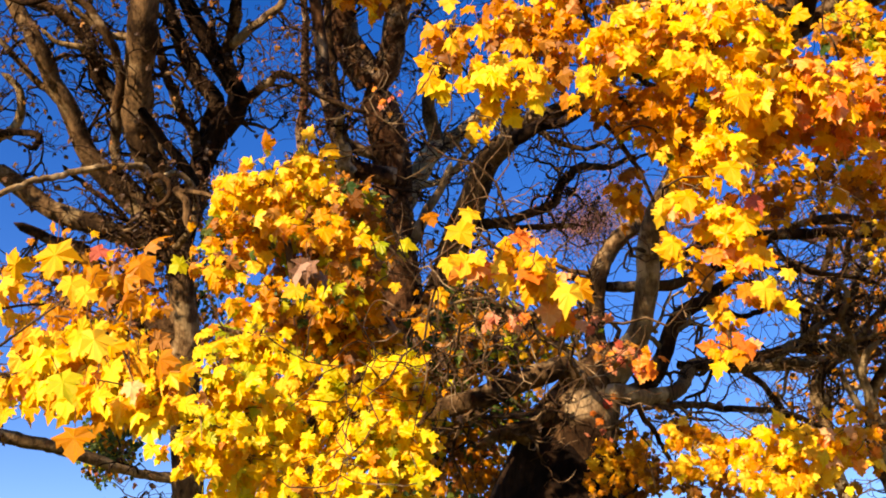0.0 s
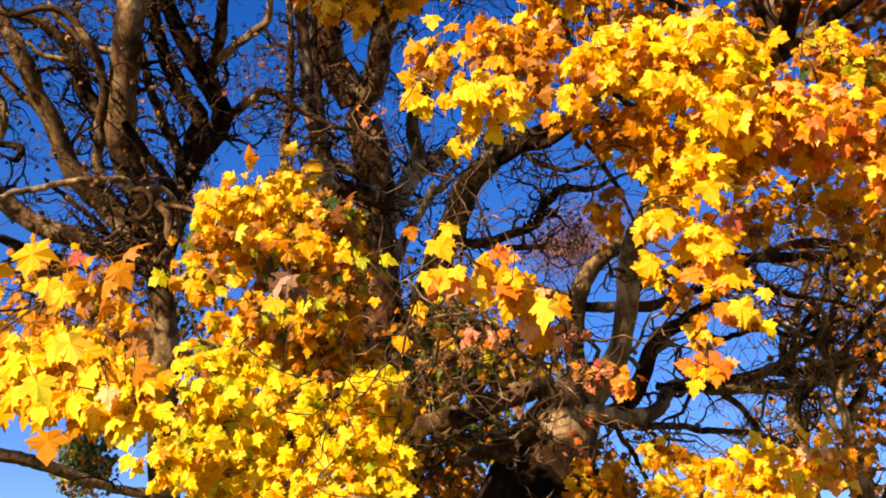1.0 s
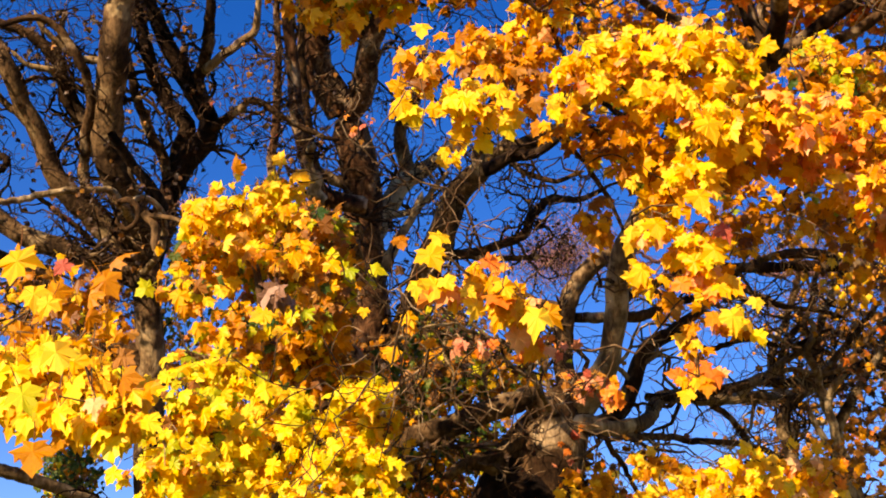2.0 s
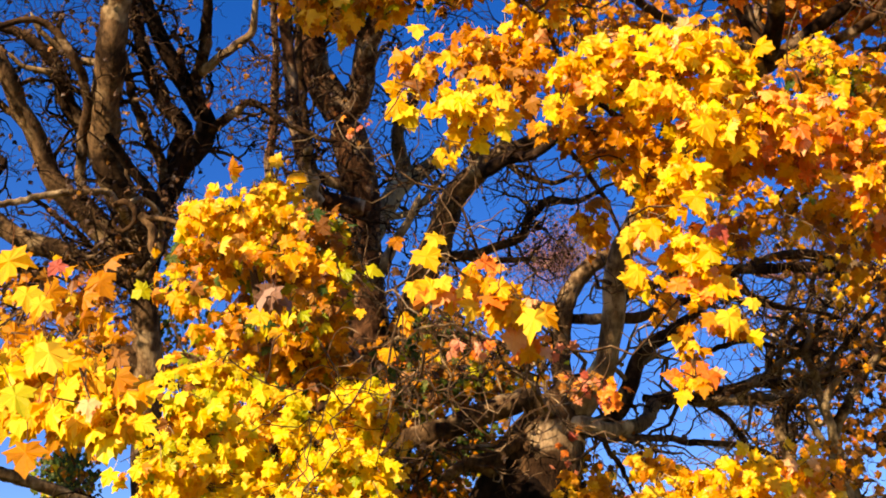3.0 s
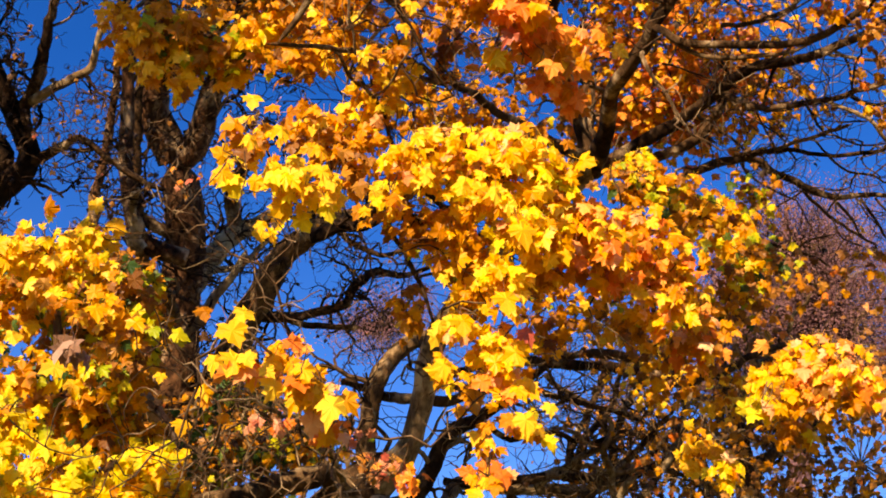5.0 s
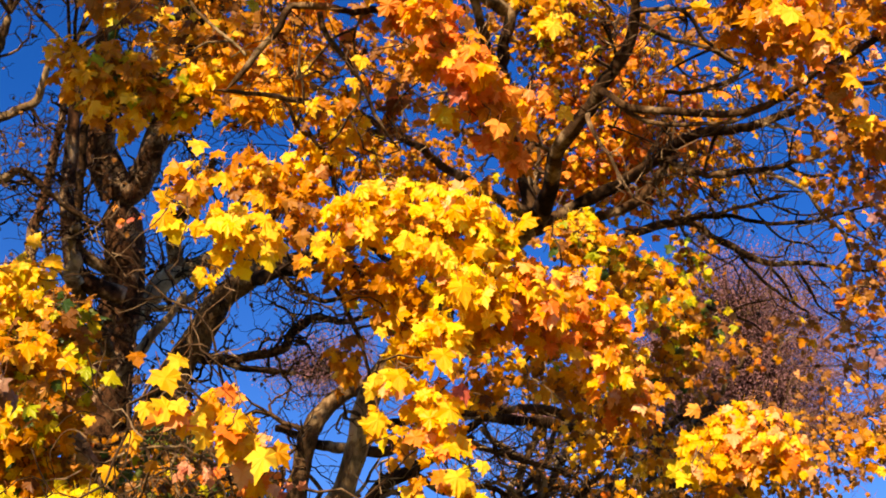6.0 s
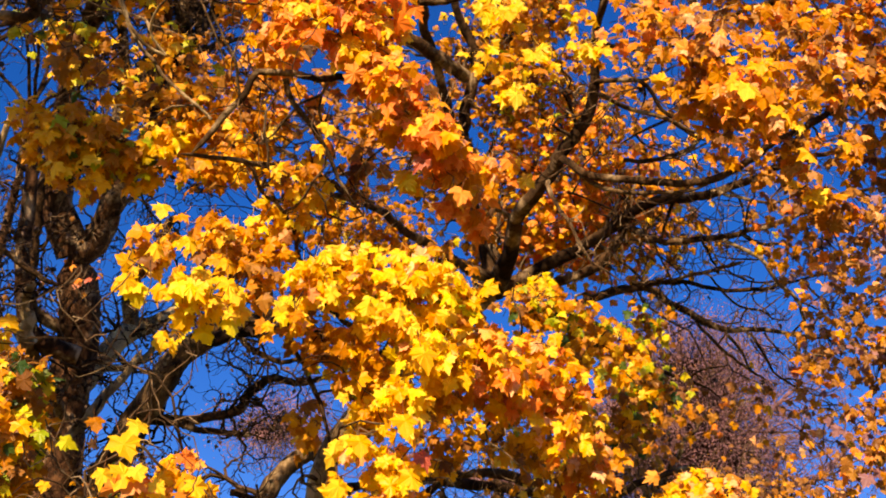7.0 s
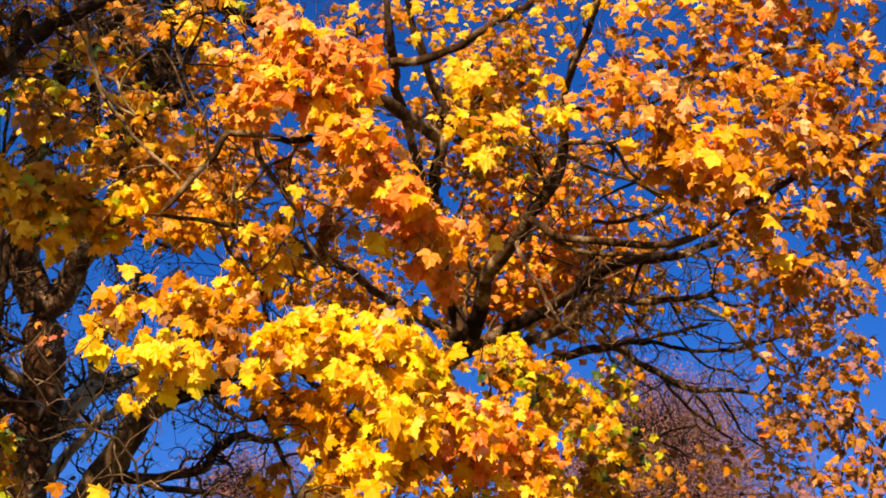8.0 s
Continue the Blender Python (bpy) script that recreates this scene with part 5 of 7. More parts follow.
spray(maple_tree, (2.01, 6.20, 3.17), (-18, 2, -5), (0.27, 0.13, 0.16), 72, 0.101, "yellow")
spray(maple_tree, (2.27, 6.12, 3.15), (-20, 2, 0), (0.21, 0.14, 0.16), 56, 0.101, "warm")
spray(maple_tree, (1.80, 6.78, 3.25), (-15, 2, 0), (0.30, 0.15, 0.16), 67, 0.097, "honey")
spray(maple_tree, (1.57, 7.00, 3.44), (-13, 2, 0), (0.17, 0.08, 0.12), 33, 0.097, "honey")
spray(maple_tree, (1.52, 6.66, 3.16), (-13, 2, 0), (0.18, 0.08, 0.12), 33, 0.097, "yellow")
spray(maple_tree, (1.94, 6.27, 2.99), (-17, 2, 0), (0.38, 0.13, 0.16), 72, 0.101, "yellow")
spray(maple_tree, (0.31, 4.73, 3.73), (-4, 4, 0), (0.09, 0.07, 0.08), 10, 0.125, "peachy", single=True)
spray(maple_tree, (0.41, 4.67, 3.61), (-5, 4, -30), (0.11, 0.09, 0.08), 18, 0.125, "peachy", single=True)
spray(maple_tree, (0.51, 4.68, 3.56), (-6, 3, 0), (0.09, 0.08, 0.08), 14, 0.125, "peachy", single=True)
spray(maple_tree, (0.17, 4.75, 3.70), (-2, 4, 0), (0.10, 0.07, 0.08), 9, 0.125, "peachy", single=True)
spray(maple_tree, (0.69, 4.92, 3.45), (-8, 3, 0), (0.08, 0.06, 0.08), 4, 0.070, "dry", single=True)
spray(maple_tree, (0.62, 5.00, 3.53), (-7, 3, 0), (0.08, 0.06, 0.08), 8, 0.125, "peachy", single=True)
spray(maple_tree, (0.33, 5.42, 3.64), (-3, 3, 0), (0.15, 0.04, 0.08), 11, 0.090, "dry")
spray(maple_tree, (1.16, 7.02, 3.97), (-9, 3, 0), (0.19, 0.10, 0.12), 36, 0.090, "dry")
spray(maple_tree, (1.31, 6.82, 3.86), (-11, 3, 0), (0.09, 0.06, 0.08), 14, 0.100, "flame")
spray(maple_tree, (-0.47, 7.79, 6.46), (3, 5, 0), (0.17, 0.11, 0.30), 9, 0.070, "dry")
spray(maple_tree, (-1.26, 8.93, 5.44), (8, 3, 30), (0.25, 0.18, 0.30), 11, 0.130, "dry")
# This mix puts the shade beside the trunk into leaf colour.
spray(maple_tree, (0.22, 7.25, 4.12), (-1, 3, 0), (0.26, 0.13, 0.30), 64, 0.090, "under_shade")
spray(maple_tree, (0.30, 8.05, 4.45), (-2, 3, 0), (0.30, 0.14, 0.36), 60, 0.090, "under_shade")
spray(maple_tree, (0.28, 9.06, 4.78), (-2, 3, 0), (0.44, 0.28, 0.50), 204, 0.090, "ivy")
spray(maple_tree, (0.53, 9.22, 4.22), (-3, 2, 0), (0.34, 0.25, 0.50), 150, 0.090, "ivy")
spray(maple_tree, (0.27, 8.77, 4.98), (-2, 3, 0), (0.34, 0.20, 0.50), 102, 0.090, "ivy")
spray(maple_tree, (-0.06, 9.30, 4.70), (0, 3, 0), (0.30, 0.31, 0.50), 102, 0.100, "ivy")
spray(maple_tree, (0.94, 8.82, 4.70), (-6, 3, 0), (0.34, 0.20, 0.50), 68, 0.090, "olive")
spray(maple_tree, (0.59, 4.18, 6.28), (-7, 7, 0), (0.23, 0.17, 0.16), 62, 0.135, "flame")
spray(maple_tree, (0.89, 4.12, 6.43), (-11, 7, 0), (0.20, 0.18, 0.16), 53, 0.135, "flame")
spray(maple_tree, (0.46, 4.50, 6.27), (-5, 7, 0), (0.12, 0.20, 0.12), 29, 0.135, "flame")
spray(maple_tree, (0.86, 4.18, 6.11), (-11, 7, -20), (0.19, 0.15, 0.12), 44, 0.135, "warm")
spray(maple_tree, (1.05, 4.20, 6.33), (-13, 7, 0), (0.13, 0.16, 0.12), 26, 0.135, "warm")
spray(maple_tree, (1.01, 4.33, 6.06), (-12, 7, 0), (0.15, 0.15, 0.12), 35, 0.135, "flame")
spray(maple_tree, (1.27, 4.39, 5.79), (-15, 6, -30), (0.17, 0.15, 0.12), 44, 0.135, "flame")
spray(maple_tree, (1.20, 4.43, 6.06), (-14, 6, 0), (0.16, 0.14, 0.12), 29, 0.135, "warm")
spray(maple_tree, (1.46, 4.44, 5.68), (-17, 6, -20), (0.14, 0.13, 0.12), 32, 0.135, "flame")
spray(maple_tree, (1.62, 4.59, 5.59), (-18, 6, 0), (0.13, 0.15, 0.12), 32, 0.135, "flame")
spray(maple_tree, (1.85, 4.75, 5.95), (-20, 6, 0), (0.17, 0.14, 0.12), 29, 0.135, "warm")
spray(maple_tree, (1.71, 4.66, 5.47), (-19, 5, 0), (0.08, 0.09, 0.08), 11, 0.135, "flame")
spray(maple_tree, (1.29, 4.64, 5.64), (-14, 6, 0), (0.08, 0.07, 0.08), 8, 0.135, "yellow")
spray(maple_tree, (0.79, 4.85, 5.84), (-8, 6, 0), (0.06, 0.08, 0.04), 7, 0.135, "yellow")
spray(maple_tree, (0.87, 4.97, 5.66), (-9, 6, 0), (0.11, 0.09, 0.08), 14, 0.135, "yellow")
spray(maple_tree, (1.11, 5.01, 5.89), (-11, 6, 0), (0.12, 0.16, 0.08), 21, 0.135, "rust")
spray(maple_tree, (0.80, 4.77, 6.23), (-9, 6, 0), (0.09, 0.10, 0.08), 11, 0.135, "rust")
spray(maple_tree, (1.23, 5.42, 6.63), (-12, 6, 0), (0.19, 0.22, 0.16), 29, 0.099, "rust")
spray(maple_tree, (-0.45, 5.22, 5.89), (5, 6, 0), (0.35, 0.22, 0.16), 112, 0.113, "umber_shaded")
spray(maple_tree, (-0.75, 5.26, 5.95), (9, 6, 0), (0.18, 0.16, 0.12), 39, 0.113, "honey")
spray(maple_tree, (-0.19, 5.30, 5.81), (3, 6, 0), (0.21, 0.16, 0.12), 56, 0.113, "umber_shaded")
spray(maple_tree, (-0.49, 5.27, 5.65), (6, 5, 0), (0.17, 0.13, 0.12), 29, 0.113, "honey")
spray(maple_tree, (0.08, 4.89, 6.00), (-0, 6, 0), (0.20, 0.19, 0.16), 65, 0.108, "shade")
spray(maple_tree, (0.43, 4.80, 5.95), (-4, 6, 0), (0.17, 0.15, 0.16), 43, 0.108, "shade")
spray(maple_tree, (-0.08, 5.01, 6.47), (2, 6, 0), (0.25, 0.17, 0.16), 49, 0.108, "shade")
spray(maple_tree, (-0.81, 5.11, 6.58), (9, 6, 0), (0.22, 0.17, 0.16), 43, 0.108, "umber_shaded")
spray(maple_tree, (-0.51, 5.09, 6.93), (6, 7, 0), (0.34, 0.13, 0.16), 49, 0.108, "umber_shaded")
spray(maple_tree, (0.44, 4.84, 5.73), (-4, 6, 0), (0.16, 0.19, 0.16), 49, 0.108, "honey")
spray(maple_tree, (0.65, 4.56, 5.41), (-7, 6, 0), (0.15, 0.12, 0.12), 29, 0.108, "honey")
spray(maple_tree, (0.22, 4.95, 5.62), (-2, 6, 0), (0.20, 0.15, 0.12), 36, 0.108, "shade")
spray(maple_tree, (0.29, 5.00, 7.05), (-2, 7, 0), (0.23, 0.18, 0.16), 36, 0.108, "shade")
spray(maple_tree, (1.66, 4.08, 6.54), (-21, 7, 0), (0.12, 0.11, 0.12), 21, 0.108, "yellow")
spray(maple_tree, (1.60, 4.21, 6.31), (-20, 7, 0), (0.07, 0.08, 0.08), 8, 0.108, "yellow")
spray(maple_tree, (1.80, 4.27, 6.17), (-22, 7, 0), (0.11, 0.14, 0.08), 21, 0.108, "yellow")
spray(maple_tree, (1.93, 4.19, 6.35), (-23, 7, 0), (0.12, 0.14, 0.08), 21, 0.108, "yellow")
spray(maple_tree, (2.27, 4.15, 6.52), (-27, 7, 0), (0.14, 0.08, 0.08), 16, 0.108, "yellow")
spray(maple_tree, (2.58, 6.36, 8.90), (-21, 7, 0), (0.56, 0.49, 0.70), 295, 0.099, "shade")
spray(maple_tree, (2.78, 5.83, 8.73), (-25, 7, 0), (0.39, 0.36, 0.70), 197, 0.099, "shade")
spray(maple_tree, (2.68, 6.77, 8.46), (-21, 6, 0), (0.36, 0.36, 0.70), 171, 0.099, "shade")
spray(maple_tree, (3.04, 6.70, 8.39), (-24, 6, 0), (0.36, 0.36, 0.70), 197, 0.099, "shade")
spray(maple_tree, (3.06, 7.02, 8.04), (-23, 6, 0), (0.36, 0.35, 0.70), 197, 0.099, "flame")
spray(maple_tree, (3.53, 7.12, 7.67), (-26, 5, 0), (0.41, 0.29, 0.70), 197, 0.099, "flame")
spray(maple_tree, (3.43, 7.54, 7.54), (-24, 5, 0), (0.47, 0.29, 0.70), 197, 0.099, "flame")
spray(maple_tree, (4.05, 7.51, 7.55), (-28, 5, 0), (0.43, 0.23, 0.70), 146, 0.099, "flame")
spray(maple_tree, (4.02, 6.86, 7.68), (-30, 6, 0), (0.26, 0.23, 0.50), 98, 0.099, "rust")
spray(maple_tree, (3.44, 6.42, 7.88), (-27, 6, 0), (0.25, 0.28, 0.50), 98, 0.099, "shade")
spray(maple_tree, (2.44, 3.64, 6.31), (-32, 7, 0), (0.26, 0.18, 0.20), 58, 0.108, "russet")
spray(maple_tree, (2.72, 4.19, 7.11), (-32, 7, 0), (0.23, 0.18, 0.20), 43, 0.108, "russet")
spray(maple_tree, (2.54, 3.40, 5.89), (-35, 7, 0), (0.25, 0.18, 0.20), 64, 0.108, "russet")
spray(maple_tree, (2.58, 3.60, 5.84), (-34, 6, 0), (0.19, 0.13, 0.16), 50, 0.108, "russet")
spray(maple_tree, (2.70, 3.28, 5.60), (-38, 6, -20), (0.18, 0.17, 0.16), 84, 0.108, "copper")
spray(maple_tree, (2.80, 3.31, 5.50), (-39, 6, -15), (0.18, 0.14, 0.16), 65, 0.108, "copper")
spray(maple_tree, (2.78, 3.67, 5.80), (-36, 6, 0), (0.16, 0.15, 0.16), 39, 0.108, "shade")
spray(maple_tree, (3.06, 4.00, 5.91), (-36, 6, 0), (0.17, 0.14, 0.16), 32, 0.099, "russet")
spray(maple_tree, (3.02, 3.44, 5.37), (-40, 6, 0), (0.10, 0.12, 0.12), 26, 0.108, "rust")
spray(maple_tree, (3.25, 3.36, 5.42), (-42, 6, 0), (0.07, 0.08, 0.08), 11, 0.108, "rust")
spray(maple_tree, (3.14, 3.60, 5.27), (-40, 5, 0), (0.07, 0.06, 0.08), 7, 0.108, "yellow")
spray(maple_tree, (3.24, 3.49, 6.23), (-41, 6, 0), (0.27, 0.20, 0.20), 60, 0.104, "russet")
spray(maple_tree, (3.34, 3.52, 6.71), (-42, 7, 0), (0.32, 0.17, 0.20), 64, 0.104, "russet")
spray(maple_tree, (3.65, 3.44, 6.56), (-45, 7, 0), (0.25, 0.25, 0.20), 69, 0.104, "russet")
spray(maple_tree, (3.44, 3.50, 6.08), (-43, 6, 0), (0.20, 0.16, 0.16), 51, 0.104, "russet")
spray(maple_tree, (3.78, 3.56, 6.21), (-45, 6, 0), (0.18, 0.24, 0.16), 55, 0.104, "russet")
spray(maple_tree, (3.09, 3.82, 6.92), (-38, 7, 0), (0.22, 0.18, 0.20), 43, 0.104, "russet")
spray(maple_tree, (3.46, 4.25, 6.00), (-38, 6, 0), (0.18, 0.14, 0.16), 29, 0.104, "rust")
spray(maple_tree, (3.44, 3.84, 5.44), (-40, 5, 0), (0.20, 0.15, 0.20), 53, 0.104, "rust")
spray(maple_tree, (4.09, 4.16, 6.21), (-43, 6, 0), (0.23, 0.26, 0.20), 75, 0.104, "rust")
spray(maple_tree, (3.70, 3.74, 5.30), (-43, 5, 0), (0.20, 0.22, 0.20), 83, 0.070, "ember")
spray(maple_tree, (3.60, 3.94, 5.17), (-41, 5, 0), (0.20, 0.18, 0.20), 45, 0.081, "ember")
spray(maple_tree, (4.40, 5.55, 6.50), (-37, 5, 0), (0.26, 0.12, 0.16), 16, 0.099, "shade")
spray(maple_tree, (3.72, 4.05, 4.90), (-41, 4, 0), (0.20, 0.21, 0.20), 72, 0.070, "ember")
spray(maple_tree, (3.62, 4.27, 4.72), (-39, 4, 0), (0.16, 0.17, 0.20), 37, 0.070, "ember")
spray(maple_tree, (3.86, 4.11, 4.65), (-42, 4, 0), (0.16, 0.21, 0.20), 54, 0.070, "ember")
spray(maple_tree, (4.55, 6.31, 5.70), (-35, 4, 0), (0.27, 0.14, 0.16), 14, 0.099, "shade")
spray(maple_tree, (3.84, 3.88, 4.98), (-43, 5, 0), (0.13, 0.21, 0.20), 49, 0.070, "ember")
spray(maple_tree, (3.85, 4.28, 4.39), (-41, 4, 0), (0.20, 0.14, 0.20), 52, 0.070, "ember")
spray(maple_tree, (3.88, 4.37, 4.21), (-40, 3, 0), (0.20, 0.12, 0.16), 37, 0.089, "ember")
spray(maple_tree, (4.33, 3.93, 6.20), (-46, 6, 0), (0.23, 0.85, 0.24), 144, 0.104, "rust")
spray(maple_tree, (4.01, 4.09, 4.47), (-43, 4, 0), (0.16, 0.41, 0.24), 105, 0.070, "ember")
spray(maple_tree, (3.00, 6.59, 6.22), (-24, 5, -15), (0.44, 0.21, 0.20), 120, 0.104, "olive")
spray(maple_tree, (3.41, 6.38, 5.85), (-27, 4, -20), (0.34, 0.25, 0.20), 102, 0.104, "olive")
spray(maple_tree, (3.59, 6.24, 5.49), (-29, 4, 0), (0.25, 0.22, 0.20), 75, 0.104, "olive_shaded")
spray(maple_tree, (3.90, 6.61, 6.29), (-30, 5, 0), (0.23, 0.20, 0.50), 61, 0.099, "olive_shaded")
spray(maple_tree, (3.53, 6.42, 5.25), (-28, 4, 0), (0.29, 0.22, 0.20), 75, 0.104, "olive_shaded")
spray(maple_tree, (2.94, 6.66, 6.52), (-23, 5, 0), (0.18, 0.08, 0.08), 23, 0.099, "lemon")
spray(maple_tree, (2.28, 4.29, 8.00), (-27, 8, 0), (1.64, 0.47, 0.32), 260, 0.108, "honey")
spray(maple_tree, (-0.28, 4.53, 7.20), (4, 7, 0), (1.11, 0.41, 0.32), 110, 0.108, "shade")
spray(maple_tree, (3.40, 3.18, 7.17), (-45, 7, 0), (0.74, 0.41, 0.32), 240, 0.108, "russet")
spray(maple_tree, (3.75, 7.09, 4.81), (-27, 3, 0), (0.31, 0.23, 0.20), 42, 0.101, "honey")
spray(maple_tree, (3.18, 6.46, 4.15), (-26, 3, 0), (0.19, 0.14, 0.16), 43, 0.101, "honey")
spray(maple_tree, (3.11, 5.91, 3.81), (-27, 3, 0), (0.11, 0.09, 0.12), 19, 0.106, "yellow")
spray(maple_tree, (3.09, 6.80, 5.08), (-24, 4, 0), (0.34, 0.18, 0.20), 42, 0.101, "honey")
spray(maple_tree, (3.49, 7.37, 5.00), (-25, 3, 0), (0.27, 0.14, 0.20), 29, 0.101, "shade")
spray(maple_tree, (3.13, 5.27, 4.17), (-30, 3, 0), (0.20, 0.08, 0.12), 43, 0.106, "yellow")
spray(maple_tree, (3.24, 5.13, 4.05), (-32, 3, 0), (0.17, 0.14, 0.12), 56, 0.106, "copper")
spray(maple_tree, (2.99, 5.18, 3.98), (-29, 3, 0), (0.08, 0.06, 0.08), 9, 0.110, "yellow", single=True)
spray(maple_tree, (3.32, 5.09, 4.24), (-32, 3, -15), (0.27, 0.13, 0.16), 84, 0.106, "peachy")
spray(maple_tree, (3.50, 5.07, 4.06), (-34, 3, -30), (0.17, 0.14, 0.16), 56, 0.106, "warm")
spray(maple_tree, (3.31, 5.03, 4.12), (-32, 3, 0), (0.20, 0.10, 0.12), 43, 0.106, "peachy")
spray(maple_tree, (2.93, 5.10, 3.92), (-29, 3, 0), (0.06, 0.05, 0.08), 6, 0.110, "yellow", single=True)
spray(maple_tree, (3.37, 5.55, 4.00), (-30, 3, 0), (0.21, 0.11, 0.16), 29, 0.106, "shade")
spray(maple_tree, (3.88, 4.77, 4.10), (-38, 3, 0), (0.17, 0.14, 0.16), 50, 0.087, "russet")
spray(maple_tree, (3.07, 6.08, 4.79), (-26, 4, 0), (0.27, 0.14, 0.16), 29, 0.106, "shade")
spray(maple_tree, (2.65, 6.24, 4.84), (-22, 4, 0), (0.23, 0.10, 0.16), 18, 0.106, "shade")
spray(maple_tree, (0.49, 10.35, 5.30), (-3, 3, 0), (0.62, 0.35, 0.80), 272, 0.100, "rust")
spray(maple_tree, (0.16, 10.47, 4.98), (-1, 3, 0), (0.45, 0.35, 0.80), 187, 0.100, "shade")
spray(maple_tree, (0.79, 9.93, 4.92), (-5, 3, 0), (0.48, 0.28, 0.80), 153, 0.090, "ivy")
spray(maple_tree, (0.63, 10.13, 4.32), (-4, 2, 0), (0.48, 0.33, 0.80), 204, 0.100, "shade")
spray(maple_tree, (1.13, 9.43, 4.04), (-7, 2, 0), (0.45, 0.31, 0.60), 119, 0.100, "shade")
spray(maple_tree, (1.39, 8.66, 3.66), (-9, 2, 0), (0.28, 0.19, 0.50), 85, 0.110, "honey")
spray(maple_tree, (2.87, 7.53, 7.51), (-20, 5, 0), (0.31, 0.34, 0.60), 146, 0.099, "rust")
spray(maple_tree, (2.29, 7.30, 8.03), (-17, 6, 0), (0.46, 0.52, 0.60), 219, 0.099, "rust")
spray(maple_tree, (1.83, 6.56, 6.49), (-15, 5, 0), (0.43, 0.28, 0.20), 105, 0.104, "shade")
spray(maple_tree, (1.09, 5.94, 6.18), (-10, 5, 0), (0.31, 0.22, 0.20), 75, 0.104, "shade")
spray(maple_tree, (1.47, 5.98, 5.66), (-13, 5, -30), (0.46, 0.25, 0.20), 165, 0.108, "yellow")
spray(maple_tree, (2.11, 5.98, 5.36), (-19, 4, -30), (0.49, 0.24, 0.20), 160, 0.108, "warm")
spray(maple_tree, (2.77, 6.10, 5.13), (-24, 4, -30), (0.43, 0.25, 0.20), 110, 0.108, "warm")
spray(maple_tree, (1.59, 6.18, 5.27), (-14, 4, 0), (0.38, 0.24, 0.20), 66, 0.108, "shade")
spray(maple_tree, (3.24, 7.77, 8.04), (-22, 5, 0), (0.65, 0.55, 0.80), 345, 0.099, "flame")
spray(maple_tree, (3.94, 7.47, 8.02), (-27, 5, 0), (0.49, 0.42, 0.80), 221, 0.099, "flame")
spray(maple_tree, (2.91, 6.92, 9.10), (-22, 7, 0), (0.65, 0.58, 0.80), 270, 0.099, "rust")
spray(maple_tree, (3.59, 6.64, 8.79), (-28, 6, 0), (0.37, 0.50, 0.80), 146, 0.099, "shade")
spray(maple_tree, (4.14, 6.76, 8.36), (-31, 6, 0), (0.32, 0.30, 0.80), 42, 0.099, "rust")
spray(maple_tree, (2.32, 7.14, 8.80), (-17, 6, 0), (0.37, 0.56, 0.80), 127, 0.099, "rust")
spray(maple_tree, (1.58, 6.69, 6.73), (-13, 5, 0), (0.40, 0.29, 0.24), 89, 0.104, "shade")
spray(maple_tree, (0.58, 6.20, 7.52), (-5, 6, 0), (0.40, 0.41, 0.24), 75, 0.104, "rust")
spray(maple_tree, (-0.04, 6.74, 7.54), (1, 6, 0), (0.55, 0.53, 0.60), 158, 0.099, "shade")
spray(maple_tree, (0.16, 11.30, 5.63), (-1, 3, 0), (0.68, 0.51, 0.80), 340, 0.100, "rust")
spray(maple_tree, (-0.17, 10.57, 4.66), (1, 2, 0), (0.56, 0.46, 0.60), 238, 0.100, "ivy")
# Unseen overhead sprays added to shade the maple's left-hand leaves.
spray(maple_tree, (-1.55, 3.81, 6.49), (22, 7, 0), (0.52, 0.44, 0.40), 156, 0.117, "honey")
spray(maple_tree, (-1.82, 3.36, 6.22), (28, 7, 0), (0.49, 0.53, 0.40), 225, 0.117, "honey")
spray(maple_tree, (0.36, 4.16, 6.20), (-4, 7, 0), (0.16, 0.23, 0.12), 39, 0.119, "warm")
spray(maple_tree, (0.44, 4.30, 6.06), (-5, 7, 0), (0.11, 0.13, 0.12), 18, 0.119, "flame")
spray(maple_tree, (0.61, 4.00, 6.46), (-8, 7, 0), (0.23, 0.20, 0.12), 47, 0.123, "warm")
spray(maple_tree, (0.74, 4.06, 6.25), (-9, 7, 0), (0.19, 0.15, 0.12), 30, 0.123, "flame")
spray(maple_tree, (0.11, 4.33, 6.61), (-1, 7, 0), (0.20, 0.16, 0.12), 28, 0.111, "honey")
spray(maple_tree, (-0.24, 4.50, 6.70), (4, 7, 0), (0.21, 0.13, 0.12), 21, 0.106, "shade")
spray(maple_tree, (1.40, 6.03, 8.98), (-12, 7, 0), (0.39, 0.30, 0.60), 86, 0.093, "rust")
spray(maple_tree, (1.47, 6.55, 8.76), (-12, 7, 0), (0.30, 0.30, 0.60), 57, 0.093, "honey")
spray(maple_tree, (2.02, 6.06, 9.34), (-18, 7, 0), (0.36, 0.32, 0.60), 66, 0.093, "honey")
spray(maple_tree, (2.53, 6.00, 8.97), (-22, 7, 0), (0.35, 0.36, 0.60), 71, 0.093, "honey")
spray(maple_tree, (2.71, 5.55, 9.00), (-25, 7, 0), (0.30, 0.30, 0.60), 51, 0.093, "shade")
spray(maple_tree, (1.73, 4.31, 6.88), (-21, 7, 0), (0.09, 0.07, 0.08), 8, 0.102, "yellow")
spray(maple_tree, (2.14, 4.20, 6.83), (-26, 7, 0), (0.09, 0.09, 0.08), 8, 0.102, "yellow")
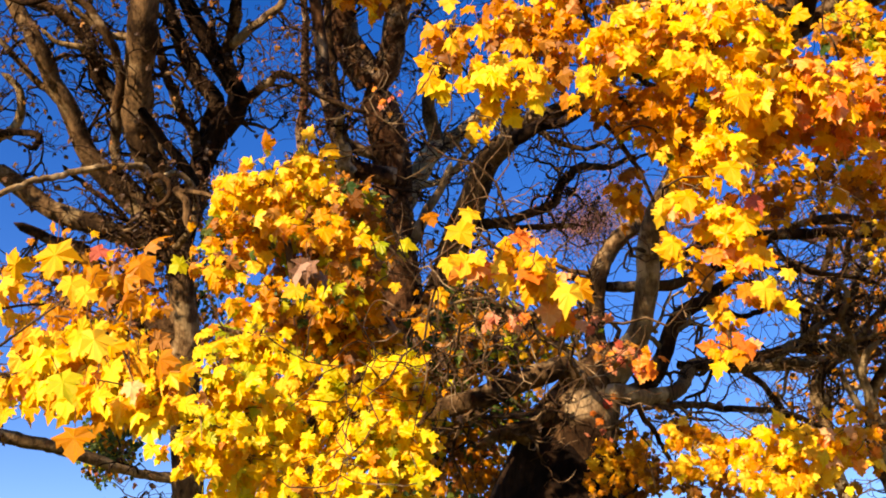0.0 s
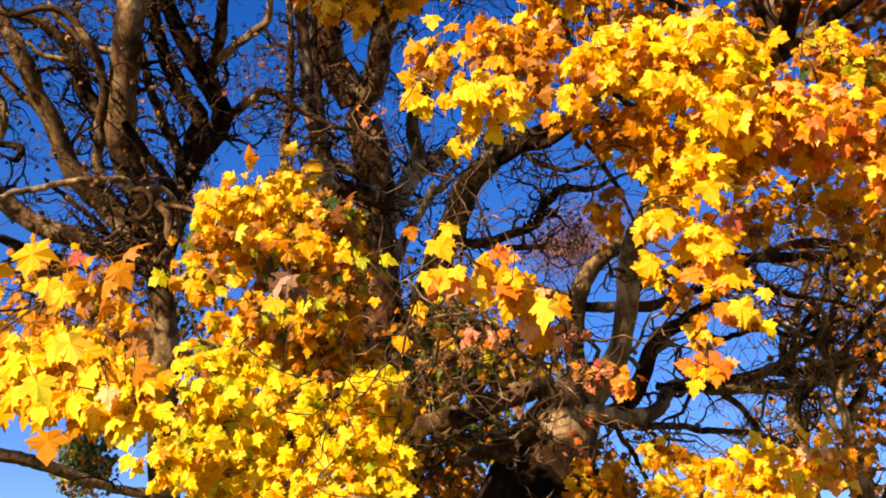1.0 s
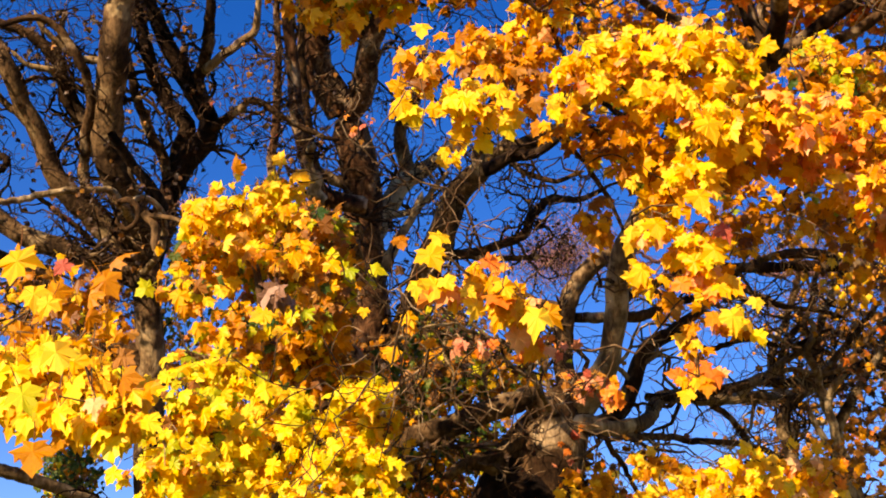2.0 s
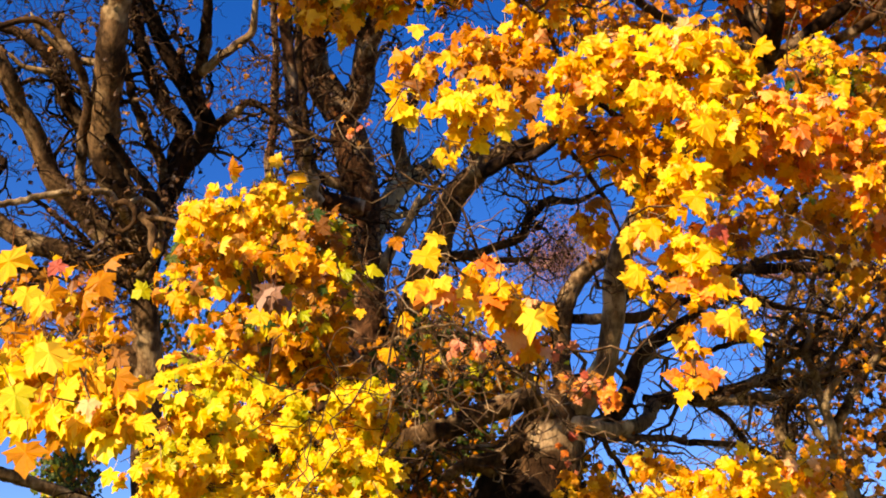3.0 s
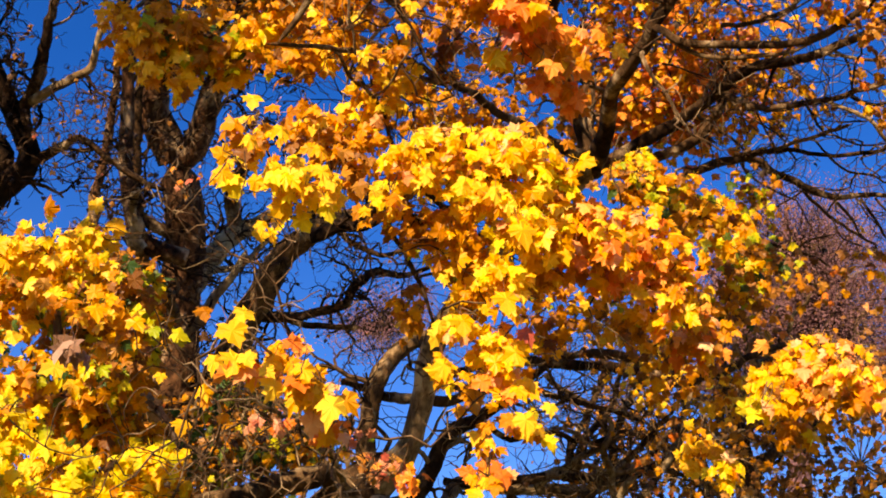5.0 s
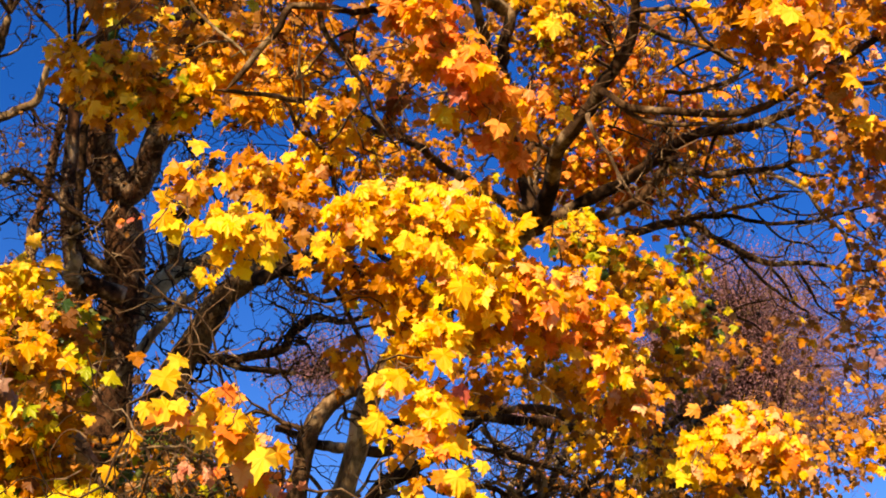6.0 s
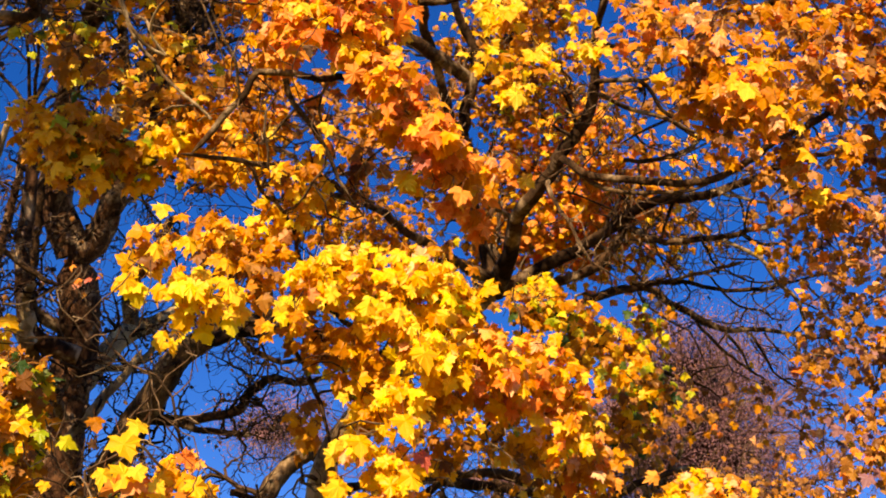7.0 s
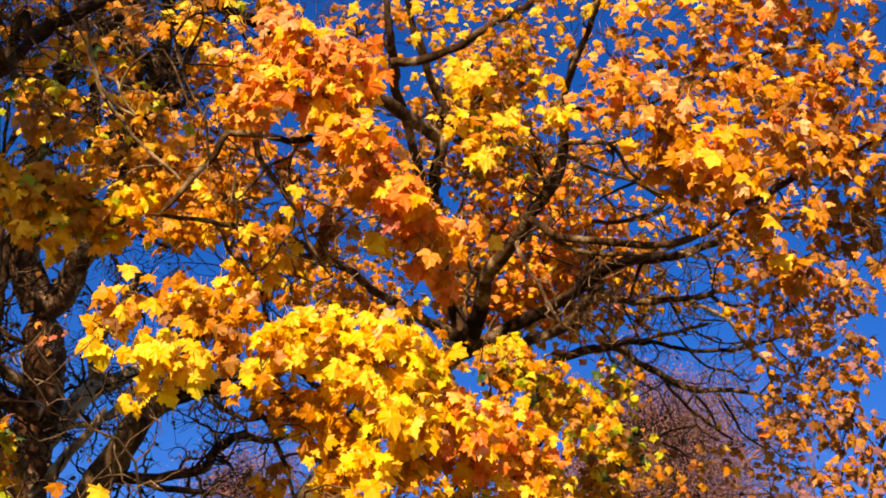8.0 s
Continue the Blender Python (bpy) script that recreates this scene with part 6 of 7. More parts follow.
spray(maple_tree, (2.90, 5.11, 8.47), (-28, 7, 0), (0.18, 0.22, 0.40), 25, 0.093, "shade")
spray(maple_tree, (2.68, 3.90, 7.10), (-33, 7, 0), (0.22, 0.22, 0.16), 22, 0.102, "russet")
spray(maple_tree, (2.68, 3.61, 7.04), (-35, 7, 0), (0.22, 0.09, 0.16), 15, 0.102, "warm")
spray(maple_tree, (3.05, 3.71, 7.04), (-38, 7, 0), (0.30, 0.22, 0.20), 42, 0.098, "russet")
spray(maple_tree, (3.32, 3.49, 7.03), (-42, 7, 0), (0.30, 0.22, 0.20), 42, 0.098, "russet")
spray(maple_tree, (3.64, 3.42, 6.87), (-45, 7, 0), (0.30, 0.26, 0.20), 51, 0.098, "russet")
spray(maple_tree, (3.86, 3.22, 6.85), (-49, 7, 0), (0.22, 0.31, 0.20), 42, 0.098, "russet")
spray(maple_tree, (3.12, 3.55, 6.56), (-40, 7, 0), (0.28, 0.21, 0.16), 39, 0.098, "russet")
spray(maple_tree, (2.78, 3.66, 6.40), (-36, 7, 0), (0.24, 0.20, 0.16), 37, 0.102, "russet")
spray(maple_tree, (3.44, 3.50, 6.39), (-43, 6, 0), (0.24, 0.20, 0.16), 34, 0.098, "russet")
spray(maple_tree, (3.80, 3.43, 6.46), (-46, 6, 0), (0.22, 0.25, 0.16), 34, 0.098, "russet")
spray(maple_tree, (3.83, 3.66, 6.25), (-45, 6, 0), (0.18, 0.16, 0.16), 28, 0.098, "rust")
spray(maple_tree, (4.44, 4.15, 6.24), (-46, 5, 0), (0.16, 0.35, 0.16), 47, 0.093, "rust")
spray(maple_tree, (1.56, 7.01, 7.98), (-12, 6, 0), (0.34, 0.34, 0.60), 71, 0.093, "rust")
spray(maple_tree, (0.65, 6.45, 7.24), (-5, 6, 0), (0.31, 0.30, 0.20), 47, 0.098, "shade")
spray(maple_tree, (3.30, 6.70, 8.28), (-25, 6, 0), (0.31, 0.35, 0.60), 66, 0.093, "honey")
spray(maple_tree, (3.54, 7.15, 7.96), (-26, 6, 0), (0.31, 0.23, 0.60), 66, 0.093, "flame")
spray(maple_tree, (3.75, 7.40, 7.54), (-26, 5, 0), (0.47, 0.23, 0.60), 86, 0.093, "flame")
spray(maple_tree, (0.22, 11.73, 4.13), (-1, 2, 0), (0.55, 0.37, 0.80), 255, 0.100, "rust")
spray(maple_tree, (0.09, 11.30, 3.75), (-0, 2, 0), (0.65, 0.30, 0.80), 204, 0.100, "ivy")
spray(maple_tree, (1.60, 9.23, 3.69), (-10, 2, 0), (0.34, 0.25, 0.50), 85, 0.100, "rust")
spray(maple_tree, (1.23, 8.72, 3.44), (-8, 2, 0), (0.28, 0.19, 0.40), 51, 0.110, "honey")
spray(maple_tree, (0.34, 9.41, 4.96), (-2, 3, 0), (0.56, 0.37, 0.60), 221, 0.090, "under_shade")
spray(maple_tree, (0.18, 9.31, 5.24), (-1, 3, 0), (0.41, 0.27, 0.60), 119, 0.090, "under_shade")
spray(maple_tree, (0.78, 9.20, 4.89), (-5, 3, 0), (0.40, 0.26, 0.60), 102, 0.080, "under_shade")
spray(maple_tree, (0.04, 8.98, 4.39), (-0, 3, 0), (0.34, 0.30, 0.50), 102, 0.090, "under_shade")
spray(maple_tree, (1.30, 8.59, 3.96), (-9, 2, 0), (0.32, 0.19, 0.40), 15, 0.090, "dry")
spray(maple_tree, (0.16, 10.06, 4.25), (-1, 2, 0), (0.43, 0.33, 0.60), 187, 0.090, "under_shade")
spray(maple_tree, (-0.10, 9.73, 3.95), (1, 2, 0), (0.31, 0.26, 0.60), 136, 0.090, "under_shade")
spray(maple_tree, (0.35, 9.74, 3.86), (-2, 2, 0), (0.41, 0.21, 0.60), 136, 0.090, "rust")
spray(maple_tree, (0.49, 4.07, 5.99), (-6, 7, 0), (0.15, 0.18, 0.12), 33, 0.130, "flame")
spray(maple_tree, (1.04, 4.10, 5.88), (-13, 7, 0), (0.15, 0.14, 0.12), 33, 0.135, "flame")
spray(maple_tree, (1.34, 4.22, 5.66), (-17, 6, -30), (0.15, 0.14, 0.12), 33, 0.135, "flame")
spray(maple_tree, (-0.04, 5.10, 6.08), (1, 6, 0), (0.31, 0.24, 0.16), 56, 0.115, "shade")
spray(maple_tree, (-0.52, 5.11, 6.34), (6, 6, 0), (0.32, 0.21, 0.16), 56, 0.115, "shade")
spray(maple_tree, (-0.53, 5.24, 5.86), (6, 6, 0), (0.28, 0.20, 0.16), 50, 0.115, "honey")
spray(maple_tree, (3.01, 5.79, 5.47), (-26, 4, -20), (0.35, 0.25, 0.16), 84, 0.110, "olive")
spray(maple_tree, (-0.85, 4.86, 6.84), (10, 7, 0), (0.22, 0.17, 0.16), 33, 0.115, "shade")
spray(maple_tree, (0.34, 5.08, 5.84), (-3, 6, 0), (0.20, 0.15, 0.12), 42, 0.120, "honey")
spray(maple_tree, (0.00, 5.06, 5.86), (1, 6, 0), (0.20, 0.12, 0.12), 36, 0.120, "yellow")
spray(maple_tree, (3.81, 8.23, 5.37), (-24, 3, 0), (0.65, 0.37, 0.50), 84, 0.090, "honey")
spray(maple_tree, (4.35, 8.97, 4.95), (-26, 3, 0), (0.59, 0.50, 0.60), 80, 0.090, "rust")
spray(maple_tree, (4.02, 10.12, 5.34), (-21, 3, 0), (0.65, 0.55, 0.60), 60, 0.080, "rust")
spray(maple_tree, (4.26, 9.22, 4.35), (-24, 2, 0), (0.65, 0.33, 0.60), 90, 0.090, "rust")
spray(maple_tree, (3.26, 8.93, 6.09), (-20, 4, 0), (0.59, 0.34, 0.60), 68, 0.090, "shade")
spray(maple_tree, (3.91, 6.82, 7.81), (-29, 6, 0), (0.46, 0.52, 0.50), 187, 0.099, "flame")
spray(maple_tree, (4.34, 6.87, 7.46), (-32, 5, 0), (0.36, 0.34, 0.50), 119, 0.099, "shade")
spray(maple_tree, (3.30, 6.45, 7.93), (-26, 6, 0), (0.34, 0.51, 0.50), 136, 0.099, "flame")
spray(maple_tree, (4.17, 6.20, 7.67), (-33, 6, 0), (0.30, 0.33, 0.50), 51, 0.099, "copper")
spray(maple_tree, (4.16, 4.76, 5.86), (-40, 5, 0), (0.31, 0.38, 0.20), 76, 0.072, "ember")
spray(maple_tree, (4.21, 5.14, 6.46), (-38, 5, 0), (0.25, 0.28, 0.20), 39, 0.088, "rust")
spray(maple_tree, (4.30, 5.04, 5.37), (-40, 4, 0), (0.27, 0.29, 0.20), 36, 0.070, "ember")
spray(maple_tree, (3.98, 6.85, 5.86), (-29, 4, 0), (0.46, 0.24, 0.50), 102, 0.095, "olive_shaded")
spray(maple_tree, (4.40, 6.74, 5.64), (-32, 4, 0), (0.37, 0.19, 0.50), 34, 0.090, "rust")
spray(maple_tree, (5.01, 6.39, 5.47), (-37, 4, 0), (0.55, 0.29, 0.50), 40, 0.074, "ember")
spray(maple_tree, (5.21, 5.97, 5.89), (-40, 4, 0), (0.37, 0.39, 0.50), 36, 0.070, "ember")
spray(maple_tree, (4.09, 4.60, 6.06), (-41, 5, 0), (0.22, 0.30, 0.30), 26, 0.072, "ember")
spray(maple_tree, (4.01, 4.62, 5.29), (-41, 5, 0), (0.22, 0.30, 0.30), 30, 0.072, "ember")
spray(maple_tree, (4.11, 4.91, 4.80), (-41, 5, 0), (0.22, 0.30, 0.30), 30, 0.072, "ember")
spray(maple_tree, (4.42, 5.49, 5.48), (-41, 5, 0), (0.22, 0.30, 0.30), 14, 0.072, "ember")
spray(maple_tree, (1.37, 9.21, 3.92), (-8, 2, 0), (0.30, 0.25, 0.40), 119, 0.090, "rust")
spray(maple_tree, (1.55, 9.26, 3.60), (-9, 2, 0), (0.30, 0.20, 0.40), 102, 0.090, "rust")
spray(maple_tree, (2.12, 8.35, 3.40), (-14, 2, 0), (0.41, 0.18, 0.16), 84, 0.090, "rust")
spray(maple_tree, (2.67, 8.20, 3.37), (-18, 2, 0), (0.41, 0.16, 0.16), 70, 0.090, "rust")
spray(maple_tree, (1.93, 9.27, 4.13), (-12, 2, 0), (0.30, 0.20, 0.40), 27, 0.080, "rust")
spray(maple_tree, (3.28, 8.32, 3.77), (-21, 2, 0), (0.42, 0.29, 0.50), 102, 0.090, "rust")
spray(maple_tree, (4.02, 10.95, 5.82), (-20, 3, 0), (0.70, 0.59, 0.60), 60, 0.080, "russet")
spray(maple_tree, (0.01, 6.07, 6.77), (1, 6, 0), (0.49, 0.37, 0.20), 98, 0.105, "umber_shaded")
spray(maple_tree, (0.39, 5.79, 7.09), (-3, 6, 0), (0.37, 0.43, 0.20), 77, 0.105, "rust")
spray(maple_tree, (1.00, 5.87, 6.92), (-9, 6, 0), (0.37, 0.38, 0.20), 84, 0.105, "rust")
spray(maple_tree, (-0.80, 6.10, 7.29), (8, 6, 0), (0.43, 0.30, 0.20), 56, 0.105, "umber_shaded")
spray(maple_tree, (3.58, 5.83, 8.08), (-31, 6, 0), (0.43, 0.50, 0.50), 85, 0.100, "rust")
spray(maple_tree, (4.41, 4.85, 7.22), (-41, 6, 0), (0.40, 0.40, 0.20), 84, 0.100, "russet")
lone_leaf(maple_tree, (0.02, 4.44, 3.75), 0.166, "gold", 30)
lone_leaf(maple_tree, (0.02, 4.49, 3.60), 0.110, "gold", 0)
lone_leaf(maple_tree, (0.16, 4.49, 3.83), 0.113, "gold", -30)
lone_leaf(maple_tree, (0.20, 4.60, 3.60), 0.097, "gold", 50)
lone_leaf(maple_tree, (0.38, 4.57, 3.65), 0.133, "gold", 20)
lone_leaf(maple_tree, (0.55, 4.33, 3.43), 0.173, "gold", -10)
lone_leaf(maple_tree, (0.30, 4.63, 3.78), 0.120, "orange", 40)
lone_leaf(maple_tree, (-0.04, 4.83, 3.59), 0.117, "gold", 20)
lone_leaf(maple_tree, (-0.09, 4.88, 3.43), 0.101, "gold", 0)
lone_leaf(maple_tree, (-0.08, 4.59, 3.86), 0.094, "amber", 20)
lone_leaf(maple_tree, (0.00, 4.85, 3.53), 0.085, "amber", 0)
lone_leaf(maple_tree, (0.11, 4.96, 3.50), 0.087, "amber", -20)
lone_leaf(maple_tree, (-0.28, 5.48, 4.08), 0.117, "lime", 80)
lone_leaf(maple_tree, (-0.26, 5.55, 3.90), 0.080, "gold", 0)
lone_leaf(maple_tree, (0.38, 4.39, 4.59), 0.136, "gold", 10)
lone_leaf(maple_tree, (0.04, 4.43, 4.73), 0.127, "gold", 0)
lone_leaf(maple_tree, (0.36, 4.42, 4.72), 0.127, "gold", 10)
lone_leaf(maple_tree, (0.41, 4.55, 4.50), 0.100, "gold", 30)
lone_leaf(maple_tree, (0.67, 4.63, 4.52), 0.096, "gold", -30)
lone_leaf(maple_tree, (-0.05, 4.53, 4.59), 0.127, "gold", -10)
lone_leaf(maple_tree, (0.15, 4.65, 4.38), 0.094, "gold", 0)
lone_leaf(maple_tree, (1.25, 4.44, 4.64), 0.135, "gold", 0)
lone_leaf(maple_tree, (1.12, 4.46, 4.66), 0.135, "gold", -20)
lone_leaf(maple_tree, (1.34, 4.43, 4.45), 0.166, "gold", 20)
lone_leaf(maple_tree, (1.33, 4.60, 4.16), 0.155, "gold", 10)
lone_leaf(maple_tree, (1.16, 4.79, 4.10), 0.147, "gold", 10)
lone_leaf(maple_tree, (1.08, 4.81, 3.86), 0.138, "gold", 10)
lone_leaf(maple_tree, (1.37, 4.71, 3.92), 0.155, "gold", 30)
lone_leaf(maple_tree, (1.46, 4.72, 3.60), 0.152, "gold", 10)
lone_leaf(maple_tree, (1.45, 4.74, 4.03), 0.124, "pink", 30)
lone_leaf(maple_tree, (1.64, 4.84, 3.69), 0.101, "gold", 0)
lone_leaf(maple_tree, (1.42, 5.02, 3.39), 0.124, "orange", 20)
lone_leaf(maple_tree, (1.31, 5.06, 3.36), 0.085, "gold", 0)
lone_leaf(maple_tree, (1.32, 4.73, 4.35), 0.144, "gold", 0)
lone_leaf(maple_tree, (1.10, 4.89, 4.35), 0.099, "gold", 0)
lone_leaf(maple_tree, (1.75, 4.11, 5.98), 0.140, "gold", 0)
lone_leaf(maple_tree, (1.82, 3.93, 6.13), 0.140, "gold", -30)
lone_leaf(maple_tree, (1.52, 4.03, 6.13), 0.114, "gold", 10)
lone_leaf(maple_tree, (1.59, 3.90, 6.38), 0.129, "gold", 20)
lone_leaf(maple_tree, (3.14, 3.25, 5.34), 0.107, "gold", 0)
lone_leaf(maple_tree, (0.67, 4.08, 5.25), 0.096, "gold", 20)
lone_leaf(maple_tree, (0.70, 3.93, 5.27), 0.111, "gold", 0)
lone_leaf(maple_tree, (0.15, 4.37, 4.77), 0.138, "gold", 20)
lone_leaf(maple_tree, (0.03, 4.46, 4.98), 0.115, "gold", 0)
lone_leaf(maple_tree, (1.26, 4.18, 5.65), 0.181, "orange", 20)
lone_leaf(maple_tree, (1.53, 4.31, 5.39), 0.157, "orange", -10)
lone_leaf(maple_tree, (2.63, 3.08, 5.29), 0.155, "gold", 15)
lone_leaf(maple_tree, (2.87, 3.26, 5.23), 0.132, "gold", 30)
lone_leaf(maple_tree, (2.57, 3.13, 5.44), 0.158, "gold", -20)
finish(maple_tree)

# ---- thicket tree ----
thicket_tree = tree("thicket_tree", 5.89, 11.60, "twiggy tree thinly hung with brown and amber leaves")
limb(thicket_tree, [(5.89, 11.60, -0.10, 0.338), (5.90, 11.60, 0.35, 0.261), (5.93, 11.60, 1.65, 0.233), (6.06, 11.33, 3.76, 0.187), (5.99, 11.10, 4.90, 0.153), (5.82, 10.91, 5.73, 0.120), (5.63, 10.72, 6.44, 0.080), (5.48, 10.57, 6.91, 0.047)], BARK_DARK, "trunk", sprout=0.3)
limb(thicket_tree, [(5.99, 11.10, 4.90, 0.087), (5.39, 11.20, 5.52, 0.067), (4.81, 11.29, 5.97, 0.047), (4.27, 11.43, 6.18, 0.030)], BARK_GREY, "limb", wander=0.048)
limb(thicket_tree, [(5.88, 10.97, 5.49, 0.080), (6.33, 10.51, 6.02, 0.060), (6.71, 10.15, 6.31, 0.040), (7.07, 9.83, 6.47, 0.027)], BARK_GREY, "limb", wander=0.048)
limb(thicket_tree, [(5.82, 10.91, 5.73, 0.060), (5.30, 10.92, 6.35, 0.047), (4.87, 10.89, 6.86, 0.030), (4.49, 10.86, 7.23, 0.020)], BARK_GREY, "limb", wander=0.048)
limb(thicket_tree, [(5.69, 10.79, 6.20, 0.053), (5.98, 10.41, 6.68, 0.040), (6.21, 10.10, 7.05, 0.027), (6.33, 9.85, 7.35, 0.017)], BARK_GREY, "limb", wander=0.048)
limb(thicket_tree, [(6.04, 11.15, 4.61, 0.073), (6.54, 10.76, 4.97, 0.060), (7.11, 10.27, 5.36, 0.040), (7.55, 9.89, 5.52, 0.027)], BARK_GREY, "limb", wander=0.048)
limb(thicket_tree, [(6.03, 11.20, 4.44, 0.073), (5.35, 11.46, 4.76, 0.053), (4.61, 11.68, 5.09, 0.033), (4.01, 11.85, 5.23, 0.020)], BARK_GREY, "limb", wander=0.048)
limb(thicket_tree, [(5.93, 11.57, 1.70, 0.120), (4.30, 10.60, 2.95, 0.085), (3.61, 10.15, 3.83, 0.062), (3.54, 10.05, 4.34, 0.062), (3.46, 10.01, 4.60, 0.051), (3.84, 10.19, 4.99, 0.041), (4.19, 9.91, 5.37, 0.032), (4.47, 9.66, 5.68, 0.023)], BARK_GREY, "limb", wander=0.024, sprout=0.8)
limb(thicket_tree, [(5.93, 11.57, 1.70, 0.120), (4.80, 10.90, 2.95, 0.085), (4.16, 10.50, 3.81, 0.065), (4.10, 10.37, 4.43, 0.059), (4.21, 10.20, 4.83, 0.047), (4.55, 10.00, 5.34, 0.036), (4.74, 9.62, 6.02, 0.024)], BARK_GREY, "limb", wander=0.024, sprout=0.8)
limb(thicket_tree, [(3.16, 10.12, 4.92, 0.050), (3.32, 10.04, 5.03, 0.046), (3.45, 9.98, 5.08, 0.041), (3.57, 9.90, 5.18, 0.037), (3.73, 9.82, 5.28, 0.033), (3.81, 9.72, 5.41, 0.028), (3.75, 9.63, 5.54, 0.024)], BARK_PALE_LIT, "limb", wander=0.02, sprout=0.9)
limb(thicket_tree, [(3.70, 9.75, 5.26, 0.032), (3.53, 9.71, 5.30, 0.028), (3.42, 9.67, 5.33, 0.023), (3.29, 9.63, 5.36, 0.018), (3.15, 9.61, 5.33, 0.014)], BARK_PALE_LIT, "limb", wander=0.02, sprout=0.9)
limb(thicket_tree, [(3.94, 9.86, 4.54, 0.044), (3.88, 9.93, 4.86, 0.042), (3.81, 9.81, 5.05, 0.038), (3.73, 9.70, 5.21, 0.034), (3.78, 9.60, 5.36, 0.030)], BARK_PALE_LIT, "limb", wander=0.02, sprout=0.9)
limb(thicket_tree, [(5.93, 11.57, 1.70, 0.120), (4.60, 10.60, 2.95, 0.085), (4.01, 9.96, 4.30, 0.050), (3.94, 9.86, 4.54, 0.044), (3.88, 9.78, 4.71, 0.038), (3.93, 9.70, 4.88, 0.032), (4.06, 9.66, 4.99, 0.026)], BARK_PALE_LIT, "limb", wander=0.02, sprout=0.9)
limb(thicket_tree, [(5.93, 11.57, 1.70, 0.120), (4.20, 10.50, 2.95, 0.085), (3.59, 10.08, 4.03, 0.052), (3.58, 10.01, 4.31, 0.044), (3.57, 9.97, 4.52, 0.037), (3.52, 9.95, 4.69, 0.029), (3.58, 9.93, 4.86, 0.022)], BARK_PALE_LIT, "limb", wander=0.02, sprout=0.9)
limb(thicket_tree, [(5.93, 11.57, 1.70, 0.120), (4.50, 10.40, 2.95, 0.085), (3.96, 9.86, 4.03, 0.046), (3.85, 9.81, 4.31, 0.037), (3.73, 9.78, 4.54, 0.029), (3.69, 9.77, 4.73, 0.020)], BARK_PALE_LIT, "limb", wander=0.02, sprout=0.9)
limb(thicket_tree, [(3.46, 10.03, 5.12, 0.030), (3.68, 9.89, 5.13, 0.027), (3.90, 9.78, 5.04, 0.023), (4.10, 9.60, 5.11, 0.020)], BARK_PALE_LIT, "limb", wander=0.02, sprout=0.9)
twigs(thicket_tree, 18, 1.9, 1.1, BARK_GREY, level=2, gnarl=0.40, apart=80)
spray(thicket_tree, (5.42, 10.96, 6.11), (-26, 3, 0), (1.07, 0.48, 1.20), 241, 0.110, "dusk")
spray(thicket_tree, (6.12, 10.62, 6.04), (-30, 3, 0), (0.87, 0.62, 1.20), 222, 0.110, "dusk")
spray(thicket_tree, (4.88, 11.38, 5.67), (-23, 3, 0), (0.93, 0.48, 1.20), 148, 0.110, "dusk")
spray(thicket_tree, (6.24, 10.84, 5.28), (-30, 2, 0), (1.07, 0.54, 1.20), 241, 0.110, "dusk")
spray(thicket_tree, (5.45, 11.29, 5.17), (-25, 2, 0), (1.07, 0.41, 1.20), 186, 0.110, "dusk")
spray(thicket_tree, (4.84, 11.06, 6.51), (-23, 3, 0), (0.67, 0.42, 1.00), 74, 0.110, "dusk")
spray(thicket_tree, (6.92, 10.35, 5.50), (-33, 3, 0), (0.80, 1.09, 1.20), 278, 0.110, "dusk")
spray(thicket_tree, (5.92, 10.36, 6.86), (-29, 4, 0), (0.53, 0.42, 1.00), 74, 0.110, "dusk")
spray(thicket_tree, (6.57, 10.73, 6.56), (-31, 3, 0), (1.04, 0.64, 1.20), 186, 0.110, "dusk")
spray(thicket_tree, (7.50, 10.04, 6.72), (-36, 3, 0), (0.90, 0.65, 1.20), 186, 0.110, "dusk")
spray(thicket_tree, (5.02, 12.29, 6.06), (-22, 3, 0), (0.72, 0.88, 1.00), 111, 0.100, "dusk")
spray(thicket_tree, (4.51, 12.75, 5.22), (-20, 2, 0), (0.86, 0.58, 1.00), 111, 0.100, "dusk")
spray(thicket_tree, (7.64, 10.62, 6.68), (-35, 3, 0), (0.93, 0.59, 1.20), 199, 0.100, "dusk")
finish(thicket_tree)

# ---- young maple ----
young_maple = tree("young_maple", -0.69, 7.97, "dense young maple with bright yellow and greenish leaves")
limb(young_maple, [(-0.69, 7.97, -0.10, 0.101), (-0.69, 7.97, 0.35, 0.078), (-0.71, 7.97, 1.17, 0.070), (-0.79, 7.95, 2.17, 0.066), (-0.88, 7.82, 3.08, 0.057), (-0.96, 7.68, 3.64, 0.049), (-1.03, 7.60, 4.20, 0.042), (-1.11, 7.61, 4.73, 0.034), (-1.24, 7.67, 5.27, 0.024), (-1.32, 7.75, 5.55, 0.016)], BARK_DARK, "trunk", sprout=0.1)
limb(young_maple, [(-0.96, 7.68, 3.64, 0.033), (-0.62, 7.25, 3.80, 0.023), (-0.34, 7.03, 3.89, 0.015)], BARK_DARK, "limb", wander=0.016, sprout=0.8)
limb(young_maple, [(-1.01, 7.66, 4.05, 0.029), (-1.28, 7.16, 4.12, 0.020), (-1.50, 6.91, 4.11, 0.013)], BARK_DARK, "limb", wander=0.016, sprout=0.8)
limb(young_maple, [(-1.07, 7.58, 4.54, 0.025), (-0.74, 7.58, 4.90, 0.019), (-0.54, 7.59, 5.15, 0.013)], BARK_DARK, "limb", wander=0.016, sprout=0.8)
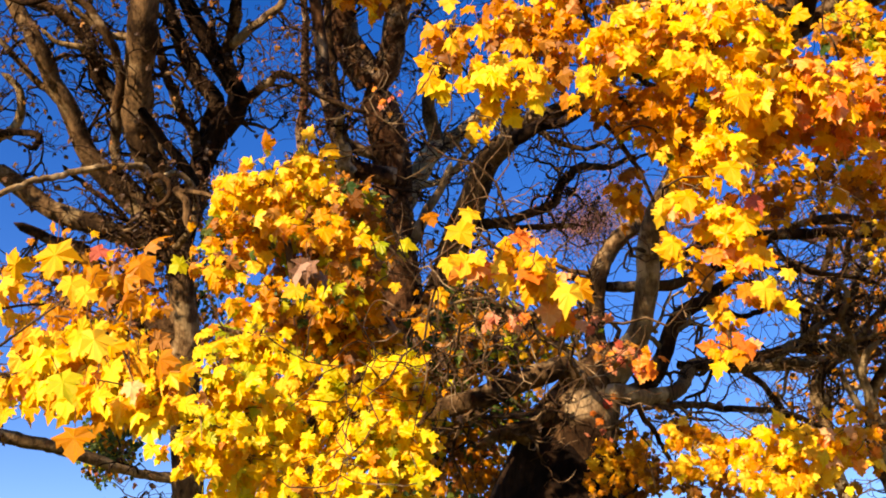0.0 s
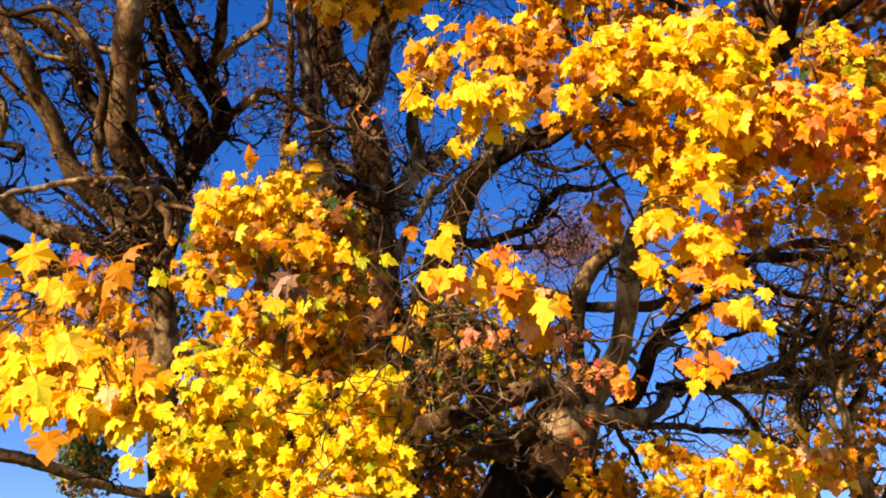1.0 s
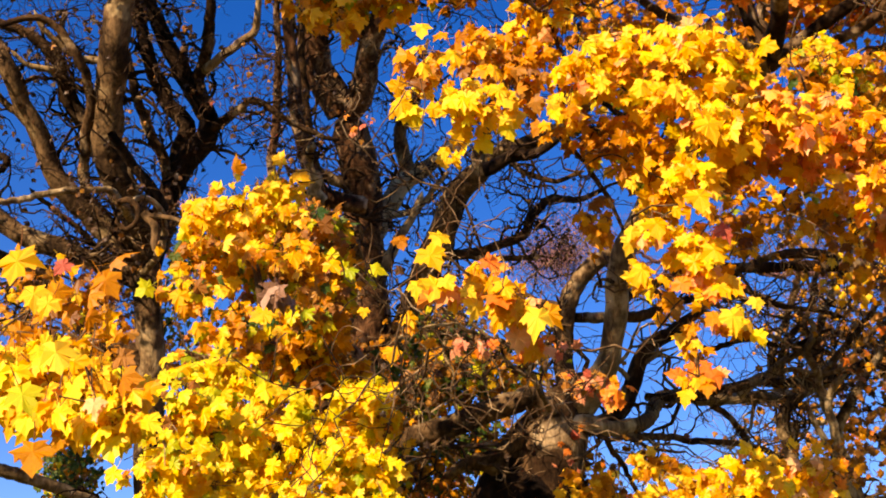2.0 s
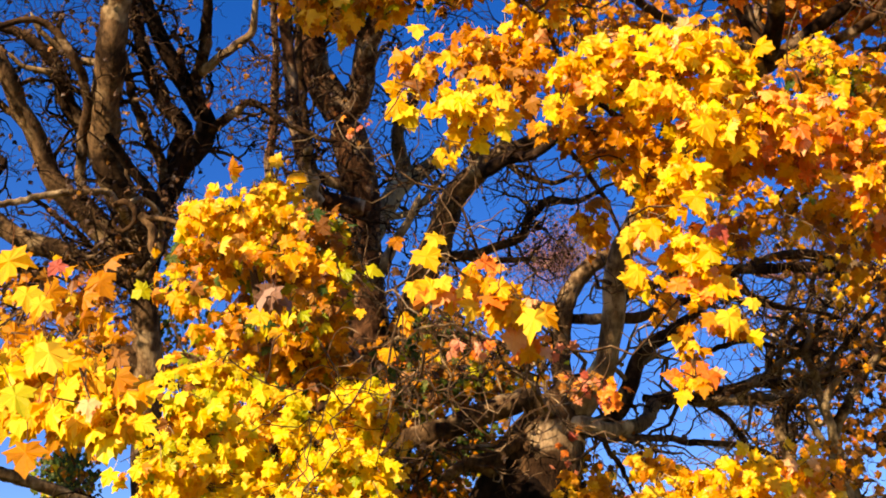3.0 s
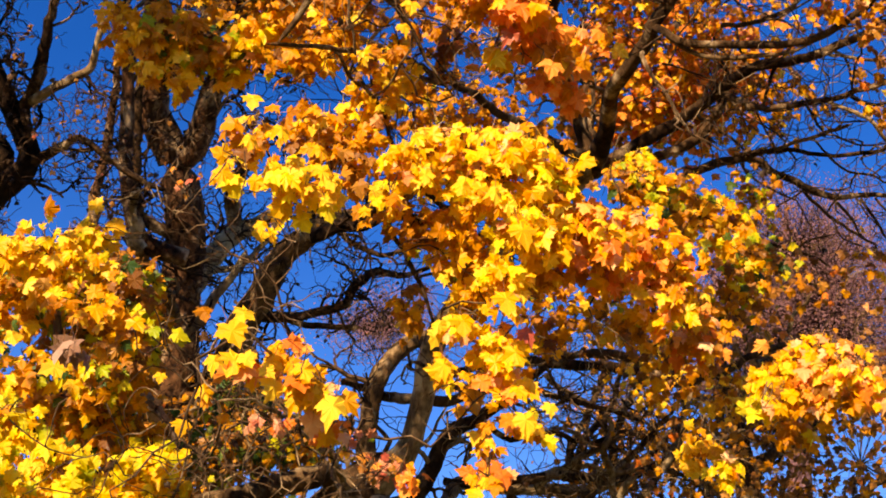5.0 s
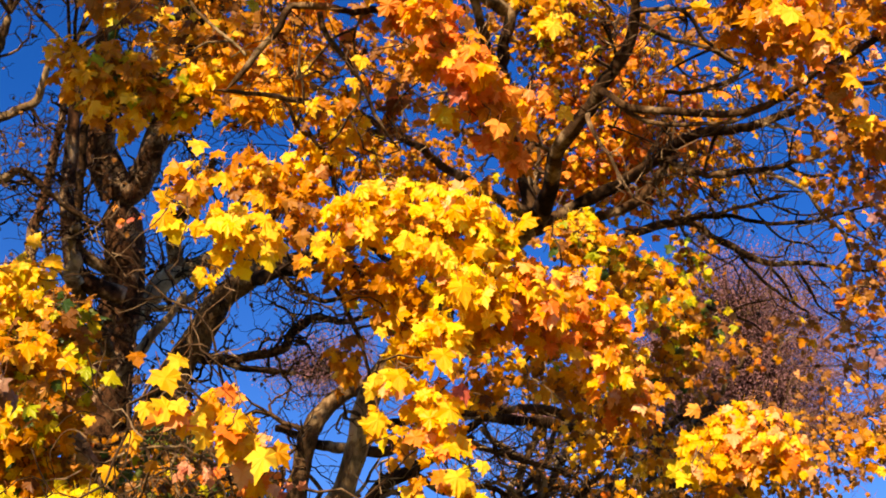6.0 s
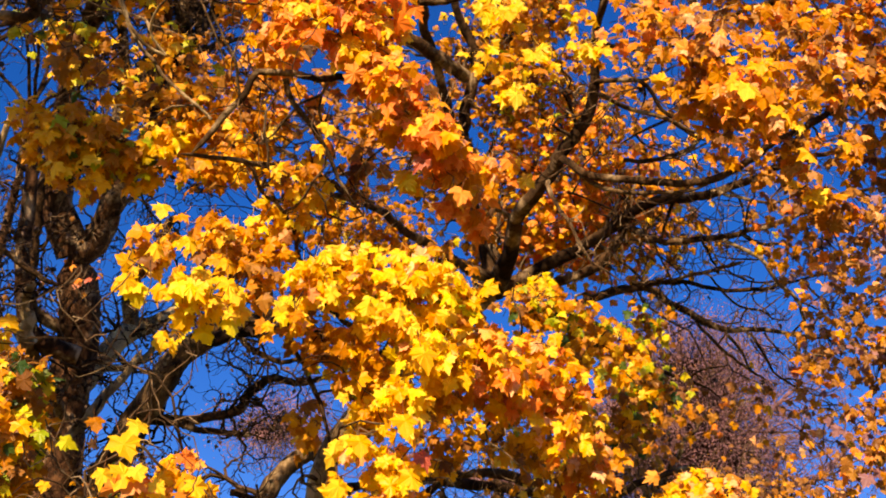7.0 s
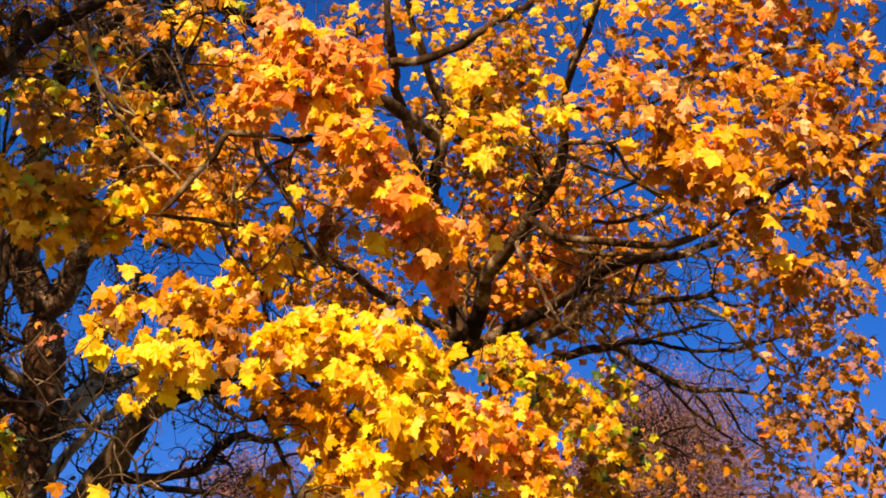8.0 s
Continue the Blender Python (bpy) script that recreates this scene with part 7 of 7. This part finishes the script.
limb(young_maple, [(-0.89, 7.68, 3.24, 0.032), (-1.17, 6.90, 3.31, 0.020), (-1.38, 6.64, 3.35, 0.014)], BARK_DARK, "limb", wander=0.016, sprout=0.8)
limb(young_maple, [(-0.86, 7.72, 3.06, 0.032), (-0.39, 7.00, 3.28, 0.020), (-0.11, 6.76, 3.43, 0.013)], BARK_DARK, "limb", wander=0.016, sprout=0.8)
twigs(young_maple, 15, 3.0, 0.5, TWIG, level=1, gnarl=0.2)
spray(young_maple, (-1.30, 7.38, 5.39), (10, 4, -8), (0.41, 0.23, 0.20), 140, 0.150, "sunny")
spray(young_maple, (-1.08, 7.48, 5.69), (8, 4, 8), (0.24, 0.11, 0.14), 58, 0.150, "sunny")
spray(young_maple, (-1.61, 7.22, 5.36), (13, 4, 0), (0.13, 0.14, 0.12), 16, 0.150, "sunny")
# Side and inner sprays take darker mixes, shade put into leaf colour.
spray(young_maple, (-0.71, 6.70, 4.99), (6, 4, 0), (0.24, 0.16, 0.16), 37, 0.140, "olive_shaded")
spray(young_maple, (-0.55, 6.82, 4.72), (6, 4, 0), (0.20, 0.20, 0.16), 35, 0.135, "olive_shaded")
spray(young_maple, (-0.64, 6.64, 4.40), (6, 4, 0), (0.24, 0.18, 0.16), 32, 0.130, "olive_shaded")
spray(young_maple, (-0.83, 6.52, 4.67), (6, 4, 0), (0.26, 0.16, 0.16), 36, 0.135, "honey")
spray(young_maple, (-1.53, 7.84, 5.30), (11, 4, 0), (0.41, 0.28, 0.20), 121, 0.135, "umber_shaded")
spray(young_maple, (-0.80, 7.93, 5.55), (6, 4, -30), (0.34, 0.29, 0.20), 121, 0.135, "olive_shaded")
spray(young_maple, (-0.66, 8.09, 5.23), (5, 4, 0), (0.25, 0.29, 0.20), 95, 0.135, "olive_shaded")
spray(young_maple, (-0.66, 6.83, 4.37), (6, 3, 0), (0.27, 0.20, 0.20), 130, 0.135, "umber_shaded")
spray(young_maple, (-1.48, 6.85, 4.55), (12, 3, 0), (0.25, 0.12, 0.16), 49, 0.135, "umber_shaded")
spray(young_maple, (-1.24, 8.28, 5.41), (9, 4, 0), (0.28, 0.25, 0.40), 73, 0.135, "olive_shaded")
spray(young_maple, (-1.15, 6.88, 4.34), (10, 3, 0), (0.27, 0.16, 0.16), 44, 0.135, "umber_shaded")
spray(young_maple, (-0.83, 7.19, 4.22), (7, 3, 0), (0.36, 0.18, 0.20), 107, 0.135, "umber_shaded")
spray(young_maple, (-1.30, 6.89, 3.98), (11, 3, 0), (0.36, 0.15, 0.20), 80, 0.118, "lemon", single=True)
spray(young_maple, (-0.56, 7.27, 4.09), (4, 3, -20), (0.24, 0.22, 0.20), 170, 0.135, "umber_shaded")
spray(young_maple, (-0.88, 6.93, 3.73), (7, 3, 0), (0.41, 0.19, 0.20), 112, 0.118, "lemon", single=True)
spray(young_maple, (-0.34, 7.09, 3.71), (3, 3, 0), (0.25, 0.27, 0.20), 200, 0.112, "lemon")
spray(young_maple, (-0.60, 6.75, 3.39), (5, 2, 0), (0.39, 0.22, 0.20), 175, 0.118, "lemon")
spray(young_maple, (-1.15, 6.66, 3.43), (10, 2, 0), (0.36, 0.22, 0.20), 156, 0.118, "lemon")
spray(young_maple, (-0.25, 6.90, 3.29), (2, 2, 0), (0.22, 0.22, 0.20), 95, 0.118, "lemon")
spray(young_maple, (-1.18, 6.63, 3.14), (10, 2, 0), (0.39, 0.18, 0.20), 140, 0.118, "lemon")
spray(young_maple, (-0.70, 6.61, 3.04), (6, 2, 0), (0.45, 0.18, 0.20), 156, 0.118, "lemon")
spray(young_maple, (-0.30, 6.94, 3.86), (3, 3, 0), (0.17, 0.12, 0.12), 100, 0.118, "lemon")
spray(young_maple, (-1.36, 8.41, 5.57), (9, 4, 0), (0.53, 0.46, 0.50), 275, 0.135, "umber_shaded")
spray(young_maple, (-0.84, 8.54, 5.43), (6, 4, 0), (0.43, 0.45, 0.50), 255, 0.135, "olive_shaded")
spray(young_maple, (-1.10, 8.01, 4.52), (8, 3, 0), (0.66, 0.27, 0.20), 210, 0.135, "umber_shaded")
spray(young_maple, (-1.03, 7.85, 3.77), (7, 2, 0), (0.71, 0.43, 0.20), 385, 0.112, "yellow")
spray(young_maple, (-0.33, 7.91, 3.75), (2, 2, 0), (0.29, 0.34, 0.20), 156, 0.112, "yellow")
spray(young_maple, (-1.36, 6.42, 3.62), (13, 3, 0), (0.21, 0.14, 0.16), 51, 0.118, "lemon")
spray(young_maple, (-1.39, 6.24, 3.24), (13, 2, 0), (0.24, 0.17, 0.16), 70, 0.118, "lemon")
spray(young_maple, (-0.68, 7.24, 2.98), (5, 2, 0), (0.61, 0.23, 0.20), 156, 0.118, "lemon")
spray(young_maple, (-1.29, 6.95, 2.96), (10, 2, 0), (0.33, 0.15, 0.16), 70, 0.118, "lemon")
lone_leaf(young_maple, (-0.83, 5.87, 4.26), 0.240, "parched", 35, 50, 20)
lone_leaf(young_maple, (-0.74, 5.89, 4.24), 0.208, "parched", -30, -45, 10)
lone_leaf(young_maple, (-0.80, 5.86, 4.17), 0.192, "parched", 15, -60, -10)
lone_leaf(young_maple, (-0.89, 5.87, 4.16), 0.176, "parched", 50, 35, 25)
lone_leaf(young_maple, (-0.70, 5.98, 4.16), 0.160, "parched", -10, 60, 0)
lone_leaf(young_maple, (-0.77, 6.09, 4.11), 0.176, "gold", -60)
lone_leaf(young_maple, (-1.28, 6.22, 4.10), 0.146, "gold", 0)
lone_leaf(young_maple, (-1.25, 6.51, 4.46), 0.133, "gold", 20)
lone_leaf(young_maple, (-1.45, 6.49, 4.43), 0.162, "gold", -10)
lone_leaf(young_maple, (-0.96, 7.29, 5.72), 0.172, "gold", 60)
lone_leaf(young_maple, (-1.23, 7.21, 5.37), 0.168, "gold", 10)
lone_leaf(young_maple, (-0.85, 6.66, 4.26), 0.148, "gold", 10)
lone_leaf(young_maple, (-0.89, 6.40, 3.79), 0.174, "lime", 10)
lone_leaf(young_maple, (-1.14, 6.38, 3.73), 0.139, "lime", -20)
finish(young_maple)

# ---- maple sapling ----
maple_sapling = tree("maple_sapling", -1.95, 3.55, "maple sapling with large bright yellow leaves")
limb(maple_sapling, [(-1.95, 3.55, -0.10, 0.036), (-1.95, 3.55, 0.27, 0.028), (-1.93, 3.55, 1.10, 0.024), (-1.90, 3.54, 2.10, 0.019), (-1.86, 3.52, 2.80, 0.014), (-1.80, 3.50, 3.25, 0.008)], BARK_DARK, "trunk", sprout=0)
limb(maple_sapling, [(-1.88, 3.53, 2.55, 0.009), (-1.56, 3.54, 2.70, 0.006), (-1.28, 3.54, 2.72, 0.005), (-1.02, 3.50, 2.62, 0.003)], BARK_GREY, "limb", sprout=0.5)
limb(maple_sapling, [(-1.86, 3.52, 2.78, 0.008), (-1.52, 3.56, 2.96, 0.005), (-1.22, 3.52, 2.94, 0.004), (-0.95, 3.46, 2.80, 0.003)], BARK_GREY, "limb", sprout=0.5)
limb(maple_sapling, [(-1.90, 3.54, 2.30, 0.008), (-1.58, 3.30, 2.56, 0.005), (-1.22, 2.95, 2.64, 0.004), (-0.92, 2.62, 2.66, 0.002)], BARK_GREY, "limb", sprout=0.5)
twigs(maple_sapling, 16, 3.0, 0.3, TWIG, level=1, gnarl=0.2)
spray(maple_sapling, (-1.18, 3.48, 2.84), (19, 3, 15), (0.14, 0.07, 0.10), 31, 0.100, "sunny", single=True)
spray(maple_sapling, (-1.28, 3.50, 2.74), (20, 3, 0), (0.14, 0.09, 0.10), 37, 0.100, "sunny", single=True)
spray(maple_sapling, (-1.06, 3.46, 2.69), (17, 3, 0), (0.15, 0.09, 0.10), 43, 0.100, "sunny", single=True)
spray(maple_sapling, (-0.96, 3.42, 2.63), (16, 2, 0), (0.15, 0.07, 0.10), 30, 0.100, "sunny", single=True)
spray(maple_sapling, (-1.19, 3.49, 2.69), (19, 2, 0), (0.14, 0.06, 0.10), 16, 0.100, "sunny", single=True)
spray(maple_sapling, (-0.96, 3.44, 2.78), (16, 3, 0), (0.09, 0.07, 0.12), 17, 0.100, "honey", single=True)
spray(maple_sapling, (-1.31, 3.51, 2.91), (21, 3, 0), (0.12, 0.06, 0.12), 17, 0.100, "honey", single=True)
spray(maple_sapling, (-1.46, 3.53, 2.70), (23, 2, 0), (0.12, 0.11, 0.12), 24, 0.100, "sunny", single=True)
spray(maple_sapling, (-1.54, 3.53, 3.06), (24, 3, 0), (0.11, 0.11, 0.12), 14, 0.100, "honey", single=True)
spray(maple_sapling, (-1.12, 3.46, 3.07), (18, 3, 0), (0.12, 0.10, 0.12), 19, 0.100, "shade")
spray(maple_sapling, (-1.15, 3.48, 2.76), (18, 3, 0), (0.22, 0.12, 0.12), 61, 0.100, "sunny")
spray(maple_sapling, (-0.99, 3.44, 2.67), (16, 2, 0), (0.19, 0.08, 0.12), 28, 0.100, "sunny")
spray(maple_sapling, (-0.93, 3.41, 2.63), (14, 3, 0), (0.11, 0.08, 0.12), 33, 0.100, "sunny")
lone_leaf(maple_sapling, (-0.82, 2.15, 2.61), 0.108, "gold", 0)
lone_leaf(maple_sapling, (-0.84, 2.48, 2.63), 0.075, "gold", -25)
lone_leaf(maple_sapling, (-0.93, 2.54, 2.69), 0.089, "gold", 10)
lone_leaf(maple_sapling, (-0.92, 2.69, 2.61), 0.120, "gold", 20)
lone_leaf(maple_sapling, (-0.94, 2.76, 2.37), 0.108, "amber", 5)
lone_leaf(maple_sapling, (-1.00, 2.70, 2.49), 0.108, "lime", 30)
lone_leaf(maple_sapling, (-1.04, 3.15, 3.03), 0.074, "pink", -40)
finish(maple_sapling)

# ---- unseen tree, added outside the view to shade bare trees and maple ----
neighbouring_tree = tree("neighbouring_tree", -6.6, 6.2, "unseen tree with amber leaves, added to cast shade")
limb(neighbouring_tree, [(-6.6, 6.2, -0.1, 0.34), (-6.55, 6.2, 0.4, 0.26), (-6.5, 6.3, 3.0, 0.22), (-6.3, 6.5, 6.0, 0.16), (-6.2, 6.7, 9.0, 0.08), (-6.1, 6.9, 11.0, 0.03)], BARK_DARK, "trunk")
for k in range(14):
    turn, high = k * 2.4, 5.0 + 0.4 * k
    reach = 1.9 - 0.07 * k
    tip = (-6.3 + reach * math.cos(turn), 6.6 + reach * math.sin(turn), high + 0.9)
    limb(neighbouring_tree, [(-6.4, 6.45, high, 0.07), (-6.35 + 0.5 * reach * math.cos(turn), 6.5 + 0.5 * reach * math.sin(turn), high + 0.6, 0.05), (*tip, 0.02)], BARK_DARK, wander=0.02)
    spray(neighbouring_tree, tip, (60, 0, 0), (0.75, 0.6, 0.6), 36, 0.15, "honey")
# Added bough and sprays that keep sun off the maple's left leaves.
limb(neighbouring_tree, [(-6.35, 6.45, 5.6, 0.11), (-5.6, 5.3, 6.8, 0.09), (-4.6, 3.9, 7.6, 0.065), (-3.7, 2.8, 7.9, 0.045), (-2.7, 1.9, 7.8, 0.02)], BARK_DARK, wander=0.02)
for at, n in (((-2.9, 2.1, 7.5), 70), ((-3.1, 1.6, 7.9), 70), ((-2.5, 1.9, 7.9), 60), ((-2.9, 2.1, 8.3), 60), ((-3.4, 2.4, 7.8), 50), ((-3.9, 4.3, 7.7), 30), ((-3.6, 3.8, 7.3), 8), ((-3.5, 3.0, 6.3), 8), ((-3.7, 2.6, 6.4), 8), ((-2.4, 1.3, 8.0), 24)):
    spray(neighbouring_tree, at, (60, 0, 0), (0.5, 0.45, 0.45), n, 0.15, "honey")
twigs(neighbouring_tree, 31, 4.0, 0.8, TWIG)
finish(neighbouring_tree)

# ---- distant tree ----
distant_tree = tree("distant_tree", 12.62, 21.53, "distant tree with a hazy mauve crown of fine twigs")
limb(distant_tree, [(12.62, 21.53, -0.10, 0.425), (12.60, 21.53, 0.35, 0.328), (12.55, 21.53, 7.26, 0.293), (12.33, 20.54, 10.56, 0.240), (12.16, 20.13, 11.34, 0.200), (11.96, 19.66, 12.47, 0.160), (11.72, 19.14, 13.60, 0.093), (11.51, 18.53, 14.71, 0.040)], TWIG_PINK, "trunk", sprout=0.3)
limb(distant_tree, [(12.19, 20.22, 11.11, 0.133), (11.29, 20.17, 12.29, 0.093), (10.48, 20.11, 13.24, 0.053), (10.01, 19.94, 13.94, 0.027)], TWIG_PINK, "limb", wander=0.08)
limb(distant_tree, [(12.19, 20.22, 11.11, 0.133), (12.99, 19.20, 12.05, 0.093), (13.50, 18.48, 12.65, 0.053), (13.90, 17.86, 13.13, 0.027)], TWIG_PINK, "limb", wander=0.08)
limb(distant_tree, [(12.08, 19.95, 11.79, 0.093), (12.47, 19.09, 12.87, 0.067), (12.63, 18.44, 13.72, 0.033), (12.61, 18.01, 14.37, 0.020)], TWIG_PINK, "limb", wander=0.08)
limb(distant_tree, [(12.04, 19.86, 12.02, 0.093), (11.37, 19.62, 13.19, 0.067), (10.96, 19.22, 14.21, 0.033), (10.77, 18.87, 14.88, 0.020)], TWIG_PINK, "limb", wander=0.08)
limb(distant_tree, [(13.08, 20.58, 10.56, 0.160), (11.41, 21.31, 11.08, 0.120), (9.00, 22.12, 11.79, 0.080), (6.45, 22.75, 12.30, 0.053), (4.59, 22.97, 12.77, 0.033)], TWIG_PINK, "limb", wander=0.08)
limb(distant_tree, [(12.24, 20.35, 10.77, 0.107), (13.87, 19.01, 11.19, 0.080), (14.74, 18.08, 11.62, 0.053), (15.21, 17.40, 12.07, 0.027)], TWIG_PINK, "limb", wander=0.08)
twigs(distant_tree, 17, 8.0, 1.5, TWIG_PINK, level=3, gnarl=0.22, radius=0.5, apart=0)
spray(distant_tree, (11.83, 19.08, 13.59), (-33, 4, 0), (2.00, 1.56, 2.00), 8054, 0.040, "mauve")
spray(distant_tree, (12.58, 19.47, 12.09), (-34, 4, 0), (2.27, 1.40, 2.00), 8054, 0.040, "mauve")
spray(distant_tree, (10.92, 20.25, 12.54), (-30, 4, 0), (1.33, 1.12, 2.00), 3580, 0.040, "mauve")
spray(distant_tree, (3.58, 23.19, 12.68), (-9, 4, 0), (0.93, 0.84, 2.00), 1429, 0.040, "mauve")
spray(distant_tree, (13.37, 20.64, 13.77), (-34, 4, 0), (2.44, 2.27, 2.00), 6264, 0.040, "mauve")
spray(distant_tree, (12.52, 21.82, 12.63), (-31, 4, 0), (2.87, 1.35, 2.00), 5370, 0.040, "mauve")
spray(distant_tree, (3.45, 25.06, 13.48), (-8, 4, 0), (1.58, 0.75, 2.00), 2325, 0.040, "mauve")
spray(distant_tree, (13.25, 20.59, 11.71), (-34, 3, 0), (1.94, 1.15, 2.00), 5100, 0.040, "mauve")
spray(distant_tree, (11.44, 21.02, 13.03), (-30, 4, 0), (1.25, 1.31, 2.00), 2720, 0.040, "mauve")
finish(distant_tree)
